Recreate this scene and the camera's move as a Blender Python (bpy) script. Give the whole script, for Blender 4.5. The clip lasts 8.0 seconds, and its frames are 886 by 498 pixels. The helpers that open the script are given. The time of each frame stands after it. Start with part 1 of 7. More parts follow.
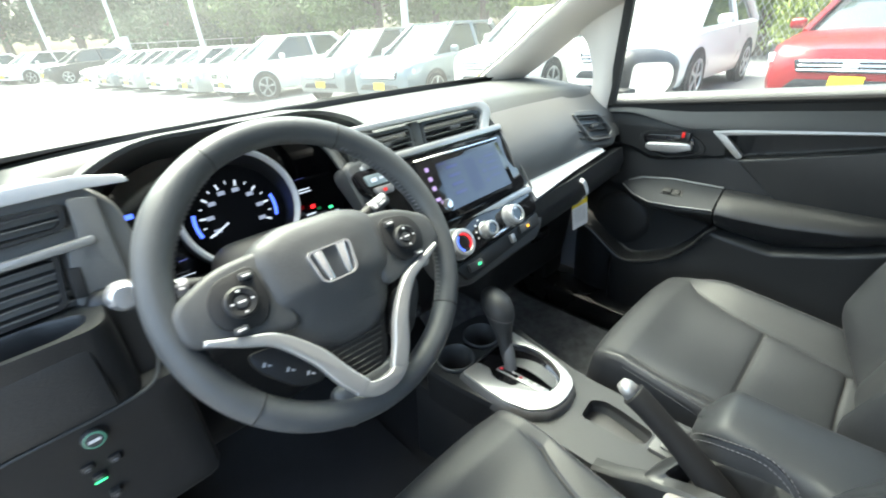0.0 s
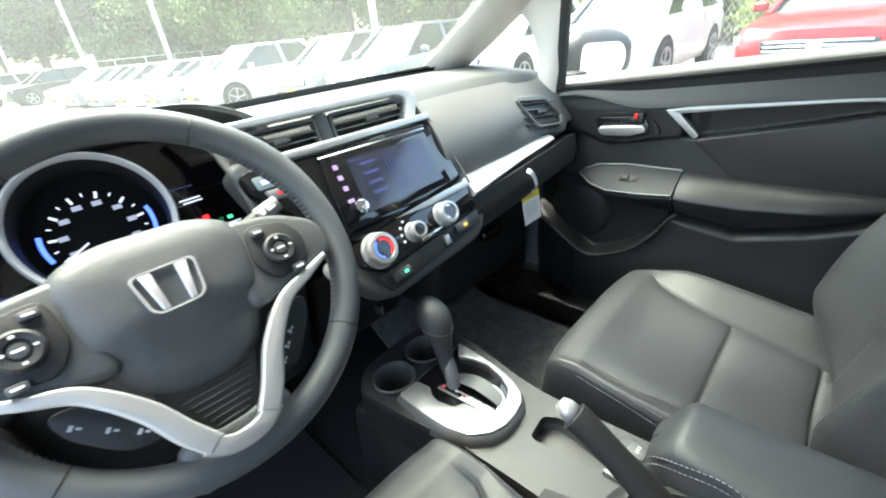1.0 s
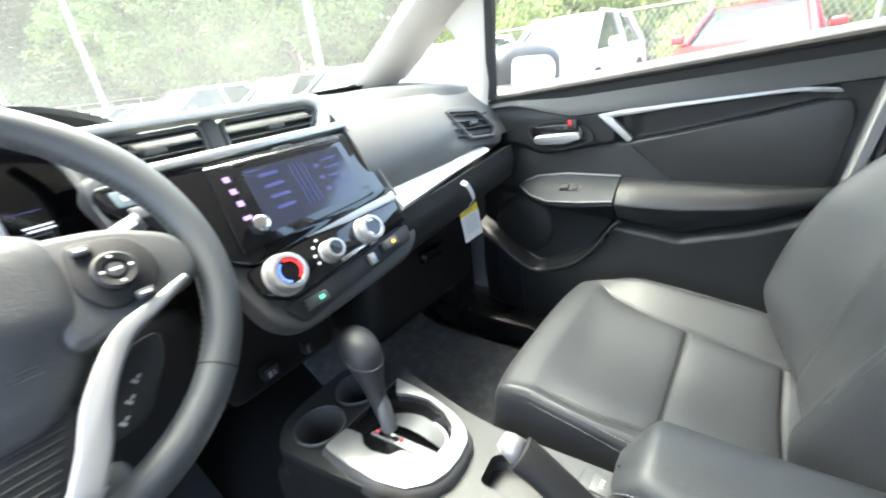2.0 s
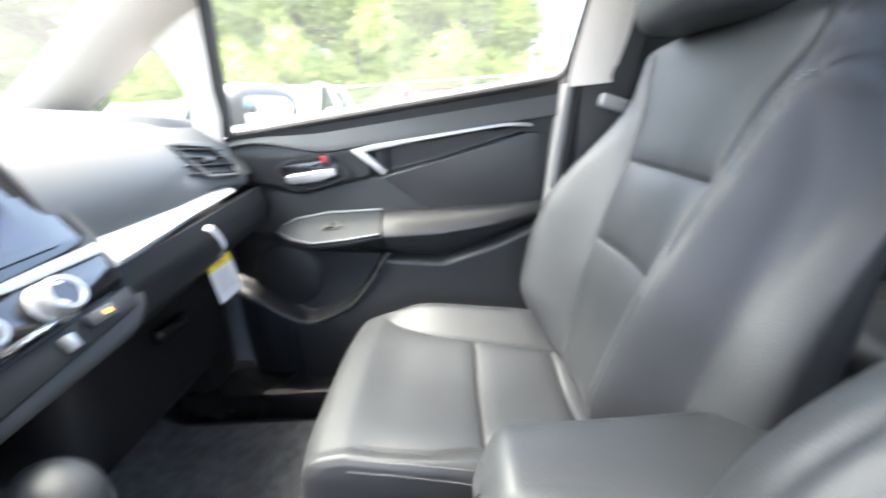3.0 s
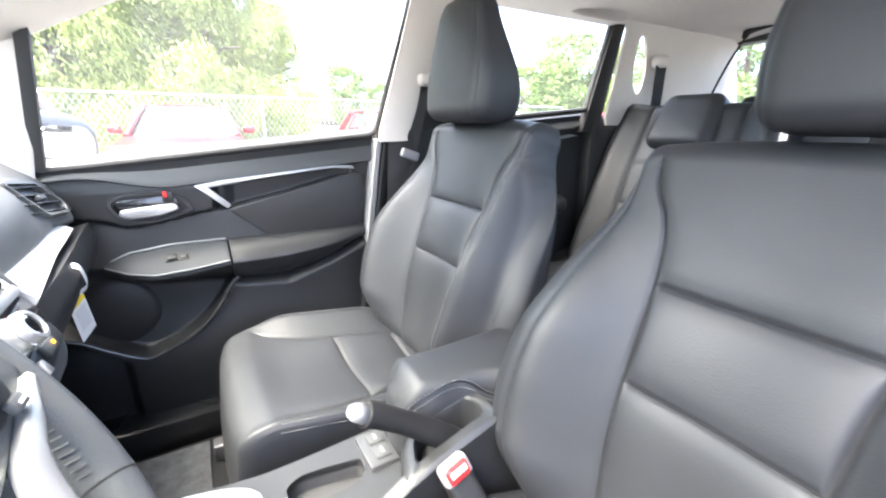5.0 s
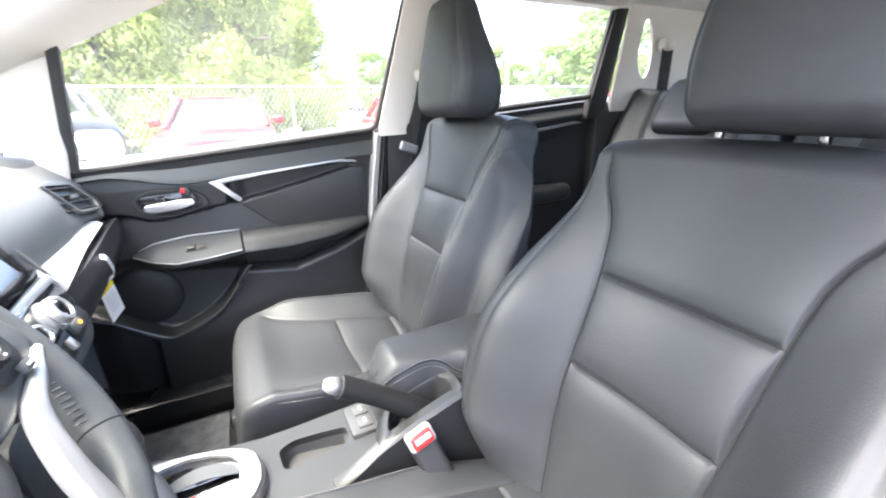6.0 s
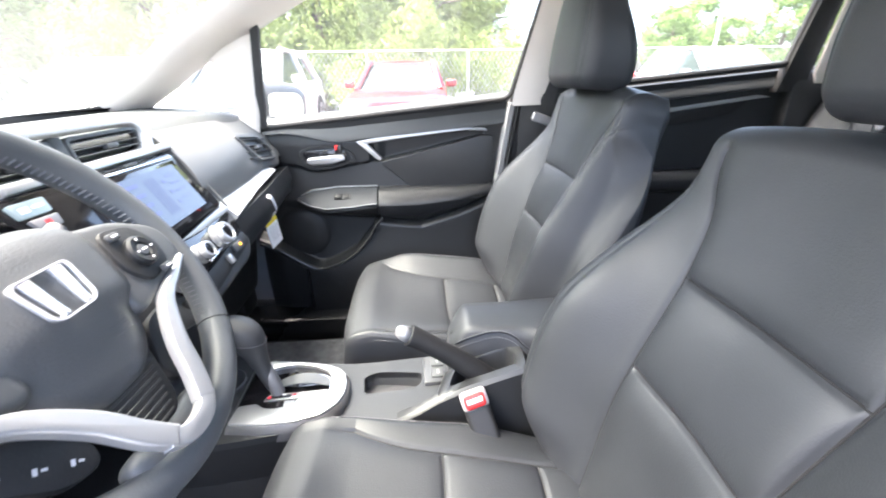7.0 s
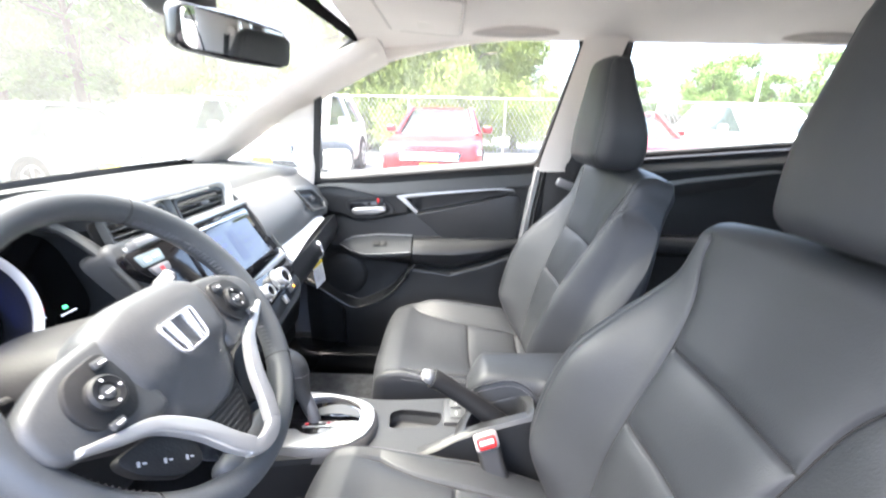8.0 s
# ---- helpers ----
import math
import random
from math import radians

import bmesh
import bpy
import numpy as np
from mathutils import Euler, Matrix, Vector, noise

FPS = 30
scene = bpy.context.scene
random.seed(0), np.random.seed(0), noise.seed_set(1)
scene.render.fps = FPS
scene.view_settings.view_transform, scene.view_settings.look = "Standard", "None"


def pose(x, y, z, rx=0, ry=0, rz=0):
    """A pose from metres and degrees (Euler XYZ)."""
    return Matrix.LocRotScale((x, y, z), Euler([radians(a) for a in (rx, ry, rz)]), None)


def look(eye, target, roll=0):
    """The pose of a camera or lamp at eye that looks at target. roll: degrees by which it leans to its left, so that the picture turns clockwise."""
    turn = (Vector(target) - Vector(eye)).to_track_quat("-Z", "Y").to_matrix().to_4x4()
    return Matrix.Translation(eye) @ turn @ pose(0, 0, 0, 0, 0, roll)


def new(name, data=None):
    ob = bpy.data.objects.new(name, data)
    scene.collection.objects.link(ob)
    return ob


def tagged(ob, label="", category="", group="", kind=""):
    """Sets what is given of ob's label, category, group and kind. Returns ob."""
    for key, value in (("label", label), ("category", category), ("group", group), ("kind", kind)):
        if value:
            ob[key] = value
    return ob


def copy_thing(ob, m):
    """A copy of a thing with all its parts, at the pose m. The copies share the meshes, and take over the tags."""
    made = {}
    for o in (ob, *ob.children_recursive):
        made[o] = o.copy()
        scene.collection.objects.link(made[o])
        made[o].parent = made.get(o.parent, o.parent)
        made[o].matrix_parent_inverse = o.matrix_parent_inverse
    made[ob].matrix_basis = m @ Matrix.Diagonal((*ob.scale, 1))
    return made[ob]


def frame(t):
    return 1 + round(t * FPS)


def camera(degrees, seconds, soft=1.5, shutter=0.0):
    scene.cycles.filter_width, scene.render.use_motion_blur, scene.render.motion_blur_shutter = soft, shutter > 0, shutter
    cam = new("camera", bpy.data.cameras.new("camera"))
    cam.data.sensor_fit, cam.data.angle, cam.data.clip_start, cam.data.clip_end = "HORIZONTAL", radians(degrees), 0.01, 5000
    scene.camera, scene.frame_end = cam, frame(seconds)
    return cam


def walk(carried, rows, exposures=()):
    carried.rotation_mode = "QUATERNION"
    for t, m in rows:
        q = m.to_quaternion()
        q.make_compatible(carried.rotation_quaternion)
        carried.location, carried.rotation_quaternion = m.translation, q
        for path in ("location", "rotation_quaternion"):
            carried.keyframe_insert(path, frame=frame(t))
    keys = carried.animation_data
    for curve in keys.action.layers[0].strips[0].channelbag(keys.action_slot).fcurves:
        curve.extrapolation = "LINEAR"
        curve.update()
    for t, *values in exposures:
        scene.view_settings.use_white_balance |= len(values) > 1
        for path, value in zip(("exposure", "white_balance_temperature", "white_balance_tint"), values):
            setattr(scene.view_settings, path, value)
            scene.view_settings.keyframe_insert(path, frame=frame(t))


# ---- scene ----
cam = camera(93.2, 8.0, 1.9, 0.5)
ROWS = [
    (0.0, -0.5322, -0.3988, 1.2004, 62.36, 3.07, -44.67),
    (0.5, -0.4575, -0.4086, 1.1844, 62.55, 3.93, -46.54),
    (1.0, -0.3936, -0.4147, 1.1521, 62.38, 5.47, -47.80),
    (1.2, -0.3737, -0.4142, 1.1390, 62.88, 6.37, -48.21),
    (2.3, -0.2840, -0.4009, 1.0550, 67.38, 6.11, -58.49),
    (2.5, -0.2687, -0.3788, 1.0351, 67.00, 4.96, -63.08),
    (3.0, -0.2691, -0.3345, 1.0113, 71.59, 3.94, -89.10),
    (3.5, -0.3411, -0.2376, 1.0264, 68.93, 0.92, -108.30),
    (4.0, -0.3962, -0.1721, 1.0469, 72.33, -1.21, -114.66),
    (4.5, -0.4431, -0.1309, 1.0680, 74.24, -1.03, -117.20),
    (5.0, -0.4991, -0.1168, 1.0831, 73.55, -0.20, -120.23),
    (5.2, -0.5224, -0.1186, 1.0861, 72.62, -0.90, -120.93),
    (6.3, -0.6063, -0.2080, 1.1250, 69.18, 2.38, -111.37),
    (6.5, -0.6127, -0.2293, 1.1325, 67.03, 2.07, -105.62),
    (7.0, -0.6439, -0.2844, 1.1217, 67.59, 0.87, -93.99),
    (7.5, -0.6715, -0.2938, 1.1495, 67.99, 0.42, -90.42),
    (8.0, -0.7398, -0.2848, 1.1961, 72.74, -1.09, -89.10),
]
walk(cam, [(t, pose(x, y, z, rx, ry, rz)) for t, x, y, z, rx, ry, rz in ROWS], ((0.0, 3.52, 6500, -4), (1.2, 3.86, 6500, -3), (2.5, 4.46, 6500, 4), (3.0, 4.64, 6500, 7), (3.5, 4.68, 6500, 9), (5.0, 4.68, 6500, 10), (6.5, 4.52, 6500, 10), (8.0, 4.44, 6500, 10)))

# ---- world, sun, exposure ----
world = bpy.data.worlds.new("overcast")
scene.world = world
world.use_nodes = True
wn = world.node_tree
sky = wn.nodes.new("ShaderNodeTexSky")
sky.sky_type = "NISHITA"
sky.sun_disc = False
sky.sun_elevation = radians(63)
sky.sun_rotation = radians(0)
sky.dust_density = 6.0
sky.air_density = 0.6
sky.ozone_density = 0.6
wn.links.new(sky.outputs[0], wn.nodes["Background"].inputs[0])
wn.nodes["Background"].inputs[1].default_value = 0.15
sun = new("sun", bpy.data.lights.new("sun", "SUN"))
sun.data.energy = 0.75
sun.data.angle = radians(60)
sun.data.color = (1.0, 0.97, 0.93)
sun.matrix_world = look((0, 18.5, 38), (0, 0, 0))

# ---- materials ----
def mat(name, col, rough=0.5, metal=0.0, bump=0.0, bscale=200.0, var=0.12, vscale=6.0, spec=0.5, coat=0.0, wear=0.0, rvar=0.1):
    """A surface with grain (bump) and variation at two scales."""
    m = bpy.data.materials.new(name)
    m.use_nodes = True
    nt = m.node_tree
    b = nt.nodes["Principled BSDF"]
    b.inputs["Metallic"].default_value = metal
    b.inputs["Specular IOR Level"].default_value = spec
    b.inputs["Coat Weight"].default_value = coat
    tc = nt.nodes.new("ShaderNodeTexCoord")
    n1 = nt.nodes.new("ShaderNodeTexNoise")
    n1.inputs["Scale"].default_value = vscale
    n1.inputs["Detail"].default_value = 4
    n2 = nt.nodes.new("ShaderNodeTexNoise")
    n2.inputs["Scale"].default_value = bscale
    n2.inputs["Detail"].default_value = 3
    for n in (n1, n2):
        nt.links.new(tc.outputs["Object"], n.inputs["Vector"])
    add = nt.nodes.new("ShaderNodeMath")
    add.operation = "MULTIPLY_ADD"
    nt.links.new(n2.outputs[0], add.inputs[0])
    add.inputs[1].default_value = 0.35
    nt.links.new(n1.outputs[0], add.inputs[2])
    r = nt.nodes.new("ShaderNodeMapRange")
    nt.links.new(add.outputs[0], r.inputs[0])
    r.inputs[1].default_value, r.inputs[2].default_value = 0.35, 1.0
    mix = nt.nodes.new("ShaderNodeMix")
    mix.data_type = "RGBA"
    nt.links.new(r.outputs[0], mix.inputs[0])
    mix.inputs[6].default_value = (*[c * (1 - var) for c in col], 1)
    mix.inputs[7].default_value = (*[min(1, c * (1 + var) + wear * 0.05) for c in col], 1)
    nt.links.new(mix.outputs[2], b.inputs["Base Color"])
    rr = nt.nodes.new("ShaderNodeMapRange")
    nt.links.new(n1.outputs[0], rr.inputs[0])
    rr.inputs[1].default_value, rr.inputs[2].default_value = 0.3, 0.7
    rr.inputs[3].default_value, rr.inputs[4].default_value = max(0.02, rough * (1 - rvar)), min(1, rough * (1 + rvar))
    nt.links.new(rr.outputs[0], b.inputs["Roughness"])
    if bump:
        bp = nt.nodes.new("ShaderNodeBump")
        bp.inputs["Strength"].default_value = bump
        bp.inputs["Distance"].default_value = 0.001
        nt.links.new(n2.outputs[0], bp.inputs["Height"])
        nt.links.new(bp.outputs[0], b.inputs["Normal"])
    return m


def leather_mat(name, col, rough):
    """Fine-pored leather: a cell relief under a soft noise."""
    m = mat(name, col, rough, 0, 0, 60, 0.15, 9)
    nt = m.node_tree
    b = nt.nodes["Principled BSDF"]
    tc = nt.nodes["Texture Coordinate"]
    vo = nt.nodes.new("ShaderNodeTexVoronoi")
    vo.inputs["Scale"].default_value = 480
    wr = nt.nodes.new("ShaderNodeTexNoise")
    wr.inputs["Scale"].default_value = 22
    wr.inputs["Detail"].default_value = 5
    for n in (vo, wr):
        nt.links.new(tc.outputs["Object"], n.inputs["Vector"])
    b1 = nt.nodes.new("ShaderNodeBump")
    b1.inputs["Strength"].default_value = 0.22
    b1.inputs["Distance"].default_value = 0.0006
    nt.links.new(vo.outputs["Distance"], b1.inputs["Height"])
    b2 = nt.nodes.new("ShaderNodeBump")
    b2.inputs["Strength"].default_value = 0.08
    b2.inputs["Distance"].default_value = 0.004
    nt.links.new(wr.outputs[0], b2.inputs["Height"])
    nt.links.new(b1.outputs[0], b2.inputs["Normal"])
    nt.links.new(b2.outputs[0], b.inputs["Normal"])
    return m


def glow_mat(name, col, strength, base=(0.01, 0.01, 0.012)):
    m = mat(name, base, 0.2, 0, 0, 100, 0.05)
    b = m.node_tree.nodes["Principled BSDF"]
    b.inputs["Emission Color"].default_value = (*col, 1)
    b.inputs["Emission Strength"].default_value = strength * 0.11
    return m


def glass_mat(name, tint=(0.95, 0.98, 0.96), gloss=0.06, veil=0.0):
    """Thin pane: mostly clear, with a Fresnel-driven reflection and a pale scattering layer that stands for glare."""
    m = bpy.data.materials.new(name)
    m.use_nodes = True
    nt = m.node_tree
    nt.nodes.remove(nt.nodes["Principled BSDF"])
    out = nt.nodes["Material Output"]
    t = nt.nodes.new("ShaderNodeBsdfTransparent")
    t.inputs[0].default_value = (*tint, 1)
    g = nt.nodes.new("ShaderNodeBsdfGlossy")
    g.inputs["Roughness"].default_value = 0.02
    fr = nt.nodes.new("ShaderNodeLayerWeight")
    pw = nt.nodes.new("ShaderNodeMath")
    pw.operation = "POWER"
    nt.links.new(fr.outputs["Facing"], pw.inputs[0])
    pw.inputs[1].default_value = 4.0
    ma = nt.nodes.new("ShaderNodeMath")
    ma.operation = "MULTIPLY_ADD"
    nt.links.new(pw.outputs[0], ma.inputs[0])
    ma.inputs[1].default_value, ma.inputs[2].default_value = 0.35, gloss * 0.4
    mx = nt.nodes.new("ShaderNodeMixShader")
    nt.links.new(ma.outputs[0], mx.inputs[0])
    nt.links.new(t.outputs[0], mx.inputs[1])
    nt.links.new(g.outputs[0], mx.inputs[2])
    last = mx
    if veil:
        d = nt.nodes.new("ShaderNodeBsdfDiffuse")
        d.inputs[0].default_value = (0.8, 0.8, 0.8, 1)
        tl = nt.nodes.new("ShaderNodeBsdfTranslucent")
        tl.inputs[0].default_value = (0.8, 0.82, 0.8, 1)
        ad = nt.nodes.new("ShaderNodeMixShader")
        nt.links.new(d.outputs[0], ad.inputs[1])
        nt.links.new(tl.outputs[0], ad.inputs[2])
        nz = nt.nodes.new("ShaderNodeTexNoise")
        nz.inputs["Scale"].default_value = 3
        mr = nt.nodes.new("ShaderNodeMapRange")
        nt.links.new(nz.outputs[0], mr.inputs[0])
        mr.inputs[3].default_value, mr.inputs[4].default_value = veil * 0.5, veil * 1.5
        m2 = nt.nodes.new("ShaderNodeMixShader")
        nt.links.new(mr.outputs[0], m2.inputs[0])
        nt.links.new(mx.outputs[0], m2.inputs[1])
        nt.links.new(ad.outputs[0], m2.inputs[2])
        last = m2
    nt.links.new(last.outputs[0], out.inputs[0])
    return m


LEATHER = leather_mat("black_leather", (0.0178, 0.0202, 0.0230), 0.55)
LEATHER.node_tree.nodes["Principled BSDF"].inputs["Specular IOR Level"].default_value = 0.6
LEATHER_SOFT = leather_mat("grained_vinyl", (0.023, 0.0245, 0.0256), 0.40)
RIM = leather_mat("rim_leather", (0.060, 0.066, 0.070), 0.48)
SOFT = mat("soft_plastic", (0.054, 0.057, 0.058), 0.5, 0, 0.35, 420, 0.12, 7)
DOORM = mat("door_plastic", (0.0125, 0.0140, 0.0152), 0.42, 0, 0.35, 420, 0.12, 7, 0.55)
DARK = mat("dark_plastic", (0.009, 0.0096, 0.010), 0.55, 0, 0.4, 380, 0.15, 8)
DASH = mat("dash_plastic", (0.122, 0.124, 0.120), 0.5, 0, 0.4, 350, 0.1, 5)
# dash plastic with its colour darkened to offset strong sky light from above
TOPM = mat("dash_darkened", (0.045, 0.048, 0.048), 0.6, 0, 0.5, 350, 0.12, 5)
HUBM = mat("hub_plastic", (0.058, 0.061, 0.063), 0.48, 0, 0.4, 450, 0.1, 9)
PIANO = mat("gloss_black", (0.006, 0.006, 0.007), 0.08, 0, 0, 30, 0.1, 4, 0.5, 0.5)
SILVER = mat("silver_trim", (0.42, 0.43, 0.43), 0.38, 0.7, 0.05, 700, 0.05, 20)
STRIP = mat("pale_silver_strip", (0.52, 0.53, 0.53), 0.45, 0.12, 0.05, 700, 0.05, 20)
CHROME = mat("chrome", (0.78, 0.78, 0.79), 0.12, 1.0, 0, 30, 0.03, 8)
RUBBER = mat("black_rubber", (0.012, 0.012, 0.012), 0.7, 0, 0.2, 200, 0.15, 9)
CARPET = mat("black_carpet", (0.016, 0.016, 0.0165), 0.95, 0, 1.0, 900, 0.5, 30)
LINER = mat("headliner_cloth", (0.67, 0.63, 0.595), 0.9, 0, 0.5, 900, 0.06, 5)
PILLAR = mat("pale_pillar_trim", (0.63, 0.59, 0.545), 0.65, 0, 0.25, 600, 0.05, 6)
THREAD = mat("grey_thread", (0.17, 0.17, 0.178), 0.8, 0, 0.2, 900, 0.1, 40)
WHITE = mat("white_print", (0.8, 0.8, 0.8), 0.5, 0, 0, 50, 0.03, 10)
YELLOW = mat("yellow_card", (0.85, 0.66, 0.03), 0.6, 0, 0.1, 200, 0.05, 20)
RED = mat("red_plastic", (0.6, 0.02, 0.02), 0.35, 0, 0, 50, 0.05, 20)
BELT = mat("belt_webbing", (0.02, 0.02, 0.022), 0.8, 0, 0.8, 900, 0.2, 60)
# both panes carry a pale scatter that puts glare haze over the outside
GLASS = glass_mat("side_glass", (0.93, 0.96, 0.94), veil=0.032)
WSGLASS = glass_mat("windshield_glass", (0.9, 0.94, 0.91), veil=0.034)
MIRROR = mat("mirror_glass", (0.9, 0.9, 0.9), 0.02, 1.0, 0, 30, 0.01, 4)
BODY = mat("grey_car_paint", (0.3, 0.31, 0.33), 0.25, 0.3, 0, 300, 0.03, 4, 0.5, 1.0)
FRIT = mat("black_frit", (0.006, 0.006, 0.006), 0.9, 0, 0, 60, 0.1, 5, 0.02)
BADGE = mat("bright_badge", (0.88, 0.88, 0.89), 0.22, 0.8, 0, 30, 0.02, 8)
SCREEN = glow_mat("lit_screen", (0.08, 0.11, 0.26), 0.16)
SCREEN.node_tree.nodes["Principled BSDF"].inputs["Specular IOR Level"].default_value = 1.0
SCREEN.node_tree.nodes["Map Range.001"].inputs[3].default_value = 0.12
SCREEN.node_tree.nodes["Map Range.001"].inputs[4].default_value = 0.16
GLOWS = {
    "white": glow_mat("white_backlight", (0.75, 0.8, 1.0), 1.1),
    "violet": glow_mat("violet_backlight", (0.6, 0.4, 0.85), 1.0),
    "blue": glow_mat("blue_backlight", (0.08, 0.15, 1.0), 2.5),
    "red": glow_mat("red_backlight", (1.0, 0.02, 0.03), 2.0),
    "green": glow_mat("green_backlight", (0.1, 0.9, 0.35), 2.0),
    "amber": glow_mat("amber_backlight", (1.0, 0.4, 0.03), 2.5),
    "line": glow_mat("screen_lines", (0.14, 0.16, 0.55), 0.45),
}

# ---- mesh helpers ----
def thing(name, label, category, loc=(0, 0, 0), group="", kind=""):
    return tagged(new(name), label, category, group, kind) if loc == (0, 0, 0) else _placed(name, label, category, loc, group, kind)


def _placed(name, label, category, loc, group, kind):
    ob = tagged(new(name), label, category, group, kind)
    ob.location = loc
    ob["base"] = loc
    return ob


def origin(ob):
    o = Vector()
    while ob:
        o += ob.location
        ob = ob.parent
    return o


def part(name, bm, material, parent=None, label="", smooth=40):
    """Link a bmesh, given in world places, as one mesh object under a thing or a part."""
    me = bpy.data.meshes.new(name)
    if parent:
        bmesh.ops.translate(bm, verts=bm.verts, vec=-origin(parent))
    bmesh.ops.recalc_face_normals(bm, faces=bm.faces)
    for f in bm.faces:
        f.smooth = smooth > 0
    if 0 < smooth < 180:
        lim = radians(smooth)
        for e in bm.edges:
            if len(e.link_faces) == 2 and e.calc_face_angle(0) > lim:
                e.smooth = False
    bm.to_mesh(me)
    bm.free()
    me.materials.append(material)
    ob = new(name, me)
    if parent:
        ob.parent = parent
    if label:
        ob["label"] = label
    return ob


def S(a, b, x):
    t = min(1.0, max(0.0, (x - a) / (b - a)))
    return t * t * (3 - 2 * t)  # also falls, where b < a


def lerp(a, b, t):
    return a + (b - a) * t


def interp(x, table):
    """Piecewise smooth value from (x, value) pairs."""
    if x <= table[0][0]:
        return table[0][1]
    for (x0, v0), (x1, v1) in zip(table, table[1:]):
        if x <= x1:
            return lerp(v0, v1, (x - x0) / (x1 - x0))
    return table[-1][1]


def curve_at(x, table):
    """Value from (x, value) pairs along a smooth curve."""
    if x <= table[0][0]:
        return table[0][1]
    for i in range(len(table) - 1):
        (x0, v0), (x1, v1) = table[i], table[i + 1]
        if x <= x1:
            m0 = (v1 - table[i - 1][1]) / (x1 - table[i - 1][0]) if i else (v1 - v0) / (x1 - x0)
            m1 = (table[i + 2][1] - v0) / (table[i + 2][0] - x0) if i + 2 < len(table) else (v1 - v0) / (x1 - x0)
            h = x1 - x0
            t = (x - x0) / h
            return v0 * (1 + 2 * t) * (1 - t) ** 2 + h * m0 * t * (1 - t) ** 2 + v1 * t * t * (3 - 2 * t) + h * m1 * t * t * (t - 1)
    return table[-1][1]


def to_seam(x, half, seam, out=None):
    """Slide the grid so that one of its lines runs along the seam and its border lies at out."""
    u, u0 = abs(x) / half, 0.6
    a = seam * (1 - (1 - u / u0) ** 1.5) if u <= u0 else seam + ((u - u0) / (1 - u0)) ** 1.35 * ((out or half) - seam)
    return math.copysign(a, x)


def spline(pts, n=6, closed=False):
    """Catmull-Rom through points."""
    P = [Vector(p) for p in pts]
    out, N = [], len(P)
    for i in range(N if closed else N - 1):
        if closed:
            a, b, c, d = P[i - 1], P[i], P[(i + 1) % N], P[(i + 2) % N]
        else:
            a, b, c, d = P[max(0, i - 1)], P[i], P[i + 1], P[min(N - 1, i + 2)]
        for k in range(n):
            t = k / n
            out.append(0.5 * ((2 * b) + (c - a) * t + (2 * a - 5 * b + 4 * c - d) * t * t + (3 * b - a - 3 * c + d) * t ** 3))
    if not closed:
        out.append(P[-1])
    return out


def rounded(pts, r, n=5):
    """A closed 2D outline with its corners rounded."""
    out, N = [], len(pts)
    P = [Vector((p[0], p[1])) for p in pts]
    for i in range(N):
        a, b, c = P[i - 1], P[i], P[(i + 1) % N]
        rr = r[i] if isinstance(r, (list, tuple)) else r
        u, w = (a - b), (c - b)
        k = min(rr, 0.48 * u.length, 0.48 * w.length)
        s, e = b + u.normalized() * k, b + w.normalized() * k
        for j in range(n + 1):
            t = j / n
            out.append((1 - t) ** 2 * s + 2 * t * (1 - t) * b + t * t * e)
    return out


def axes(o, x, y):
    """A frame with origin o, local x and y ways; z is their cross product."""
    x = Vector(x).normalized()
    z = x.cross(Vector(y)).normalized()
    y = z.cross(x)
    m = Matrix((x, y, z)).transposed().to_4x4()
    m.translation = Vector(o)
    return m


def prism(pts, depth, bevel=0.0, m=None, segs=2, both=False):
    """An outline in local xy, from z = 0 to depth, with its front edges rounded."""
    bm = bmesh.new()
    vs = [bm.verts.new((p[0], p[1], 0)) for p in pts]
    f = bm.faces.new(vs)
    ex = bmesh.ops.extrude_face_region(bm, geom=[f])
    top = [g for g in ex["geom"] if isinstance(g, bmesh.types.BMVert)]
    bmesh.ops.translate(bm, verts=top, vec=(0, 0, depth))
    if bevel:
        tset = set(top)
        es = [e for e in bm.edges if (e.verts[0] in tset and e.verts[1] in tset) or (both and e.verts[0] not in tset and e.verts[1] not in tset)]
        bmesh.ops.bevel(bm, geom=es, offset=bevel, segments=segs, affect="EDGES", profile=0.5, clamp_overlap=True)
    if m:
        bmesh.ops.transform(bm, matrix=m, verts=bm.verts)
    return bm


def pierced(outer, holes, depth, m=None):
    """A plate with holes, from z = 0 up to depth."""
    bm = bmesh.new()
    es = []
    for loop in [outer] + holes:
        vs = [bm.verts.new((p[0], p[1], 0)) for p in loop]
        es += [bm.edges.new((vs[i], vs[(i + 1) % len(vs)])) for i in range(len(vs))]
    got = bmesh.ops.triangle_fill(bm, use_beauty=True, use_dissolve=False, edges=es)
    fs = [g for g in got["geom"] if isinstance(g, bmesh.types.BMFace)]
    ex = bmesh.ops.extrude_face_region(bm, geom=fs)
    bmesh.ops.translate(bm, verts=[g for g in ex["geom"] if isinstance(g, bmesh.types.BMVert)], vec=(0, 0, depth))
    if m:
        bmesh.ops.transform(bm, matrix=m, verts=bm.verts)
    return bm


def circle(x, y, r, n=32):
    return [Vector((x + r * math.cos(2 * math.pi * i / n), y + r * math.sin(2 * math.pi * i / n))) for i in range(n)]


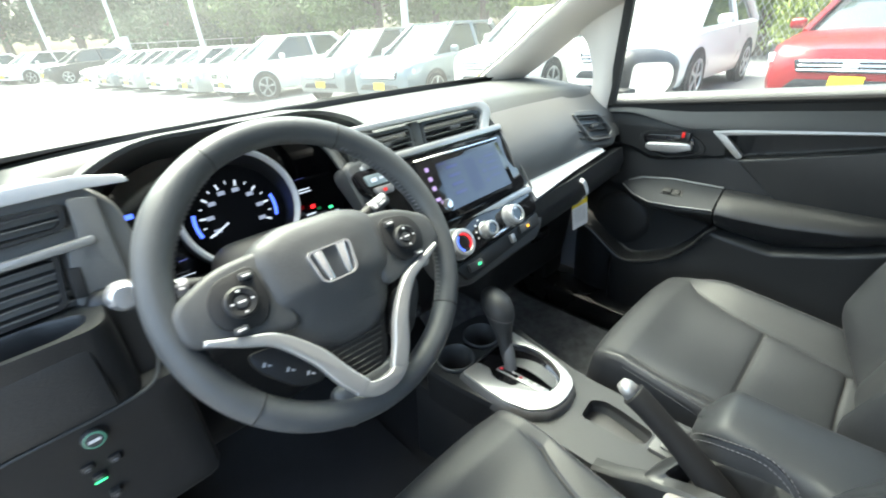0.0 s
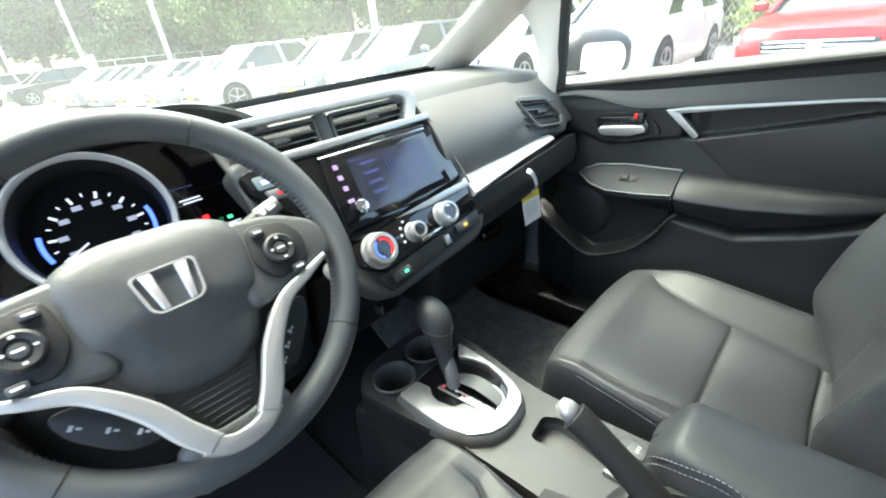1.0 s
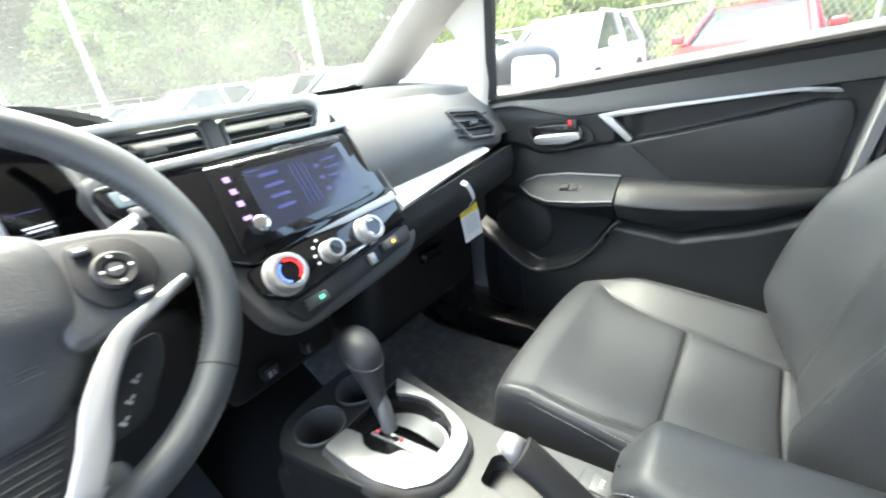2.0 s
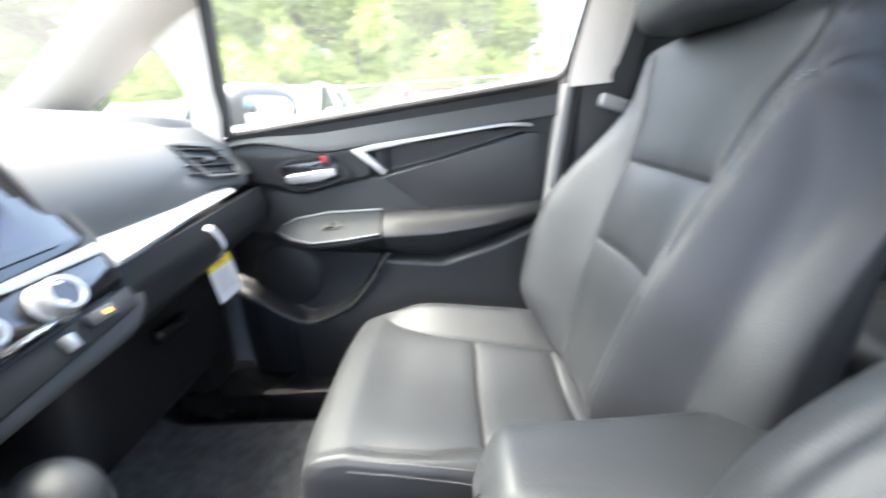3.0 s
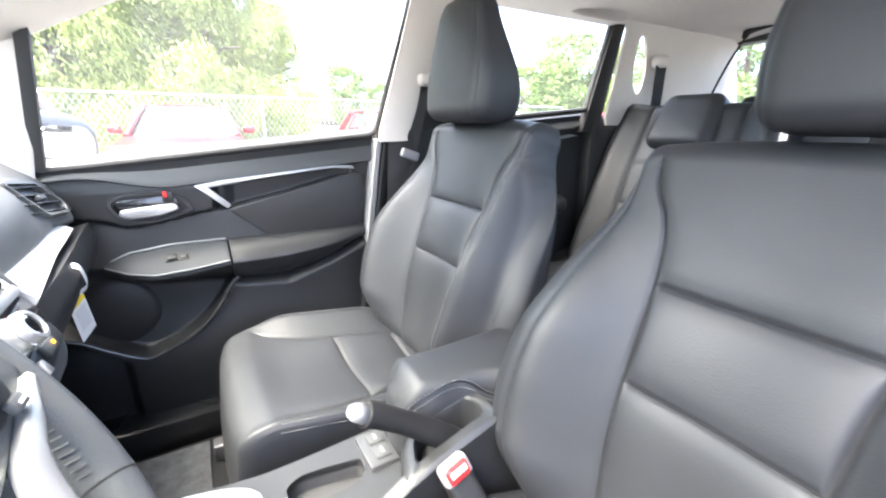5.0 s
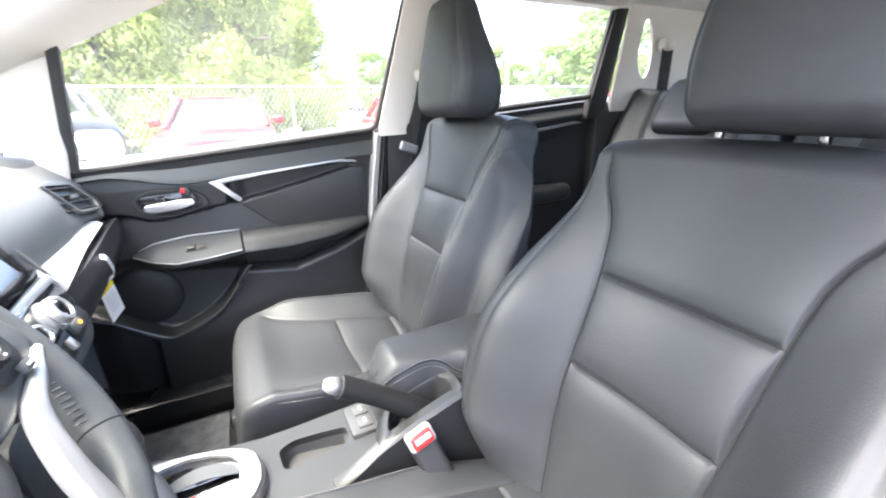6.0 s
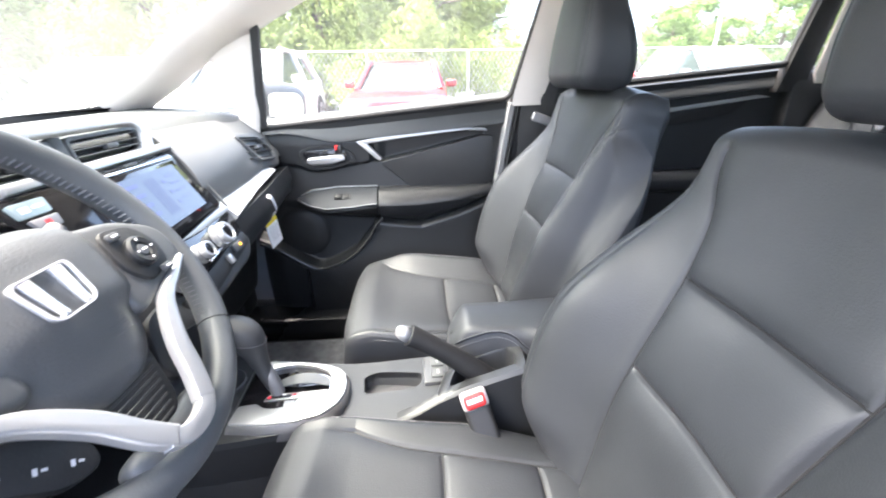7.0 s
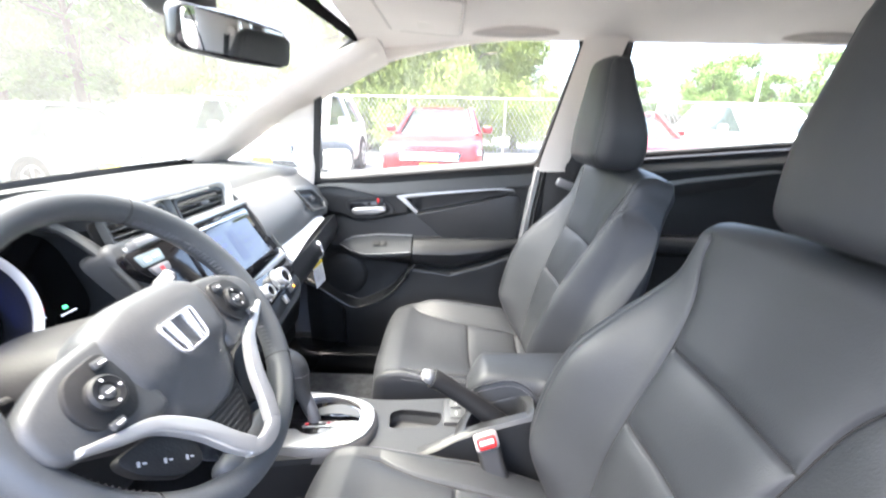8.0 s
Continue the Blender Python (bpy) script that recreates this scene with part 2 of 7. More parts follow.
def ring_prism(outer, inner, depth, m=None, bevel=0.0):
    """A frame: outer and inner outlines of equal count, extruded from z = 0 to depth."""
    bm = bmesh.new()
    n = len(outer)
    L = []
    for pts, z in ((outer, 0), (outer, depth - bevel), ([lerp(Vector(o[:2]), Vector(i[:2]), 0.15) for o, i in zip(outer, inner)], depth),
                   ([lerp(Vector(o[:2]), Vector(i[:2]), 0.85) for o, i in zip(outer, inner)], depth), (inner, depth - bevel), (inner, 0)):
        L.append([bm.verts.new((p[0], p[1], z)) for p in pts])
    for a, b in zip(L, L[1:] + L[:1]):
        for i in range(n):
            bm.faces.new((a[i], a[(i + 1) % n], b[(i + 1) % n], b[i]))
    if m:
        bmesh.ops.transform(bm, matrix=m, verts=bm.verts)
    return bm


def box(a, b, bevel=0.004, segs=2, m=None):
    """A bevelled box from corner a to corner b."""
    bm = bmesh.new()
    bmesh.ops.create_cube(bm, size=1)
    a, b = Vector(a), Vector(b)
    for v in bm.verts:
        v.co = Vector([lerp(a[i], b[i], v.co[i] + 0.5) for i in range(3)])
    if bevel:
        bmesh.ops.bevel(bm, geom=bm.edges[:], offset=bevel, segments=segs, affect="EDGES", profile=0.5, clamp_overlap=True)
    if m:
        bmesh.ops.transform(bm, matrix=m, verts=bm.verts)
    return bm


def softbox(sx, sy, sz, nx, ny, nz, r, fn=None, m=None):
    """A rounded box on a fine grid, bent into shape by fn."""
    bm = bmesh.new()
    made = {}
    h = (sx / 2, sy / 2, sz / 2)
    N = (nx, ny, nz)
    rr = min(r, *h)

    def vert(i, j, k):
        key = (i, j, k)
        if key not in made:
            p = Vector([(key[a] / N[a] - 0.5) * 2 * h[a] for a in range(3)])
            q = Vector([min(h[a] - rr, max(-h[a] + rr, p[a])) for a in range(3)])
            d = p - q
            if d.length > 1e-9:
                p = q + d.normalized() * rr
            made[key] = bm.verts.new(fn(p) if fn else p)
        return made[key]

    def face(a, b, c, d):
        bm.faces.new((vert(*a), vert(*b), vert(*c), vert(*d)))

    for i in range(nx):
        for j in range(ny):
            for k in (0, nz):
                face((i, j, k), (i + 1, j, k), (i + 1, j + 1, k), (i, j + 1, k))
        for k in range(nz):
            for j in (0, ny):
                face((i, j, k), (i + 1, j, k), (i + 1, j, k + 1), (i, j, k + 1))
    for j in range(ny):
        for k in range(nz):
            for i in (0, nx):
                face((i, j, k), (i, j + 1, k), (i, j + 1, k + 1), (i, j, k + 1))
    if m:
        bmesh.ops.transform(bm, matrix=m, verts=bm.verts)
    return bm


def loft(rings, caps=True, closed=True):
    """Rings of equal count joined by faces."""
    bm = bmesh.new()
    L = [[bm.verts.new(p) for p in r] for r in rings]
    n = len(rings[0])
    for a, b in zip(L, L[1:]):
        for i in range(n if closed else n - 1):
            j = (i + 1) % n
            bm.faces.new((a[i], a[j], b[j], b[i]))
    if caps and closed:
        bm.faces.new(L[0])
        bm.faces.new(L[-1][::-1])
    return bm


def tube(path, rad, n=8, closed=False, squash=1.0):
    """A round bar along a path; rad may be a list."""
    P = [Vector(p) for p in path]
    rings, up = [], Vector((0, 0, 1))
    N = len(P)
    for i, p in enumerate(P):
        t = (P[(i + 1) % N] - P[i - 1]) if closed else (P[min(N - 1, i + 1)] - P[max(0, i - 1)])
        t.normalize()
        if i == 0:
            up = Vector((0, 0, 1)) if abs(t.z) < 0.9 else Vector((0, 1, 0))
        side = t.cross(up).normalized()
        up = side.cross(t).normalized()
        r = rad[i] if isinstance(rad, (list, tuple)) else rad
        rings.append([p + side * (math.cos(a) * r) + up * (math.sin(a) * r * squash) for a in [2 * math.pi * k / n for k in range(n)]])
    if closed:
        bm = bmesh.new()
        L = [[bm.verts.new(q) for q in r] for r in rings]
        for a, b in zip(L, L[1:] + L[:1]):
            for i in range(n):
                bm.faces.new((a[i], a[(i + 1) % n], b[(i + 1) % n], b[i]))
        return bm
    return loft(rings)


def lathe(prof, m=None, n=32, cap=True):
    """Profile of (radius, height) turned round local z."""
    rings = [[Vector((r * math.cos(2 * math.pi * k / n), r * math.sin(2 * math.pi * k / n), z)) for k in range(n)] for r, z in prof]
    bm = loft(rings, caps=cap)
    if m:
        bmesh.ops.transform(bm, matrix=m, verts=bm.verts)
    return bm


def join(*bms):
    out = bmesh.new()
    for b in bms:
        me = bpy.data.meshes.new("tmp")
        b.to_mesh(me)
        b.free()
        out.from_mesh(me)
        bpy.data.meshes.remove(me)
    return out


def sheet(fn, nu, nv, thick=0.0):
    """A surface fn(u, v), u and v from 0 to 1, given thickness along its normals."""
    bm = bmesh.new()
    V = [[bm.verts.new(fn(i / nu, j / nv)) for j in range(nv + 1)] for i in range(nu + 1)]
    for i in range(nu):
        for j in range(nv):
            bm.faces.new((V[i][j], V[i + 1][j], V[i + 1][j + 1], V[i][j + 1]))
    if thick:
        bm.normal_update()
        bmesh.ops.solidify(bm, geom=bm.faces[:], thickness=thick)
    return bm


def stitches(path, every=0.0055, length=0.0035, r=0.0005):
    """Short threads along a path."""
    P = [Vector(p) for p in path]
    bm = bmesh.new()
    left = 0.0
    for a, b in zip(P, P[1:]):
        d = (b - a).length
        if d < 1e-7:
            continue
        t = (b - a) / d
        s = left
        while s < d:
            c = a + t * s
            side = t.cross(Vector((0.3, 0.2, 1))).normalized() * r
            up = t.cross(side).normalized() * r
            q = [c - t * length / 2, c + t * length / 2]
            vs = [bm.verts.new(x + o) for x in q for o in (side, up, -side, -up)]
            for k in range(4):
                bm.faces.new((vs[k], vs[(k + 1) % 4], vs[4 + (k + 1) % 4], vs[4 + k]))
            s += every
        left = s - d
    return bm


def bars(m, rows, h=0.0012, depth=0.0004):
    """Unreadable print: little bars, each (x, y, width, height) in the frame m."""
    bm = bmesh.new()
    for x, y, w, hh in rows:
        vs = [bm.verts.new(m @ Vector((x + a * w, y + b * hh, depth))) for a, b in ((0, 0), (1, 0), (1, 1), (0, 1))]
        bm.faces.new(vs)
    return bm

# ---- car body round the cabin ----
def side_x(z):
    """How far the side glass stands from the middle at a height."""
    return 0.69 - max(0.0, z - 1.0) * 0.18


def belt(y):
    return 0.985 + (0.19 - y) * 0.088


shell = thing("car_shell", "grey compact hatchback body round a black cabin, driver's door open", "car body", kind="structure")
part("floor_pan", box((-0.76, -2.4, 0.24), (0.76, 0.82, 0.29), 0.01), CARPET, shell, "black carpeted car floor")
part("firewall", box((-0.74, 0.66, 0.29), (0.74, 0.70, 0.97), 0.01), DARK, shell)
part("bonnet", sheet(lambda u, v: Vector((lerp(-0.78, 0.78, u), lerp(0.80, 1.75, v), 0.975 + 0.035 * (1 - (2 * u - 1) ** 2) - 0.16 * v ** 2)), 16, 12, 0.02), BODY, shell, "grey painted bonnet")
for wx, wy in ((-0.70, 1.10), (0.70, 1.10), (-0.70, -1.45), (0.70, -1.45)):
    w = 1 if wx > 0 else -1
    wm = axes((wx - 0.0 * w, wy, 0.30), (0, 1, 0), (0, 0, w))
    wh = part("wheel", lathe([(0.0, -0.09), (0.20, -0.09), (0.285, -0.085), (0.30, -0.06), (0.30, 0.06), (0.285, 0.085), (0.20, 0.09), (0.19, 0.07), (0.0, 0.065)], wm, 32), RUBBER, shell, "black tyre")
    part("rim", lathe([(0.0, 0.082), (0.05, 0.084), (0.17, 0.074), (0.195, 0.092), (0.20, 0.07)], wm, 24), SILVER, wh, "silver rim")
for fx in (-1, 1):
    part("front_wing", sheet(lambda u, v: Vector((fx * (0.80 - 0.04 * v ** 2), lerp(0.62, 1.82, u), lerp(0.62 if abs(lerp(0.62, 1.82, u) - 1.10) < 0.33 else 0.26, 0.965 - 0.15 * S(0.3, 1.0, u), v))), 24, 8, 0.012), BODY, shell, "grey painted front wing")
part("front_bumper", box((-0.78, 1.74, 0.22), (0.78, 1.86, 0.80), 0.05, 3), BODY, shell, "grey painted front bumper")
part("cowl", box((-0.7, 0.70, 0.90), (0.7, 0.86, 0.965), 0.02), DARK, shell)


def roof_z(x, y):
    edge = 1.0 - min(1, abs(x) / 0.64) ** 3
    front = S(-0.45, 0.02, y)
    return 1.425 + 0.065 * edge - 0.035 * front - 0.05 * (1 - S(-2.4, -1.6, y))


part("roof_skin", sheet(lambda u, v: Vector((lerp(-0.66, 0.66, u), lerp(-2.14, 0.05, v), roof_z(lerp(-0.66, 0.66, u), lerp(-2.14, 0.05, v)) + 0.045)), 20, 24, 0.004), BODY, shell, "grey painted roof")
liner = tagged(new("ceiling"), "pale grey cloth headliner of the car", "ceiling", kind="structure")
bm = sheet(lambda u, v: Vector((lerp(-0.62, 0.62, u), lerp(-2.12, -0.02, v), roof_z(lerp(-0.62, 0.62, u), lerp(-2.12, -0.02, v)))), 28, 40, 0.012)
part("headliner", bm, LINER, liner)

A_IN = [(0.60, 0.68, 1.0), (0.588, 0.60, 1.035), (0.585, 0.556, 1.068), (0.583, 0.425, 1.151), (0.58, 0.312, 1.231), (0.57, 0.14, 1.325), (0.558, -0.03, 1.408), (0.55, -0.07, 1.425)]
A_OUT = [(0.69, 0.56, 0.985), (0.68, 0.52, 1.02), (0.672, 0.483, 1.055), (0.675, 0.38, 1.12), (0.68, 0.284, 1.185), (0.668, 0.13, 1.262), (0.645, -0.05, 1.35), (0.64, -0.09, 1.366)]


def pillar_sheet(a, b, mirror, inward=0.018, thick=0.02):
    A, B = spline(a, 5), spline(b, 5)
    def fn(u, v):
        i = u * (len(A) - 1)
        k = min(int(i), len(A) - 2)
        p = lerp(A[k], A[k + 1], i - k)
        q = lerp(B[k], B[k + 1], i - k)
        c = lerp(p, q, v)
        bulge = math.sin(math.pi * v) * inward
        return Vector(((c.x - bulge) * mirror, c.y - bulge * 0.5, c.z))
    return sheet(fn, 35, 8, thick)


SILL = mat("sill_plastic", (0.010, 0.0105, 0.011), 0.28, 0, 0.2, 300, 0.15, 7)


def rear_quarter(s):
    """Pale panel behind the rear door, pierced by an oval opening."""
    n = 48
    cy, cz = -1.583, 1.285
    out, inn = [], []
    for i in range(n):
        a = 2 * math.pi * i / n
        dx, dz = math.cos(a), math.sin(a)
        k = min((0.100 if dx > 0 else 0.53) / max(1e-6, abs(dx)), (0.175 if dz > 0 else 0.20) / max(1e-6, abs(dz)))
        out.append((cy + dx * k, cz + dz * k))
        inn.append((cy - 0.017 + 0.034 * dx * (1 - 0.15 * dz) + 0.022 * dz, cz + 0.015 + 0.097 * dz))
    bm = ring_prism(out, inn, 0.014, None, 0.005)
    for v in bm.verts:
        y, z, d = v.co
        x = side_x(z) - 0.035 - 0.045 * S(-1.8, -2.1, y) - d - 0.02 * math.exp(-((y + 1.95) / 0.2) ** 2)
        v.co = Vector((s * x, y, z))
    return bm


for s, nm in ((1, "right"), (-1, "left")):
    part("a_pillar_trim", pillar_sheet(A_IN, A_OUT, s), PILLAR, shell, "pale moulded windshield pillar trim")
    part("quarter_strut", pillar_sheet([(0.69, 0.225, 0.975), (0.688, 0.215, 1.06), (0.682, 0.245, 1.15), (0.678, 0.29, 1.19)], [(0.69, 0.182, 0.975), (0.688, 0.17, 1.06), (0.68, 0.155, 1.16), (0.668, 0.14, 1.262)], s, 0.008, 0.016), PILLAR, shell, "pale slim strut beside the quarter window")
    bm = tube([Vector((x * s, y, z)) for x, y, z in spline([(0.600, 0.70, 0.99), (0.592, 0.60, 1.035), (0.589, 0.556, 1.068), (0.588, 0.425, 1.153), (0.585, 0.312, 1.234), (0.575, 0.14, 1.328), (0.56, -0.02, 1.411)], 5)], 0.008, 6)
    part("windshield_seal", bm, RUBBER, shell)
    # black seal round the quarter window
    qw = spline([(0.694, 0.49, 1.05), (0.69, 0.40, 1.115), (0.688, 0.285, 1.185), (0.692, 0.232, 1.13), (0.694, 0.214, 1.0), (0.694, 0.33, 0.998), (0.694, 0.45, 1.012)], 5, True)
    part("quarter_seal", tube([Vector((p.x * s, p.y, p.z)) for p in qw], 0.0035, 6, True), RUBBER, shell)
    part("roof_rail_trim", tube([Vector((x * s, y, z)) for x, y, z in spline([(0.648, 0.0, 1.345), (0.64, -0.12, 1.395), (0.625, -0.40, 1.445), (0.618, -0.80, 1.462), (0.61, -1.3, 1.462), (0.60, -1.9, 1.445), (0.585, -2.1, 1.425)], 6)], 0.03, 10), PILLAR, shell, "pale headliner edge above the side windows")
    # centre pillar
    part("b_pillar_trim", pillar_sheet([(0.680, -0.588, 1.04), (0.676, -0.592, 1.08), (0.655, -0.635, 1.25), (0.618, -0.68, 1.45)], [(0.678, -0.69, 1.04), (0.676, -0.69, 1.08), (0.652, -0.735, 1.25), (0.61, -0.79, 1.455)], s, 0.010, 0.03), PILLAR, shell, "pale centre pillar trim")
    part("b_pillar_rear", pillar_sheet([(0.690, -0.66, 1.04), (0.688, -0.67, 1.08), (0.668, -0.71, 1.25), (0.63, -0.77, 1.455)], [(0.690, -0.80, 1.04), (0.688, -0.80, 1.08), (0.668, -0.81, 1.25), (0.63, -0.815, 1.455)], s, 0.004, 0.02), RUBBER, shell, "black door edge behind the centre pillar")
    part("b_pillar_foot", pillar_sheet([(0.66, -0.59, 0.36), (0.664, -0.60, 0.8), (0.664, -0.61, 1.07)], [(0.67, -0.76, 0.36), (0.664, -0.77, 0.8), (0.66, -0.775, 1.07)], s, 0.014, 0.012), DARK, shell, "dark lower centre pillar trim")
    part("b_pillar_core", box((s * 0.695, -0.83, 0.30), (s * 0.75, -0.585, 1.075), 0.01), DARK, shell)
    # rear pillars with the small window
    part("c_pillar_trim", rear_quarter(s), PILLAR, shell, "pale rear quarter trim round an oval window")
    part("cargo_side", box((s * 0.655, -2.32, 0.30), (s * 0.76, -1.45, 1.12), 0.012), DARK, shell)
    part("body_side", box((s * 0.765, -2.4, 0.28), (s * 0.80, -0.68, belt(-1.5) - 0.03), 0.01), BODY, shell, "grey painted body side")
    part("sill", join(box((s * 0.60, -0.72, 0.28), (s * 0.78, 0.62, 0.37), 0.02), box((s * 0.60, -1.5, 0.28), (s * 0.78, -0.8, 0.37), 0.02)), SILL, shell, "dark satin plastic door sill")
    part("kick_panel", box((s * 0.62, 0.30, 0.36), (s * 0.74, 0.66, 0.98), 0.02), DARK, shell)

part("tailgate", join(box((-0.66, -2.40, 0.3), (0.66, -2.33, 1.09), 0.02), box((-0.60, -2.16, 1.40), (0.60, -2.09, 1.475), 0.02)), DARK, shell, "dark inner tailgate")


for s in (-1, 1):
    part("tailgate_post", pillar_sheet([(0.66, -2.11, 1.44), (0.675, -2.22, 1.27), (0.69, -2.34, 1.06)], [(0.56, -2.14, 1.44), (0.58, -2.25, 1.27), (0.60, -2.37, 1.06)], s, 0.012, 0.03), PILLAR, shell, "pale tailgate window post")
part("tailgate_cable", tube(spline([(0.43, -2.0, 1.445), (0.437, -2.0, 1.43), (0.452, -2.0, 1.39), (0.482, -2.0, 1.335), (0.521, -2.0, 1.24), (0.55, -2.0, 1.15)], 5), 0.0045, 8), RUBBER, shell, "black tailgate cable")
part("cable_boot", tube(spline([(0.36, -2.02, 1.448), (0.41, -2.01, 1.444), (0.436, -2.0, 1.43), (0.447, -2.0, 1.405)], 4), [0.012, 0.014, 0.016, 0.018, 0.018, 0.018, 0.018, 0.017, 0.016, 0.014, 0.012, 0.010, 0.008], 10), RUBBER, shell, "black rubber cable boot")


def pane(name, pts, material, label, n=10):
    """A thin curved-edge pane through 3D outline points."""
    bm = bmesh.new()
    bm.faces.new([bm.verts.new(p) for p in pts])
    bmesh.ops.triangulate(bm, faces=bm.faces[:])
    bmesh.ops.solidify(bm, geom=bm.faces[:], thickness=0.003)
    ob = part(name, bm, material, None, label, 0)
    ob.visible_shadow = False
    tagged(ob, label, "window", kind="structure")
    return ob


def wsf(u, v):
    x = lerp(-0.62, 0.62, u)
    return Vector((x, lerp(0.84 - 0.22 * abs(x / 0.62) ** 2.2, 0.03 - 0.06 * abs(x / 0.6) ** 2, v), lerp(0.985, 1.445 - 0.035 * abs(x / 0.6) ** 2, v)))


ws = part("windshield", sheet(wsf, 24, 14, 0.004), WSGLASS, None, "", 180)
ws.visible_shadow = False
tagged(ws, "clear raked windshield with a faint pale veil for glare", "windshield", kind="structure")
part("windshield_frit", join(sheet(lambda u, v: wsf(u, v * (0.135 + 0.05 * (2 * u - 1) ** 2)) + Vector((0, -0.016, -0.004)), 24, 2, 0.001), sheet(lambda u, v: wsf(u, 0.97 + v * 0.03) + Vector((0, -0.014, -0.006)), 24, 2, 0.001)), FRIT, ws, "black printed glass border")
pane("quarter_window", [(0.70, 0.49, 1.045), (0.696, 0.285, 1.19), (0.70, 0.212, 1.0), (0.70, 0.44, 0.998)], GLASS, "small clear triangular quarter window")
pane("quarter_window", [(-0.70, 0.49, 1.045), (-0.696, 0.285, 1.19), (-0.70, 0.212, 1.0), (-0.70, 0.44, 0.998)], GLASS, "small clear triangular quarter window")
for s in (1, -1):
    pane("rear_quarter_window", [(s * 0.645, -1.53, 1.13), (s * 0.615, -1.53, 1.43), (s * 0.615, -1.69, 1.43), (s * 0.645, -1.69, 1.13)], GLASS, "small clear window behind the rear door")
pane("tailgate_window", [(-0.60, -2.35, 1.08), (0.60, -2.35, 1.08), (0.55, -2.13, 1.42), (-0.55, -2.13, 1.42)], GLASS, "clear raked tailgate window")

# ---- doors ----
W1 = [(0.172, 0.985), (0.132, 1.262), (-0.11, 1.381), (-0.40, 1.436), (-0.64, 1.447), (-0.672, 1.415), (-0.579, 1.056)]
W2 = [(-0.80, 1.085), (-0.80, 1.435), (-1.1, 1.452), (-1.455, 1.447), (-1.425, 1.145), (-1.405, 1.138)]


def yz(o=0.0):
    """Frame for outlines given as (y, z), growing inward from x = 0.69 + o."""
    return Matrix(((0, 0, -1, 0.69 + o), (1, 0, 0, 0), (0, 1, 0, 0), (0, 0, 0, 1)))


def window_frame(outline, door, w=0.008):
    path = [Vector((side_x(z) + 0.004, y, z)) for y, z in [(p.x, p.y) for p in rounded(outline, 0.03, 4)]]
    part("window_seal", tube(path, w, 8, True), RUBBER, door, "black rubber window seal")


def panel_x(z, y):
    return interp(z, [(0.36, 0.665), (0.50, 0.672), (0.62, 0.69), (0.75, 0.698), (0.85, 0.706), (0.93, 0.70), (0.985, 0.688), (1.3, 0.69)])


def arm_under(y):
    return interp(y, [(-0.55, 0.760), (-0.50, 0.745), (-0.42, 0.712), (-0.30, 0.676), (-0.20, 0.688), (-0.157, 0.697), (0.01, 0.716), (0.09, 0.742), (0.25, 0.76)])


def pocket_rim(y):
    return curve_at(y, [(-0.182, 0.712), (-0.154, 0.686), (-0.139, 0.658), (-0.109, 0.618), (-0.074, 0.583), (-0.015, 0.550), (0.048, 0.534), (0.108, 0.565), (0.168, 0.607), (0.25, 0.64)])


def handle_ledge(y):
    return curve_at(y, [(-0.165, 0.881), (-0.06, 0.862), (0.012, 0.850), (0.045, 0.852), (0.085, 0.868), (0.14, 0.876), (0.24, 0.876)])


def front_relief(y, z):
    """Inner face of the front door: proud lower panel, hollow map pocket, ledge below the handle."""
    low = S(0.016, -0.016, z - arm_under(y))
    x = lerp(panel_x(z - (belt(y) - 0.985) * S(0.6, 0.985, z), y), 0.660 - 0.010 * math.sin(math.pi * S(0.36, 0.66, z)), low)
    x += 0.048 * low * S(-0.004, 0.016, z - pocket_rim(y)) * S(-0.195, -0.170, y)
    x += 0.030 * low * S(0.006, 0.020, pocket_rim(y) - 0.012 - z) * S(0.080, 0.100, y)
    x -= 0.009 * S(-0.004, 0.004, z - handle_ledge(y)) * S(-0.20, -0.165, y) * S(0.97, 0.93, z)
    grip = S(-0.006, 0.008, z - interp(y, [(-0.51, 0.950), (-0.40, 0.924), (-0.283, 0.897), (-0.17, 0.876)])) * S(0.014, 0.002, z - interp(y, [(-0.51, 0.960), (-0.401, 0.958), (-0.259, 0.943), (-0.131, 0.929)]))
    return x + 0.016 * grip * S(-0.51, -0.49, y) * S(-0.14, -0.16, y)


def door_panel(door, y0, y1, bottom=0.36, relief=None, rear=None, nu=40, nv=40):
    def fn(u, v):
        z = lerp(bottom, belt(lerp(y0, y1, u)) - 0.004, v)
        y = lerp(y0, rear(z) if rear else y1, u)
        zz = z - (belt(y) - 0.985) * S(0.6, 0.985, z)
        return Vector(((relief(y, z) if relief else panel_x(zz, y)) + 0.02 * S(0.16, 0.24, y), y, z))
    part("inner_panel", sheet(fn, nu, nv, 0.03 if not relief else 0.006), DOORM, door, "dark grained door trim panel")
    def top(u, v):
        y = lerp(y0 + 0.01, y1 + (0.018 if rear else -0.01), u)
        d = lerp(0.022, 0.066, S(0.13, -0.07, y)) if rear else 0.05
        return Vector((curve_at(v, [(0.0, 0.692), (0.06, 0.683), (0.35, 0.690), (0.7, 0.706), (0.9, 0.720), (1.0, 0.732)]) + 0.02 * S(0.16, 0.24, y), y, belt(y) + curve_at(v, [(0.0, -d - 0.004), (0.06, -d), (0.35, -d * 0.55), (0.7, 0.004), (0.9, 0.018), (1.0, 0.021)])))
    # lighter plastic than the panel below: window light on the sill, in the colour
    part("sill_pad", sheet(top, 60, 18, 0.010), SOFT, door, "soft pad along the window sill, lightened for its sheen")


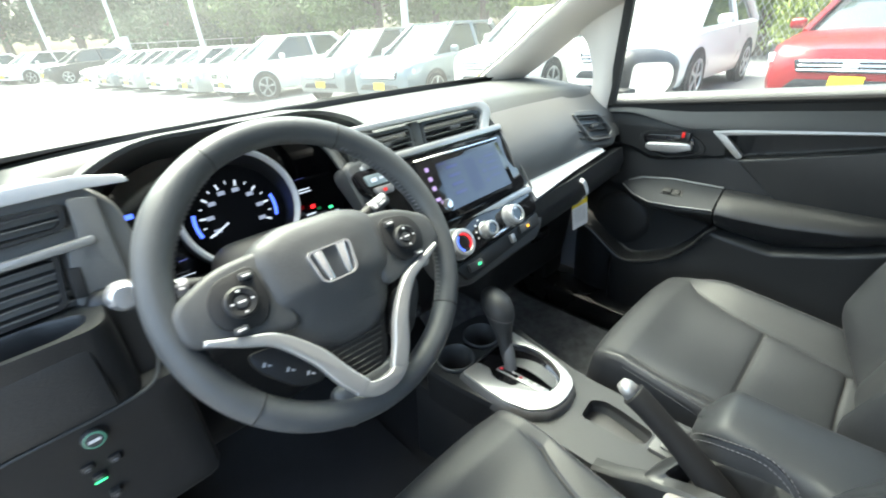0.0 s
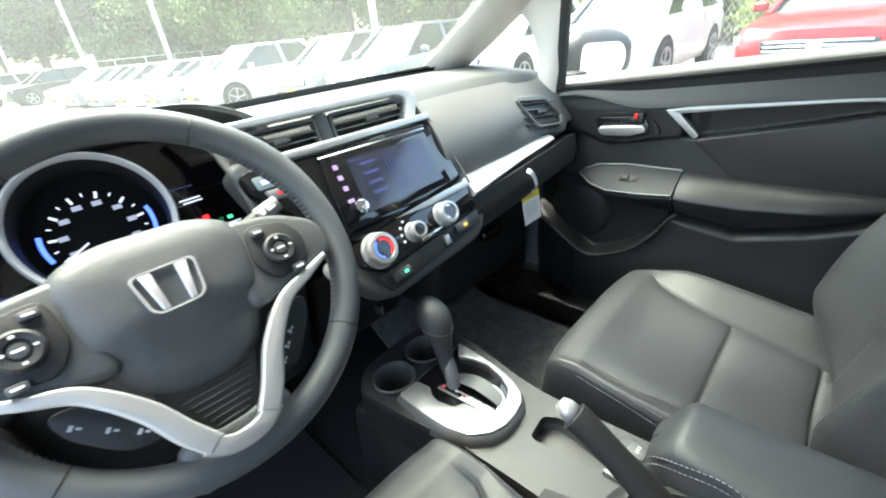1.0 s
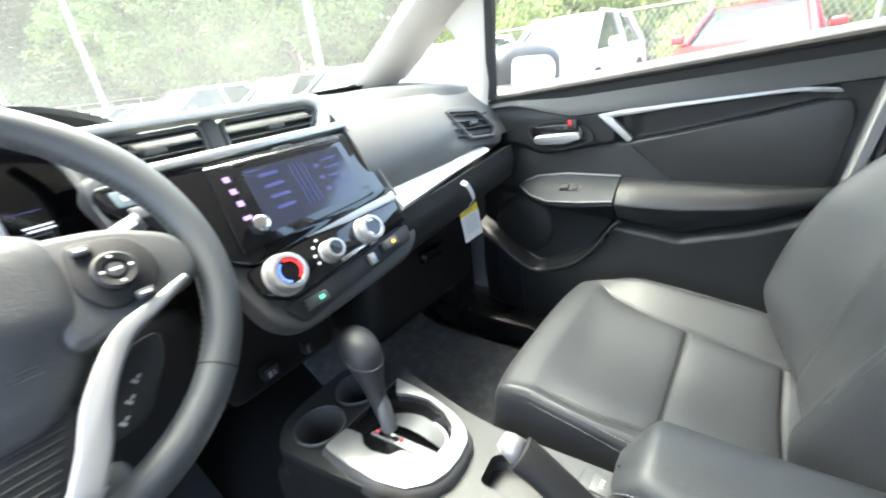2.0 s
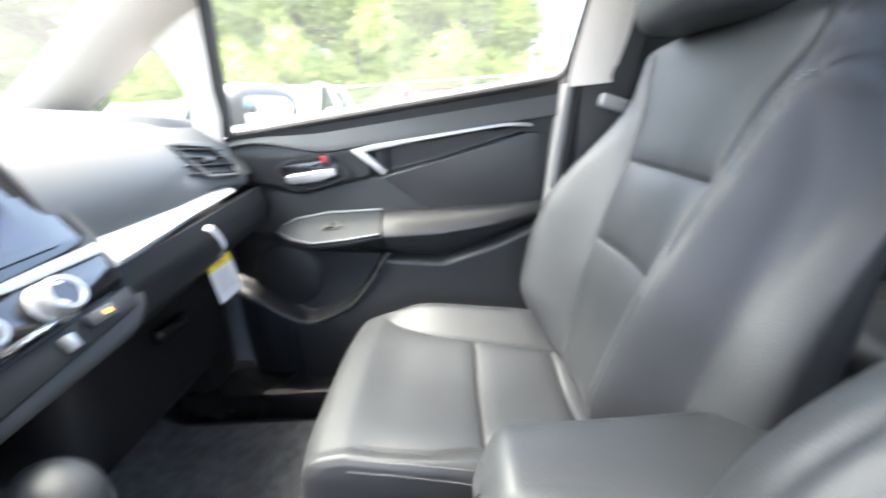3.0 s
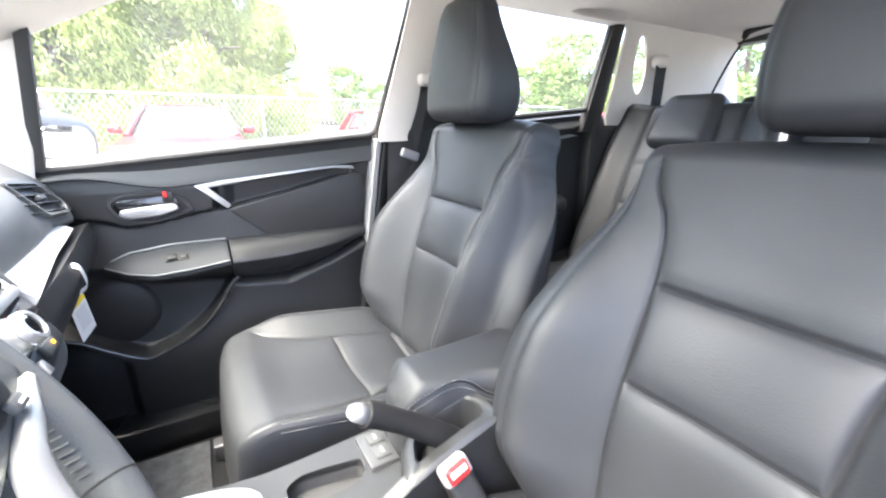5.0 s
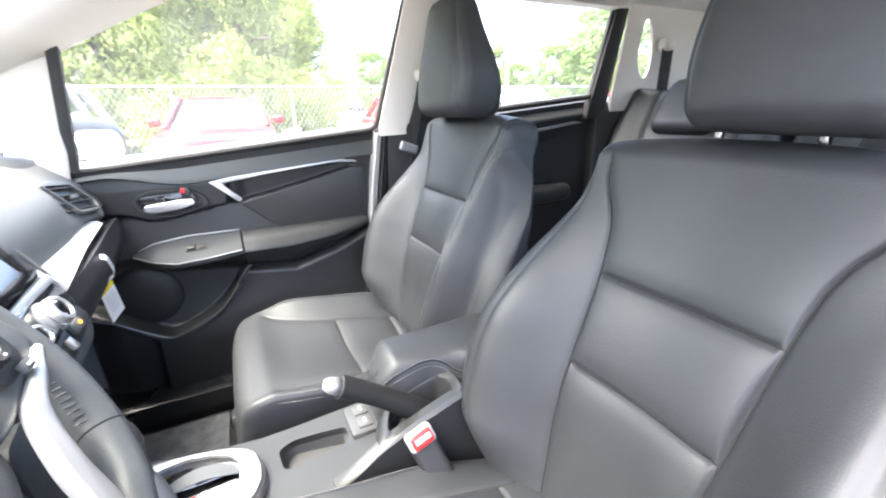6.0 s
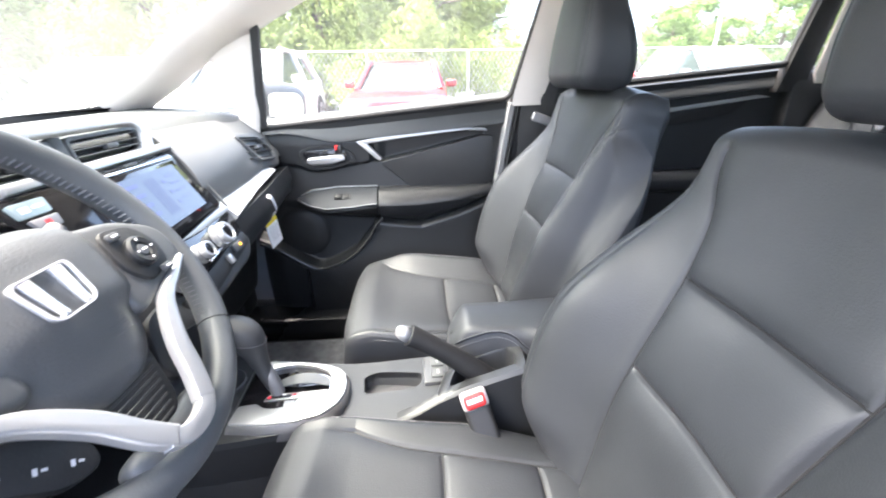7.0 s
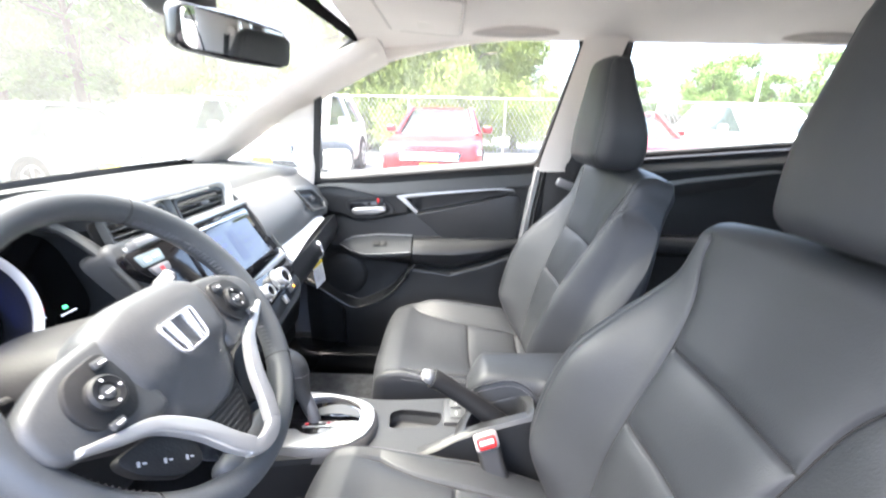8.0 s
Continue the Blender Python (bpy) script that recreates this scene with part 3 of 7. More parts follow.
def door_rear(z):
    return curve_at(z, [(0.36, -0.468), (0.55, -0.497), (0.767, -0.532), (0.914, -0.552), (1.06, -0.574)])


door = thing("passenger_door", "closed black passenger door with silver trim and padded armrest", "car door", (0.72, 0.2, 0.4))
door_panel(door, 0.235, -0.60, 0.36, front_relief, door_rear, 200, 170)
part("door_edge", loft([[Vector((x, door_rear(z) + d, z)) for x, d in ((0.664, -0.001), (0.660, -0.004), (0.662, -0.018), (0.672, -0.024), (0.70, -0.024), (0.70, -0.001))] for z in [lerp(0.38, 1.045, i / 24) for i in range(25)]]), mat("grey_edge_paint", (0.30, 0.30, 0.295), 0.4, 0.1, 0.05, 300, 0.05, 8), door, "pale grey painted door edge")
part("door_seal", tube([Vector((0.668, door_rear(z) - 0.031, z)) for z in [lerp(0.38, 1.05, i / 24) for i in range(25)]], 0.008, 8), RUBBER, door, "black rubber door seal")
part("outer_skin", box((0.765, -0.64, 0.30), (0.80, 0.60, 1.0), 0.01), BODY, door, "grey painted outer door skin")
window_frame(W1, door)
pane("door_glass", [(side_x(z) + 0.012, y, z) for y, z in [(p.x, p.y) for p in rounded(W1, 0.03, 3)]], GLASS, "clear front side window glass")
part("glass_guide", loft([[Vector((side_x(z) + dx, y + dy, z)) for dx, dy in ((-0.006, 0.006), (-0.008, -0.004), (-0.006, -0.016), (0.010, -0.016), (0.010, 0.006))] for y, z in [(lerp(0.172, 0.132, i / 12), lerp(0.985, 1.262, i / 12)) for i in range(13)]]), RUBBER, door, "black glass guide at the front of the window")
# handle recess
leaf = rounded([(0.076, 0.914), (0.037, 0.928), (-0.044, 0.932), (-0.090, 0.910), (-0.104, 0.882), (-0.050, 0.864), (0.0, 0.854), (0.055, 0.872)], 0.022, 4)
part("handle_surround", ring_prism(leaf, [Vector((-0.012 + (p.x + 0.012) * 0.86, 0.894 + (p.y - 0.894) * 0.82)) for p in leaf], 0.007, yz(0.006), 0.003), DOORM, door, "dark leaf-shaped handle surround")
rec = rounded([(0.058, 0.914), (-0.058, 0.922), (-0.076, 0.898), (-0.06, 0.876), (0.040, 0.868), (0.052, 0.885)], 0.014, 4)
part("handle_recess", prism(rec, 0.006, 0.002, yz(0.005)), PIANO, door, "black handle recess")
lev = rounded([(0.046, 0.894), (-0.066, 0.904), (-0.072, 0.886), (-0.03, 0.874), (0.035, 0.871), (0.05, 0.880)], 0.008, 4)
part("pull_handle", prism(lev, 0.013, 0.005, yz(0.001), 3), mat("handle_metal", (0.42, 0.43, 0.44), 0.3, 0.75, 0.05, 500, 0.05, 20), door, "satin silver pull handle")
part("lock_tab", box((0.676, -0.062, 0.906), (0.690, -0.040, 0.932), 0.003), DOORM, door)
part("lock_mark", box((0.673, -0.050, 0.918), (0.678, -0.042, 0.932), 0.001), RED, door, "red unlocked mark")
# chrome-edged pull trim
tr_o = [(-0.106, 0.940), (-0.195, 0.955), (-0.329, 0.968), (-0.463, 0.975), (-0.508, 0.971), (-0.514, 0.963), (-0.45, 0.967), (-0.401, 0.9635), (-0.259, 0.949), (-0.138, 0.933), (-0.184, 0.886), (-0.174, 0.878)]
part("silver_trim", prism(rounded(tr_o, 0.005, 3), 0.020, 0.004, yz(0.014), 2), SILVER, door, "satin silver door accent tapering rearward")
ins = [(-0.172, 0.877), (-0.283, 0.900), (-0.400, 0.927), (-0.494, 0.951), (-0.530, 0.950), (-0.538, 0.914), (-0.524, 0.800), (-0.505, 0.780), (-0.393, 0.780), (-0.285, 0.780)]
part("insert_pad", prism(rounded(ins, 0.012, 4), 0.026, 0.008, yz(0.022), 3), LEATHER_SOFT, door, "soft grained insert pad")
# armrest: a bulging shelf with the switch panel at its front
def arm_top(y):
    return interp(y, [(-0.53, 0.792), (-0.30, 0.797), (-0.15, 0.796), (-0.033, 0.797), (0.047, 0.786), (0.087, 0.768), (0.10, 0.762)])


def arm_front(y):
    """Reach and height of the armrest's front edge."""
    return interp(y, [(-0.53, 0.030), (-0.42, 0.060), (-0.20, 0.074), (0.0, 0.064), (0.05, 0.048), (0.098, 0.010)]), interp(y, [(-0.53, 0.780), (-0.42, 0.764), (-0.30, 0.752), (-0.16, 0.754), (-0.08, 0.744), (0.0, 0.739), (0.05, 0.746), (0.10, 0.758)])


def arm_sec(y, flat=False):
    w, zf = arm_front(y)
    zt, zb = arm_top(y), arm_under(y)
    k = 0.0 if flat else 0.010
    prof = [(0.0, zt), (-w * 0.35, lerp(zt, zf, 0.28) + k), (-w * 0.75, lerp(zt, zf, 0.68) + k), (-w, zf), (-w * 0.96, zf - 0.012), (-w * 0.70, lerp(zf, zb, 0.62)), (-w * 0.30, lerp(zf, zb, 0.92)), (0.0, zb - 0.004)]
    return [Vector((0.702 + p.x, y, p.y)) for p in spline([(a, b, 0) for a, b in prof], 4)]


part("armrest", loft([arm_sec(lerp(-0.53, -0.166, i / 24)) for i in range(25)]), LEATHER_SOFT, door, "padded dark door armrest")
part("armrest_base", loft([[p + Vector((0.004, 0, -0.004)) for p in arm_sec(lerp(-0.162, 0.098, i / 20), True)] for i in range(21)]), DARK, door)
SWITCHP = mat("grey_switch_panel", (0.034, 0.037, 0.041), 0.62, 0.0, 0.1, 400, 0.06, 10, 0.3)
RIMP = mat("satin_panel_edge", (0.22, 0.225, 0.23), 0.38, 0.3, 0.05, 400, 0.05, 12)
def switch_face(u, v):
    y = lerp(-0.160, 0.098, u)
    w, zf = arm_front(y)
    return Vector((0.704 - (w + 0.001) * v, y, lerp(arm_top(y) + 0.002, zf + 0.002, v) + 0.004 * math.sin(math.pi * v)))
sw = part("switch_panel", sheet(switch_face, 24, 8, 0.006), SWITCHP, door, "grey satin window switch panel")
part("panel_rim", tube([switch_face(i / 30, 1.0) + Vector((-0.001, 0, 0.001)) for i in range(31)], 0.0020, 8), RIMP, sw, "thin bright panel edge")
part("panel_rim", tube([switch_face(i / 30, 0.06) + Vector((-0.001, 0, 0.002)) for i in range(31)], 0.0026, 8), RIMP, sw, "thin bright panel edge")
SWM = axes(switch_face(0.46, 0.55), (0, -1, 0), tuple(switch_face(0.46, 0.2) - switch_face(0.46, 0.9)))
part("switch_well", prism(rounded([(-0.018, -0.010), (0.036, -0.010), (0.036, 0.010), (-0.018, 0.010)], 0.003, 2), 0.003, 0.0, SWM), DARK, sw)
part("window_switch", box((-0.014, -0.008, 0.002), (0.008, 0.008, 0.008), 0.003, 2, SWM), DARK, sw, "black window switch")
part("lock_switch", box((0.014, -0.007, 0.002), (0.030, 0.007, 0.006), 0.002, 2, SWM), DARK, sw)
# map pocket: rim line and speaker cover in the hollow
SATIN = mat("satin_black", (0.02, 0.0215, 0.0225), 0.3, 0, 0.15, 400, 0.1, 8)
rim_line = [Vector((0.654, y, pocket_rim(y) - 0.003)) for y in [lerp(-0.176, 0.225, i / 40) for i in range(41)]]
part("pocket_rim", tube(rim_line, 0.0055, 8), SATIN, door, "dark satin pocket rim")
part("speaker_cover", lathe([(0.0, 0.012), (0.045, 0.011), (0.075, 0.007), (0.088, 0.0), (0.092, -0.008)], axes((0.706, 0.095, 0.640), (0, -1, 0), (0, 0, 1)), 40), DARK, door, "round black speaker cover")
# outside mirror
mir = thing("door_mirror", "white-shelled passenger door mirror with clear glass", "wing mirror", (0.80, 0.2, 1.0))
mm = axes((0.915, 0.150, 1.032), (0.86, -0.48, 0), (-0.02, -0.05, 1))
part("housing", softbox(0.236, 0.162, 0.12, 22, 16, 10, 0.058, lambda p: Vector((p.x, p.y * (1 - 0.18 * S(0.0, 0.11, p.x)), p.z)), mm @ pose(0.005, 0, -0.052)), mat("black_shell", (0.02, 0.02, 0.022), 0.4, 0, 0.1, 300, 0.1, 9), mir, "black mirror housing")
part("mirror_glass", prism(rounded([(-0.084, -0.048), (0.052, -0.048), (0.072, -0.018), (0.068, 0.024), (0.044, 0.044), (-0.080, 0.049)], 0.026, 5), 0.003, 0, mm @ pose(0, 0, 0.0065)), MIRROR, mir, "clear mirror glass")
part("mirror_arm", box((0.78, 0.17, 0.985), (0.87, 0.23, 1.01), 0.012), RUBBER, mir)

rdoor = thing("rear_door", "closed black rear passenger door with silver accent", "car door", (0.72, -0.8, 0.4))
door_panel(rdoor, -0.79, -1.45)
window_frame(W2, rdoor, 0.010)
pane("door_glass", [(side_x(z) + 0.012, y, z) for y, z in [(p.x, p.y) for p in rounded(W2, 0.03, 3)]], GLASS, "clear rear side window glass")
part("window_divider", loft([[Vector((x, y, z)) for x, y in ((side_x(z) - 0.012, a), (side_x(z) - 0.018, a - 0.02), (side_x(z) - 0.018, b + 0.01), (side_x(z) - 0.008, b), (side_x(z) + 0.02, b), (side_x(z) + 0.02, a))] for z, a, b in ((1.06, -1.410, -1.500), (1.15, -1.420, -1.502), (1.30, -1.436, -1.506), (1.47, -1.458, -1.512))]), RUBBER, rdoor, "black frame behind the rear window")
part("silver_trim", prism(rounded([(-0.90, 0.985), (-1.10, 1.018), (-1.38, 1.052), (-1.42, 1.046), (-1.38, 1.042), (-1.10, 1.006), (-0.95, 0.978)], 0.006, 3), 0.016, 0.004, yz(0.018)), SILVER, rdoor, "slim satin silver door accent")
part("grip_recess", prism(rounded([(-0.95, 0.977), (-1.10, 1.005), (-1.36, 1.039), (-1.30, 0.995), (-1.0, 0.945)], 0.008, 3), 0.008, 0.002, yz(0.016)), DARK, rdoor)
part("armrest", softbox(0.07, 0.46, 0.07, 6, 20, 6, 0.03, None, pose(0.675, -1.12, 0.79)), LEATHER_SOFT, rdoor, "padded dark door armrest")
# driver's side: rear door inside, opposite the passenger side
ldoor = thing("rear_door", "closed black rear door behind the driver", "car door", (-0.72, -0.8, 0.4))
def lfn(u, v):
    y = lerp(-0.79, -1.45, u)
    z = lerp(0.36, belt(y), v)
    return Vector((-panel_x(z, y), y, z))
part("inner_panel", sheet(lfn, 20, 20, 0.03), DOORM, ldoor)
part("window_seal", tube([Vector((-side_x(z) - 0.004, y, z)) for y, z in [(p.x, p.y) for p in rounded(W2, 0.03, 4)]], 0.012, 8, True), RUBBER, ldoor)
pane("door_glass", [(-side_x(z) - 0.012, y, z) for y, z in [(p.x, p.y) for p in rounded(W2, 0.03, 3)]], GLASS, "clear rear side window glass")

odoor = thing("driver_door", "driver's door standing wide open", "car door", (-0.77, 0.58, 0.3))
OD = pose(-0.77, 0.58, 0, 0, 0, -68)
part("inner_panel", softbox(0.09, 1.12, 0.66, 6, 30, 20, 0.03, None, OD @ pose(0.02, -0.58, 0.66)), DOORM, odoor, "dark door trim")
part("outer_skin", softbox(0.04, 1.16, 0.72, 4, 30, 20, 0.02, None, OD @ pose(-0.05, -0.58, 0.66)), BODY, odoor, "grey painted door skin")
part("window_frame", tube([OD @ Vector(p) for p in ((-0.02, -0.02, 0.98), (0.0, -0.25, 1.16), (0.05, -0.75, 1.42), (0.06, -1.10, 1.42), (-0.01, -1.14, 1.0))], 0.02, 8), RUBBER, odoor)

# ---- seats ----
def groove(d, w=0.0045, depth=0.006):
    return -depth * math.exp(-(d / w) ** 2)


def sewn(d, depth=0.0045):
    """A tight seam between two slightly padded panels."""
    return groove(d, 0.0035, depth) + groove(d, 0.016, depth * 0.7)


def cushion_seam(y):
    return curve_at(y, [(-0.25, 0.110), (-0.16, 0.120), (-0.03, 0.136), (0.06, 0.150), (0.14, 0.180), (0.21, 0.225)])


def edge_deg(y, inner_side):
    """Where the side seam runs round the cushion's upper edge, in degrees above level."""
    return 42 - (38 * S(0.14, -0.18, y) if inner_side else 0)


def cushion_shape(p, inboard=0):
    """Seat cushion: a tall bolster towards the door, a narrow crisp edge towards the console."""
    x, y, z = p.x, p.y, p.z
    top = S(-0.02, 0.06, z)
    edge = abs(x)
    inner_side = x * inboard > 0
    out = (0.180 if inboard < 0 else 0.205) if inner_side else 0.244
    sx = min(cushion_seam(y), out - 0.030)
    x = to_seam(x, 0.25, sx, out)
    ax = abs(x)
    if inner_side:
        bol = 0.006 * S(sx, out, ax) - 0.034 * S(-0.04, -0.25, y) * S(sx - 0.02, out, ax)
    else:
        bol = 0.036 * S(sx - 0.012, sx + 0.085, ax) * S(-0.30, -0.10, y) * (1 - 0.75 * S(0.08, 0.24, y))
    dish = -0.012 * (1 - S(0.0, sx, ax)) * (1 - S(0.12, 0.24, y))
    dz = bol + dish - 0.014 * S(0.19, 0.27, y)
    dz += sewn(ax - sx) * (1 - S(0.13, 0.2, y))
    inner = 1 - S(sx - 0.012, sx, ax)
    dz += inner * (sewn(y + 0.01) + sewn(y + 0.155))
    dz += 0.004 * inner * math.sin(math.pi * min(1, max(0, (y + 0.155) / 0.145)))
    x2 = x * (1 - (0.02 if inner_side else 0.08) * S(0.10, 0.27, y))
    if edge > 0.218 and z > 0.045:
        g = groove((math.atan2(z - 0.053, edge - 0.218) - radians(edge_deg(y, inner_side))) * 0.032, 0.003, 0.003) * (1 - S(0.22, 0.25, y))
        x2 += math.copysign(g * 0.7, x)
        dz += g * 0.7
    return Vector((x2, y - 0.028 * S(0.10, 0.27, y) - 0.015 * (ax / out) ** 4 * S(0.1, 0.27, y), z + dz * top))


def cushion_edge(s, y, deg, inboard=0):
    """A place on the rounded upper side edge of the cushion."""
    a = radians(deg)
    return cushion_shape(Vector((s * (0.218 + 0.032 * math.cos(a)), y, 0.053 + 0.032 * math.sin(a))), inboard) + Vector((s * math.cos(a), 0, math.sin(a))) * 0.0008


def back_seam(z):
    return curve_at(z, [(-0.30, 0.080), (-0.16, 0.090), (-0.06, 0.100), (0.073, 0.116), (0.13, 0.132), (0.17, 0.154), (0.20, 0.177), (0.23, 0.195), (0.26, 0.204)])


def back_shape(p, rolled=0):
    x, y, z = p.x, p.y, p.z
    fr = S(-0.02, 0.04, y)
    sx = back_seam(z)
    edge = abs(x) / 0.2525 - 0.9
    x = to_seam(x, 0.2525, sx)
    ax = abs(x)
    bol = 0.078 * S(sx - 0.005, sx + 0.095, ax) * S(-0.33, -0.2, z) * (1 - S(-0.05, 0.19, z))
    if x * rolled > 0:
        # inboard bolster: a narrow face up to the corner seam, then a side that rolls away
        low = S(-0.33, -0.2, z) * (1 - 0.75 * S(-0.05, 0.19, z))
        bol = 0.042 * S(sx - 0.002, sx + 0.055, ax) * low - 0.064 * S(sx + 0.054, sx + 0.115, ax) + groove(ax - sx - 0.054, 0.003, 0.004)
    dy = bol - 0.008 * (1 - S(0, sx, ax)) + 0.012 * math.exp(-((z + 0.11) / 0.12) ** 2)
    dy += sewn(ax - sx) * (1 - S(0.265, 0.285, z))
    dy += groove(edge * 0.25, 0.004, 0.004) * S(-0.30, -0.26, z)
    inner = 1 - S(sx - 0.012, sx, ax)
    dy += inner * (sewn(z - 0.0730) + sewn(z + 0.0597))
    dy += inner * 0.005 * math.sin(math.pi * min(1, max(0, (z + 0.0597) / 0.1327)))
    k = 1 + 0.085 * math.exp(-((z + 0.115) / 0.125) ** 2) - 0.17 * S(0.06, 0.26, z) - 0.05 * S(-0.15, -0.33, z) - 0.03 * S(0.0, 0.2, z)
    dz = -0.012 * (ax / 0.22) ** 2 * S(0.18, 0.32, z) - 0.034 * S(0.12, 0.315, z)
    thin = 0.03 * S(0.0, -0.06, y) * S(-0.1, 0.25, z)
    return Vector((x * k, y + dy * fr + thin, z + dz))


def head_shape(p):
    x, y, z = p.x, p.y, p.z
    k = 1 - 0.36 * S(-0.05, 0.14, z) - 0.06 * S(-0.05, -0.12, z)
    t = 1 - 0.56 * S(-0.08, 0.13, z)
    g = sewn(abs(x) - 0.098, 0.003) if y > 0 else 0
    return Vector((x * k, (y - 0.05) * t + 0.05 + g - 0.010 * (x / 0.13) ** 2, z))


SEAT_C = pose(0, -0.335, 0.497, 7)
SEAT_B = Matrix.Translation((0, -0.655, 0.825)) @ pose(0, 0, 0, 18)


def front_seat(cx, label, head=0.242, set_back=0.0, rise=(0, 0, 0), lean=0.0, low=0.0, head_x=0.0):
    seat = thing("front_seat", label, "car seat", (cx, -0.33, 0.29), "front seats")
    P = Matrix.Translation((cx, 0, 0))
    Q = P @ Matrix.Translation(rise)
    inb = -1 if cx > 0 else 1
    rolled = -1 if cx > 0 else 0
    B = P @ SEAT_B @ pose(0, 0, low, lean)
    part("cushion", softbox(0.50, 0.54, 0.17, 160, 200, 18, 0.032, lambda p: cushion_shape(p, inb), Q @ SEAT_C), LEATHER, seat, "black leather seat cushion with sewn panels")
    part("backrest", softbox(0.505, 0.125, 0.63, 160, 18, 250, 0.046, lambda p: back_shape(p, rolled), B), LEATHER, seat, "black leather backrest with side bolsters")
    hb = P @ pose(head_x, -0.672 - set_back, 1.212 + 0.5 * low, 5)
    part("headrest", softbox(head, 0.120, 0.245, 56, 20, 44, 0.032, head_shape, hb), LEATHER, seat, "padded black leather headrest")
    for s in (-1, 1):
        a, b = P @ Vector((0.055 * s, -0.735, 1.04)), P @ Vector((0.055 * s, -0.69 - set_back, 1.14 + 0.5 * low))
        part("headrest_post", tube([a, b], 0.006, 10), CHROME, seat, "chrome headrest post")
    # twin-needle stitching along the bolster edges
    th = []
    for s in (-1, 1):
        for deg in (-18, 18):
            th.append(stitches([Q @ SEAT_C @ cushion_edge(s, y, deg + edge_deg(y, s == inb), inb) for y in [lerp(-0.2, 0.19, i / 60) for i in range(61)]]))
        if s == rolled:
            for d in (0.050, 0.058):
                th.append(stitches([B @ (back_shape(Vector((s * (0.1515 + d / (0.2525 - back_seam(z)) * 0.101), 0.0625, z)), rolled) + Vector((0, 0.0008, 0))) for z in [lerp(-0.26, 0.20, i / 60) for i in range(61)]]))
        else:
            th.append(stitches([B @ (back_shape(Vector((s * 0.235, 0.0485, z)), rolled) + Vector((s * 0.0006, 0.0006, 0))) for z in [lerp(-0.26, 0.22, i / 60) for i in range(61)]]))
    tagged(part("stitching", join(*th), THREAD, seat, "pale grey double stitching"), kind="stuff")
    # dark lines laid in the sewn seams for the shade in their creases
    lines = []
    for s in (-1, 1):
        lines.append([B @ (back_shape(Vector((s * 0.6 * 0.2525, 0.0625, z)), rolled) + Vector((0, 0.0004, 0))) for z in [lerp(-0.27, 0.262, i / 70) for i in range(71)]])
        lines.append([Q @ SEAT_C @ (cushion_shape(Vector((s * 0.6 * 0.25, y, 0.085)), inb) + Vector((0, 0, 0.0004))) for y in [lerp(-0.22, 0.15, i / 60) for i in range(61)]])
    for z in (0.073, -0.0597):
        lines.append([B @ (back_shape(Vector((u * 0.6 * 0.2525, 0.0625, z)), rolled) + Vector((0, 0.0004, 0))) for u in [lerp(-0.97, 0.97, i / 30) for i in range(31)]])
    for y in (-0.01, -0.155):
        lines.append([Q @ SEAT_C @ (cushion_shape(Vector((u * 0.6 * 0.25, y, 0.085)), inb) + Vector((0, 0, 0.0004))) for u in [lerp(-0.97, 0.97, i / 30) for i in range(31)]])
    for path in lines:
        part("seam", tube(path, 0.0011, 5), RUBBER, seat, "dark shade line in the sewn seam")
    part("seat_base", box((cx - 0.22, -0.52, 0.33), (cx + 0.22, -0.10, 0.44), 0.03), DARK, seat, "dark plastic seat base")
    for s in (-1, 1):
        part("side_cover", softbox(0.03, 0.46, 0.11, 4, 20, 8, 0.014, None, Matrix.Translation((cx + s * 0.245, -0.36, 0.42)) @ pose(0, 0, 0, 5)), DARK, seat)
        part("seat_rail", box((cx + s * 0.20 - 0.02, -0.62, 0.29), (cx + s * 0.20 + 0.02, -0.06, 0.335), 0.006), mat("rail_steel" if s < 0 else "rail_steel_b", (0.25, 0.25, 0.26), 0.4, 0.8, 0.1, 200, 0.1, 12), seat, "bare steel seat rail")
    part("hinge_clip", tube([Vector((cx + 0.19, -0.53, 0.60)), Vector((cx + 0.185, -0.535, 0.575))], 0.005, 8), CHROME, seat)
    return seat


front_seat(0.317, "black leather front passenger seat with grey stitching", head_x=0.016)
front_seat(-0.310, "black leather driver's seat with grey stitching", 0.226, 0.045, (0, 0.046, 0.016), 1.5, -0.030, -0.038)

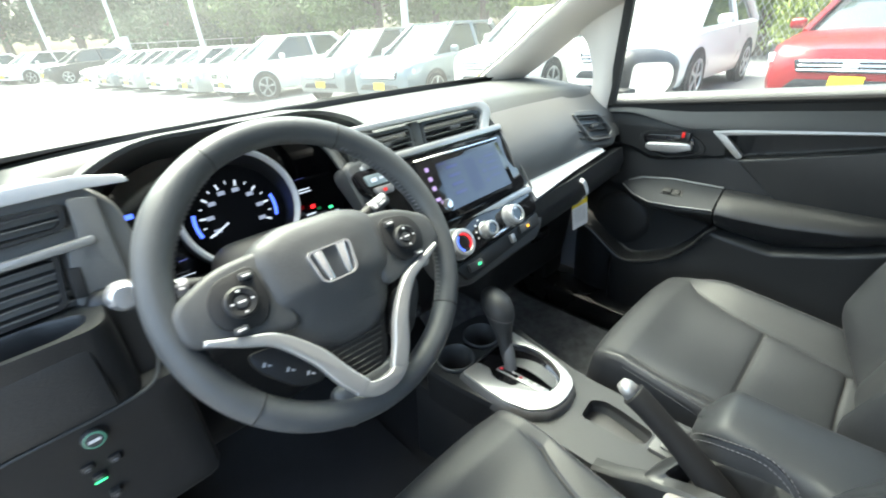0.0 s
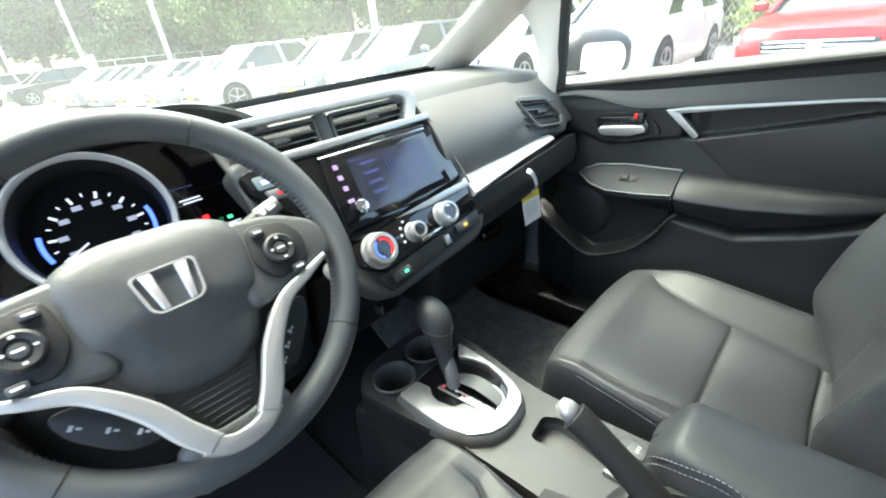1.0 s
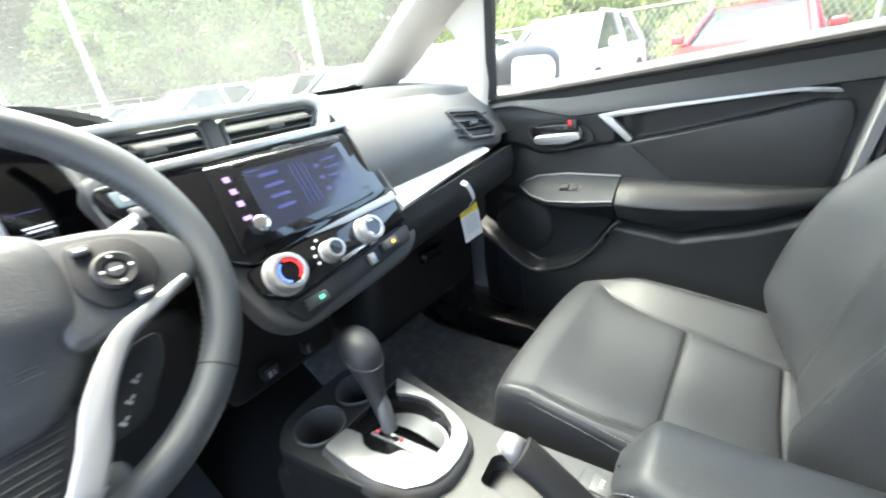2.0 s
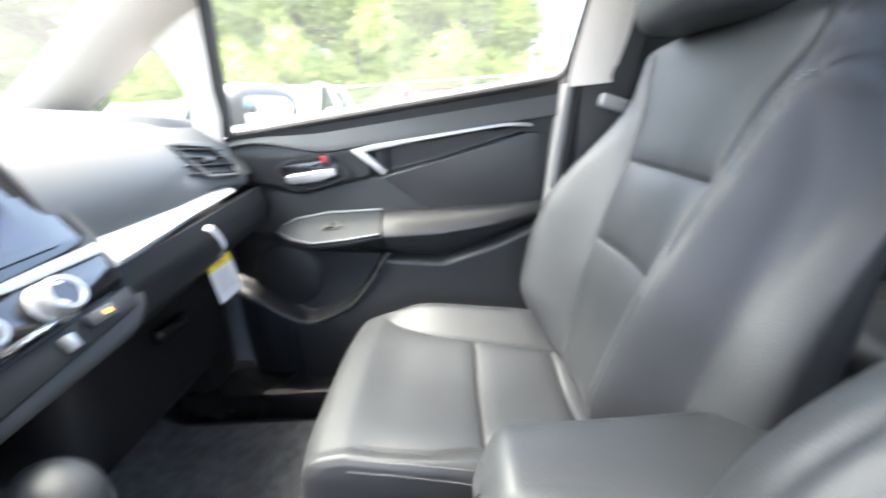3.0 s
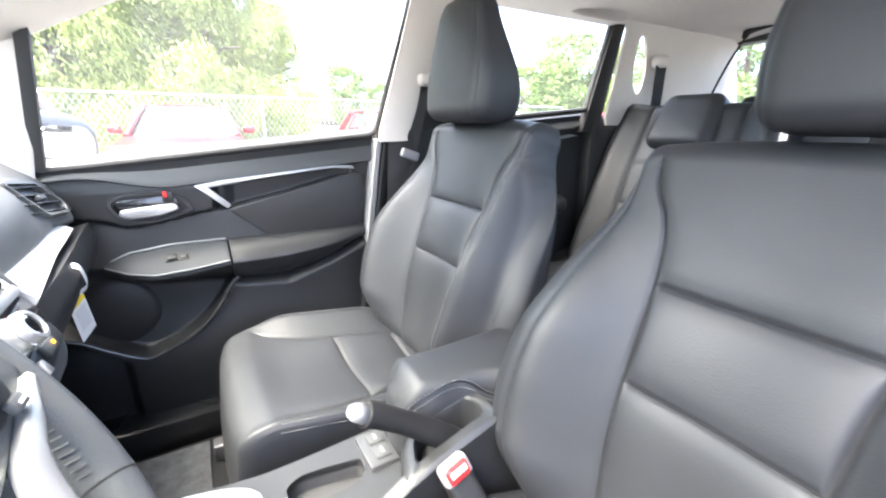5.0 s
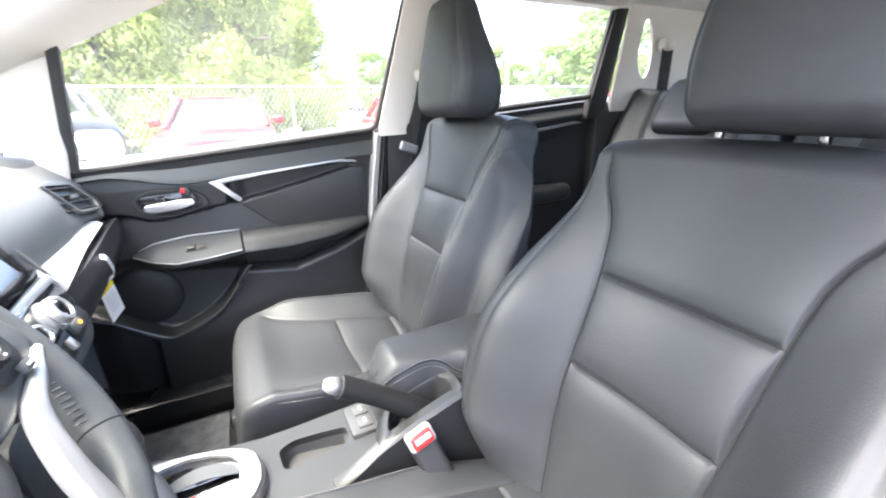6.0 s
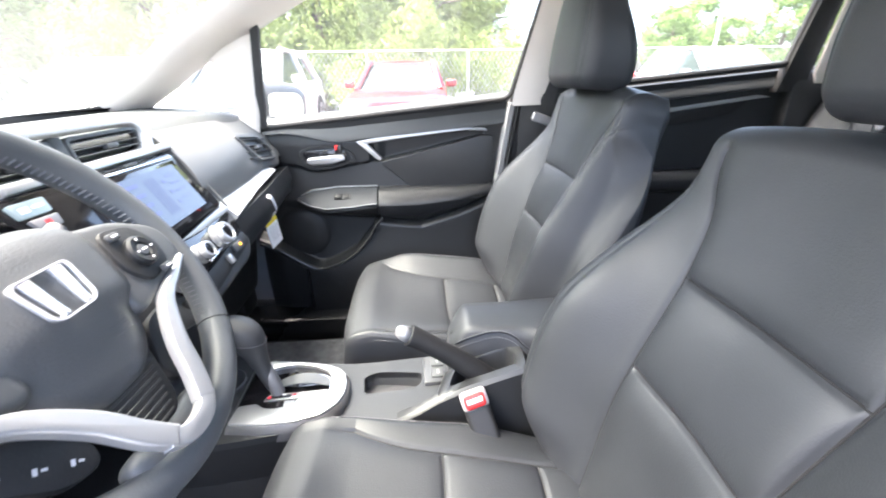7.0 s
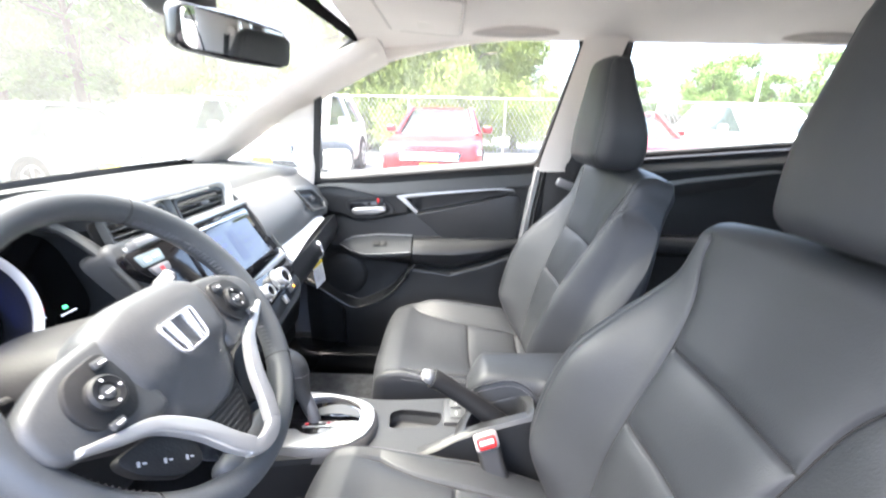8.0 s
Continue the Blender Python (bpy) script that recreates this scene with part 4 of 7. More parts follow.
# rear bench
BENCH = []
def rear_back(x0, x1, label):
    ob = thing("rear_bench", label, "car seat", ((x0 + x1) / 2, -1.4, 0.29), "rear bench halves")
    BENCH.append(ob)
    c = (x0 + x1) / 2
    w = x1 - x0
    def shp(p):
        ax = abs(p.x) / (w / 2)
        d = 0.03 * S(0.55, 0.9, ax) * S(-0.02, 0.05, p.y) + groove(ax * w / 2 - 0.16 * w / 0.56, 0.006, 0.007)
        if ax < 0.55:
            d += groove(p.z - 0.10, 0.006, 0.007) + groove(p.z + 0.05, 0.006, 0.007)
        return Vector((p.x * (1 - 0.06 * S(0.1, 0.3, p.z)), p.y + d * S(-0.02, 0.05, p.y), p.z))
    part("backrest", softbox(w, 0.14, 0.68, 60, 10, 64, 0.05, shp, pose(c, -1.562, 0.83, 22)), LEATHER, ob, "black leather rear backrest")
    part("cushion", softbox(w, 0.50, 0.16, 50, 40, 10, 0.05, lambda p: Vector((p.x, p.y, p.z + (groove(abs(p.x) - 0.16) + groove(p.y - 0.02)) * S(0, 0.06, p.z))), pose(c, -1.22, 0.50, 6)), LEATHER, ob, "black leather rear cushion")
    for hx in ([c + 0.02] if w > 0.4 else [c]):
        part("headrest", softbox(0.235, 0.10, 0.205, 24, 12, 18, 0.04, lambda p: Vector((p.x * (1 - 0.15 * S(0, 0.09, p.z)), p.y - 0.1 * p.z, p.z)), pose(hx, -1.615, 1.092, 25)), LEATHER, ob, "padded black leather headrest")
        for s in (-1, 1):
            part("headrest_post", tube([(hx + s * 0.05, -1.62, 1.0), (hx + s * 0.05, -1.635, 1.07)], 0.006, 8), CHROME, ob)
rear_back(0.06, 0.665, "black leather rear seat on the passenger side")
rear_back(-0.62, 0.05, "black leather rear seat behind the driver")
part("centre_pad", softbox(0.30, 0.09, 0.20, 20, 10, 14, 0.03, None, pose(0.155, -1.78, 1.08, 12)), DARK, BENCH[1], "low black centre headrest")

# seat belts
def belt_strap(name, pts, label, w=0.046):
    ob = thing(name, label, "seat belt", tuple(pts[0]))
    P = spline(pts, 8)
    rings = []
    for i, p in enumerate(P):
        t = (P[min(i + 1, len(P) - 1)] - P[max(0, i - 1)]).normalized()
        side = Vector((0.25, 1, 0)).cross(t).cross(t).normalized() * -1
        n = t.cross(side).normalized()
        rings.append([p + side * a + n * b for a, b in ((-w / 2, -0.0008), (w / 2, -0.0008), (w / 2, 0.0008), (-w / 2, 0.0008))])
    part("webbing", loft(rings), BELT, ob, "black belt webbing")
    return ob
sb = belt_strap("seat_belt", [(0.620, -0.712, 1.20), (0.634, -0.692, 1.12), (0.642, -0.665, 1.0), (0.646, -0.635, 0.90), (0.65, -0.615, 0.70), (0.655, -0.60, 0.45)], "black passenger seat belt hanging down the centre pillar")
part("belt_guide", softbox(0.03, 0.06, 0.035, 6, 10, 6, 0.014, None, pose(0.614, -0.715, 1.205)), PILLAR, sb, "pale upper belt guide")
part("belt_tongue", softbox(0.016, 0.06, 0.028, 6, 10, 6, 0.007, None, pose(0.634, -0.665, 1.0, 20)), mat("grey_tongue", (0.25, 0.25, 0.26), 0.4, 0.3), sb, "grey belt tongue")
sb2 = belt_strap("seat_belt", [(0.548, -1.664, 1.298), (0.543, -1.655, 1.2), (0.536, -1.64, 1.06)], "black rear seat belt hanging from the rear pillar")
part("belt_guide", softbox(0.05, 0.06, 0.05, 8, 8, 8, 0.02, None, pose(0.560, -1.672, 1.313)), PILLAR, sb2, "pale upper belt guide")

# ---- dashboard ----
dash = thing("dashboard", "dark grained dashboard with silver trim, vents and centre screen", "dashboard", (0, 0.45, 0.5))


def dash_top(u, v):
    x = lerp(-0.70, 0.70, u)
    front = 0.225 + 0.155 * S(-0.09, -0.14, x) * S(-0.60, -0.55, x) if x < -0.08 else 0.225
    ax = min(1.0, abs(x) / 0.62)
    y = lerp(0.700 - 0.20 * ax ** 2.2, front, v)
    near = 1.058 - 0.030 * abs(x / 0.7) ** 2.5 + 0.022 * S(-0.08, -0.16, x)
    z = lerp(1.028 + 0.022 * ax ** 2, near, S(0.0, 1.0, v)) + 0.004 * math.sin(v * math.pi)
    z -= 0.03 + 0.03 * S(0.86, 1.0, v) ** 2
    return Vector((x, y, z))


part("top_pad", sheet(dash_top, 60, 24, 0.03), TOPM, dash, "soft grained dashboard top")


def pad_face(u, v):
    x = lerp(0.19, 0.70, u)
    top_z = 1.003 - 0.018 * S(0.3, 0.7, x)
    bot_z = lerp(0.882, 0.893, u)
    z = lerp(top_z, bot_z, v)
    y = lerp(0.235, 0.168, v) - 0.022 * math.sin(v * math.pi) + 0.016 * S(0.36, 0.56, x) * S(1.0, 0.7, v)
    return Vector((x, y, z))


part("passenger_pad", sheet(pad_face, 40, 16, 0.04), DASH, dash, "smooth grained passenger dash pad")
ST = [(0.222, 0.112), (0.40, 0.128), (0.60, 0.135)]
def strip_sec(u):
    x = lerp(0.215, 0.565, u)
    zb, zt = lerp(0.850, 0.881, u), lerp(0.886, 0.894, u)
    y = interp(x, ST) - 0.018
    yt = y + lerp(0.036, 0.018, u)
    return [Vector((x, y - 0.002, zb)), Vector((x, y - 0.007, lerp(zb, zt, 0.3))), Vector((x, (y + yt) / 2 - 0.008, lerp(zb, zt, 0.75))), Vector((x, yt, zt)), Vector((x, yt + 0.03, zt)), Vector((x, y + 0.03, zb))]
part("silver_strip", loft([strip_sec(i / 20) for i in range(21)]), STRIP, dash, "broad satin silver dash strip")
def knee(u, v):
    x = lerp(0.20, 0.66, u)
    P = [(0.119, lerp(0.846, 0.870, u)), (0.112, lerp(0.815, 0.842, u)), (0.118, lerp(0.790, 0.818, u)), (0.145, lerp(0.768, 0.798, u)), (0.30, 0.745)]
    i = v * 4
    k = min(3, int(i))
    y, z = lerp(P[k][0], P[k + 1][0], i - k), lerp(P[k][1], P[k + 1][1], i - k)
    return Vector((x, y + 0.012 * S(0.3, 0.66, x), z))
part("lower_pad", sheet(knee, 30, 24, 0.03), LEATHER_SOFT, dash, "stitched dark pad below the silver strip")
part("pad_stitching", stitches([knee(u / 40, 0.13) + Vector((0, -0.0015, 0)) for u in range(41)]), THREAD, dash, "pale stitching")
gb = part("glovebox", softbox(0.42, 0.30, 0.24, 20, 10, 12, 0.03, lambda p: Vector((p.x, p.y + 0.25 * (0.12 - p.z) * 0.6, p.z)), pose(0.43, 0.36, 0.60)), DARK, dash, "dark closed glovebox")
part("glovebox_latch", box((0.36, 0.185, 0.655), (0.44, 0.205, 0.685), 0.006), PIANO, gb)


# slat in two tones: pale front edge for its highlight, near-black body
SLATEDGE = mat("slat_edge_highlight", (0.10, 0.103, 0.103), 0.5, 0, 0.1, 400, 0.1, 9)
SLAT = mat("slat_plastic", (0.010, 0.0105, 0.011), 0.7, 0, 0.1, 400, 0.1, 9)


def vent(name, m, outline, parent, slats=4, knob=True, label="dark air vent with thin slats", lift=0.012, frame_mat=None):
    """A framed vent: dark well, slats and a small adjuster, in the frame m."""
    xs, ys = [p[0] for p in outline], [p[1] for p in outline]
    x0, x1, y0, y1 = min(xs), max(xs), min(ys), max(ys)
    o = rounded(outline, 0.01, 4)
    cx, cy = (x0 + x1) / 2, (y0 + y1) / 2
    inn = [Vector((cx + (p.x - cx) * (1 - 0.014 / (x1 - x0)), cy + (p.y - cy) * (1 - 0.014 / (y1 - y0)))) for p in o]
    v = part(name, ring_prism(o, inn, lift, m @ pose(0, 0, -0.004), 0.003), frame_mat or SOFT, parent, label)
    part("well", prism([(cx + (p.x - cx) * 0.97, cy + (p.y - cy) * 0.97) for p in o], 0.002, 0, m @ pose(0, 0, -0.02)), RUBBER, v)
    for i in range(slats):
        t = (i + 0.5) / slats
        y = lerp(y0 + 0.004, y1 - 0.004, t)
        part("slat", box((x0 + 0.007, -0.0011, -0.010), (x1 - 0.007, 0.0011, 0.006), 0.0008, 1, m @ pose(0, y, 0, 14)), SLAT, v)
        part("slat_edge", box((x0 + 0.008, -0.0009, 0.0058), (x1 - 0.008, 0.0009, 0.0076), 0.0004, 1, m @ pose(0, y, 0, 14)), SLATEDGE, v)
    if knob:
        part("adjuster", box((cx - 0.014, cy - 0.005, 0.0), (cx + 0.014, cy + 0.004, 0.012), 0.002, 2, m), SOFT, v)
    return v


# centre vents in a bright surround
VM = axes((0.0, 0.208, 1.015), (1, 0, 0), (0, 0.30, 0.95))
sur = rounded([(-0.160, -0.034), (0.165, -0.030), (0.198, 0.030), (0.17, 0.050), (-0.175, 0.050), (-0.175, 0.040), (0.152, 0.038), (0.170, 0.026), (0.148, -0.014), (-0.160, -0.015)], [0.004, 0.02, 0.02, 0.015, 0.004, 0.003, 0.01, 0.012, 0.01, 0.003], 5)
part("vent_surround", prism(sur, 0.026, 0.005, VM @ pose(0, 0, -0.012), 3), STRIP, dash, "bright silver centre vent surround")
vent("centre_vent", VM, [(-0.165, -0.015), (-0.028, -0.014), (-0.026, 0.034), (-0.165, 0.034)], dash, 4)
part("hood_flank", tube(spline([(-0.20, 0.285, 1.062), (-0.176, 0.25, 1.030), (-0.172, 0.20, 0.985), (-0.170, 0.170, 0.945), (-0.166, 0.150, 0.90)], 5), [0.008 + 0.004 * S(0, 8, i) for i in range(21)], 12, False, 0.7), TOPM, dash, "grey flank of the instrument hood")
vent("centre_vent", VM, [(-0.004, -0.014), (0.145, -0.012), (0.166, 0.026), (0.150, 0.034), (-0.002, 0.034)], dash, 4)
part("vent_divider", box((-0.027, -0.016, -0.01), (-0.004, 0.037, 0.008), 0.004, 2, VM), SOFT, dash)

# leaning centre stack: outline in the plane of the screen
CM = axes((0.045, 0.142, 0.938), (1, 0, 0.0), (0, 0.50, 0.86))
stack = rounded([(-0.235, 0.098), (0.155, 0.092), (0.172, 0.06), (0.190, -0.06), (0.192, -0.145), (0.150, -0.176), (-0.09, -0.190), (-0.125, -0.16), (-0.15, -0.06), (-0.21, -0.01)], 0.025, 5)
part("stack_panel", prism(stack, 0.05, 0.010, CM @ pose(0, 0, -0.060), 3), mat("stack_grain", (0.062, 0.064, 0.065), 0.5, 0, 0.35, 420, 0.12, 7), dash, "grey grained centre stack")
bz = rounded([(-0.228, 0.075), (0.135, 0.068), (0.148, 0.055), (0.160, -0.056), (0.135, -0.062), (-0.112, -0.080), (-0.135, -0.066), (-0.192, 0.005), (-0.224, 0.04)], 0.012, 4)
part("gloss_panel", prism(bz, 0.016, 0.004, CM @ pose(0, 0, -0.012)), PIANO, dash, "gloss black screen surround")
part("vent_lip", box((-0.20, 0.073, -0.01), (0.150, 0.086, 0.010), 0.003, 2, CM), SILVER, dash, "bright silver line under the vents")
sc = part("touch_screen", prism(rounded([(-0.108, 0.058), (0.118, 0.054), (0.125, -0.052), (-0.122, -0.062)], 0.004, 2), 0.006, 0.001, CM @ pose(0, 0, 0.003)), PIANO, dash, "gloss black touch screen")
part("screen_top_trim", box((-0.110, 0.057, 0.004), (0.120, 0.061, 0.011), 0.001, 1, CM @ pose(0, 0, 0, 0, 0, -0.6)), CHROME, sc, "bright line above the screen")
part("display", prism([(-0.065, 0.047), (0.105, 0.045), (0.110, -0.042), (-0.072, -0.046)], 0.0008, 0, CM @ pose(0, 0, 0.0085)), SCREEN, sc, "dim blue lit display")
dl = [(-0.045, 0.030 - 0.017 * i, 0.03, 0.005) for i in range(4)] + [(0.062, 0.028 - 0.014 * i, 0.03, 0.003) for i in range(4)] + [(0.005 + 0.008 * i, -0.03, 0.0015, 0.066) for i in range(4)] + [(0.045, -0.02 + 0.02 * i, 0.008, 0.006) for i in range(3)] + [(-0.06, 0.041, 0.02, 0.002)]
part("display_print", bars(CM @ pose(0, 0, 0.0095), dl), GLOWS["line"], sc, "blue menu bars")
part("top_pad_edge", loft([[dash_top(i / 40, 0.0) + Vector((0, y, z)) for y, z in ((-0.004, 0.026), (-0.004, 0.036), (0.0, 0.046), (0.006, 0.046), (0.010, 0.020))] for i in range(2, 39)]), RUBBER, dash, "black seal at the windshield foot")
part("touch_keys", bars(CM @ pose(0, 0, 0.0095), [(-0.094, 0.036, 0.009, 0.008), (-0.094, 0.018, 0.009, 0.008), (-0.094, 0.000, 0.009, 0.008), (-0.097, -0.020, 0.012, 0.006)]), GLOWS["violet"], sc, "violet lit touch keys")
part("volume_knob", lathe([(0.0, 0.013), (0.008, 0.014), (0.0115, 0.012), (0.0125, 0.0)], CM @ pose(-0.083, -0.033, 0.009), 28), CHROME, sc, "small chrome volume knob")
part("disc_slot", box((-0.05, 0.0635, 0.003), (0.03, 0.0665, 0.006), 0.001, 1, CM), RUBBER, sc)
part("eject_key", box((-0.002, 0.064, 0.003), (0.032, 0.069, 0.008), 0.001, 1, CM), SOFT, sc)
part("clock_display", prism(rounded([(-0.215, 0.063), (-0.164, 0.062), (-0.167, 0.043), (-0.212, 0.044)], 0.003, 2), 0.006, 0.001, CM @ pose(0, 0, 0.002)), glow_mat("clock_panel", (0.35, 0.45, 0.5), 0.35, (0.1, 0.12, 0.13)), dash, "small lit clock panel")
part("clock_print", bars(CM @ pose(0, 0, 0.0086), [(-0.206, 0.049, 0.012, 0.007), (-0.189, 0.051, 0.016, 0.004)]), GLOWS["white"], dash, "white clock bars")
hz = part("hazard_button", prism(rounded([(-0.207, 0.040), (-0.166, 0.039), (-0.170, 0.024), (-0.202, 0.025)], 0.003, 2), 0.007, 0.002, CM @ pose(0, 0, 0.002)), mat("grey_button", (0.16, 0.16, 0.165), 0.4, 0, 0.1, 300, 0.05, 20), dash, "grey hazard light button")
part("hazard_mark", bars(CM @ pose(0, 0, 0.0095), [(-0.191, 0.029, 0.008, 0.006)]), RED, hz)

part("stack_edge", tube([CM @ Vector(p) for p in ((0.146, 0.078, 0.002), (0.158, 0.06, 0.003), (0.170, -0.03, 0.003), (0.174, -0.07, 0.002))], 0.0026, 8), DASH, dash, "grey line down the stack edge")
# climate panel
part("climate_panel", prism(rounded([(-0.128, -0.080), (-0.05, -0.075), (0.03, -0.068), (0.155, -0.064), (0.170, -0.085), (0.165, -0.118), (0.05, -0.128), (-0.09, -0.142), (-0.125, -0.12)], 0.012, 4), 0.012, 0.004, CM @ pose(0, 0, -0.010)), PIANO, dash, "gloss black climate panel")
part("climate_trim", prism(rounded([(-0.03, -0.072), (0.10, -0.064), (0.162, -0.062), (0.170, -0.074), (0.150, -0.076), (0.05, -0.077)], 0.003, 3), 0.014, 0.003, CM @ pose(0, 0, -0.008)), SILVER, dash, "silver climate accent")


def dial(u, v, r, label, faces=()):
    m = CM @ pose(u, v, 0.002)
    k = part("climate_dial", lathe([(r * 1.12, -0.004), (r * 1.12, 0.002), (r, 0.004), (r * 0.97, 0.020), (r * 0.90, 0.023), (r * 0.70, 0.0235), (r * 0.66, 0.0205)], m, 40), SILVER, dash, label)
    part("dial_face", lathe([(0.0, 0.0208), (r * 0.66, 0.0208)], m, 32, False), PIANO, k)
    for colour, a0, a1 in faces:
        bm = bmesh.new()
        for i in range(12):
            a, b = radians(lerp(a0, a1, i / 12)), radians(lerp(a0, a1, (i + 1) / 12))
            bm.faces.new([bm.verts.new(m @ Vector((r * q * math.cos(t), r * q * math.sin(t), 0.0212))) for q, t in ((0.5, a), (0.62, a), (0.62, b), (0.5, b))])
        part("dial_arc", bm, GLOWS[colour], k)
    grip = bmesh.new()
    for i in range(40):
        a = 2 * math.pi * i / 40
        c = m @ Vector((r * 0.985 * math.cos(a), r * 0.985 * math.sin(a), 0.012))
        bmesh.ops.create_cube(grip, size=0.0014, matrix=Matrix.Translation(c))
    part("dial_knurl", grip, CHROME, k)
    return k


dial(-0.086, -0.106, 0.027, "large silver temperature dial", (("red", -60, 100), ("blue", 120, 250)))
dial(-0.006, -0.106, 0.016, "small silver air-flow dial", ())
dial(0.074, -0.103, 0.0215, "silver fan dial", (("white", 200, 240), ("white", 60, 110)))
part("mode_marks", bars(CM @ pose(0, 0, 0.003), [(-0.034, -0.104, 0.005, 0.004), (-0.030, -0.092, 0.005, 0.004), (-0.020, -0.084, 0.005, 0.004), (-0.034, -0.116, 0.005, 0.004)]), WHITE, dash)
part("lever_slot", box((-0.006, -0.129, -0.002), (0.07, -0.122, 0.006), 0.002, 2, CM @ pose(0, 0, 0, 0, 0, 4)), CHROME, dash, "thin chrome slider line")
part("lower_panel", prism(rounded([(-0.11, -0.145), (0.04, -0.132), (0.165, -0.122), (0.160, -0.150), (0.02, -0.166), (-0.09, -0.178)], 0.008, 4), 0.010, 0.003, CM @ pose(0, 0, -0.012)), DARK, dash, "dark button row")
for u, v, c, nm in ((-0.062, -0.158, "green", "rear_demist_button"), (0.105, -0.139, "amber", "recirculation_button")):
    b = part(nm, box((u - 0.020, v - 0.008, -0.003), (u + 0.018, v + 0.008, 0.004), 0.002, 2, CM @ pose(0, 0, 0, 0, 0, 0)), SOFT, dash, "small dark button with a lamp")
    part("lamp", bars(CM @ pose(0, 0, 0.0046), [(u + 0.002, v - 0.002, 0.008, 0.005)]), GLOWS[c], b)
part("slider_tab", box((0.050, -0.156, -0.004), (0.062, -0.138, 0.006), 0.002, 2, CM), SILVER, dash)
SATINP = mat("port_plastic", (0.02, 0.021, 0.022), 0.35)
PRINTP = mat("port_print", (0.25, 0.25, 0.26), 0.6)
part("usb_panel", softbox(0.24, 0.09, 0.22, 12, 6, 10, 0.02, lambda p: Vector((p.x, p.y - 0.25 * p.z, p.z)), pose(0.02, 0.30, 0.66)), DARK, dash, "dark recess below the centre stack")
part("socket", box((-0.052, 0.232, 0.606), (-0.022, 0.252, 0.630), 0.003), SATINP, dash, "dark socket cover")
part("socket_print", bars(axes((-0.037, 0.2315, 0.618), (1, 0, 0), (0, 0, 1)), [(-0.008, -0.006, 0.006, 0.012), (0.001, -0.004, 0.007, 0.003), (0.001, 0.002, 0.005, 0.003)]), PRINTP, dash)
part("usb_port", box((0.036, 0.232, 0.604), (0.050, 0.252, 0.628), 0.002), SATINP, dash, "dark port cover")
part("usb_print", bars(axes((0.043, 0.2315, 0.616), (1, 0, 0), (0, 0, 1)), [(-0.003, -0.009, 0.003, 0.018)]), PRINTP, dash)

# side vents
SV = axes((0.595, 0.146, 0.937), (1, -0.10, -0.10), (0.12, 0.5, 0.86))
svo = rounded([(-0.135, 0.056), (0.005, 0.056), (0.060, 0.020), (0.078, -0.022), (0.050, -0.052), (-0.075, -0.050)], 0.016, 4)
part("vent_housing", prism(svo, 0.04, 0.010, SV @ pose(0, 0, -0.040), 3), DASH, dash, "grey corner vent housing")
vent("side_vent", SV @ pose(0, 0, 0.004), [(-0.118, 0.043), (0.000, 0.040), (0.042, -0.014), (0.026, -0.035), (-0.070, -0.034)], dash, 4, frame_mat=DASH)
part("defrost_grille", join(*[box((0.50 + 0.013 * i, 0.32, 1.016 - 0.001 * i), (0.506 + 0.013 * i, 0.40, 1.024 - 0.001 * i), 0.001, 1) for i in range(9)]), RUBBER, dash, "black slotted demister grille")

# driver's side: vent, cup holder and lower panel
LV = axes((-0.615, 0.195, 1.015), (1, 0.06, 0.0), (0, 0.22, 0.97))
part("left_pad", prism(rounded([(-0.11, 0.075), (0.09, 0.07), (0.13, 0.03), (0.135, -0.10), (0.10, -0.18), (-0.11, -0.19)], 0.02, 4), 0.03, 0.008, LV @ pose(0, 0, -0.034), 3), DASH, dash, "grey outer dash panel")
part("upper_silver", prism(rounded([(-0.11, 0.066), (0.10, 0.066), (0.145, 0.056), (0.150, 0.046), (0.10, 0.050), (-0.11, 0.050)], 0.006, 3), 0.012, 0.004, LV @ pose(0, 0, -0.006)), STRIP, dash, "bright silver vent edge")
vent("driver_vent", LV, [(-0.11, 0.046), (0.084, 0.040), (0.076, 0.012), (-0.11, 0.006)], dash, 3, False, frame_mat=DARK)
vent("driver_vent", LV, [(-0.11, -0.010), (0.060, -0.006), (0.046, -0.070), (-0.11, -0.072)], dash, 5, True, frame_mat=DARK)
part("vent_column", prism(rounded([(0.086, 0.044), (0.112, 0.040), (0.106, -0.072), (0.052, -0.074), (0.066, -0.010), (0.08, 0.0)], 0.006, 3), 0.006, 0.003, LV @ pose(0, 0, 0.002)), DASH, dash, "grey panel beside the vent")
part("mid_silver", box((-0.11, -0.012, 0.0), (0.094, -0.002, 0.014), 0.003, 2, LV @ pose(0, 0, 0, 0, 0, 1)), SILVER, dash, "bright silver line across the vent")
part("vent_wheel", box((0.062, -0.055, 0.002), (0.074, -0.020, 0.0105), 0.002, 2, LV @ pose(0, 0, 0, 0, 0, -8)), RUBBER, dash)
part("round_button", lathe([(0.0, 0.016), (0.012, 0.016), (0.016, 0.012), (0.018, 0.0)], axes((-0.521, 0.140, 0.957), (1, 0.06, 0), (0, 0.22, 0.97)), 28), BADGE, dash, "round pale silver button")
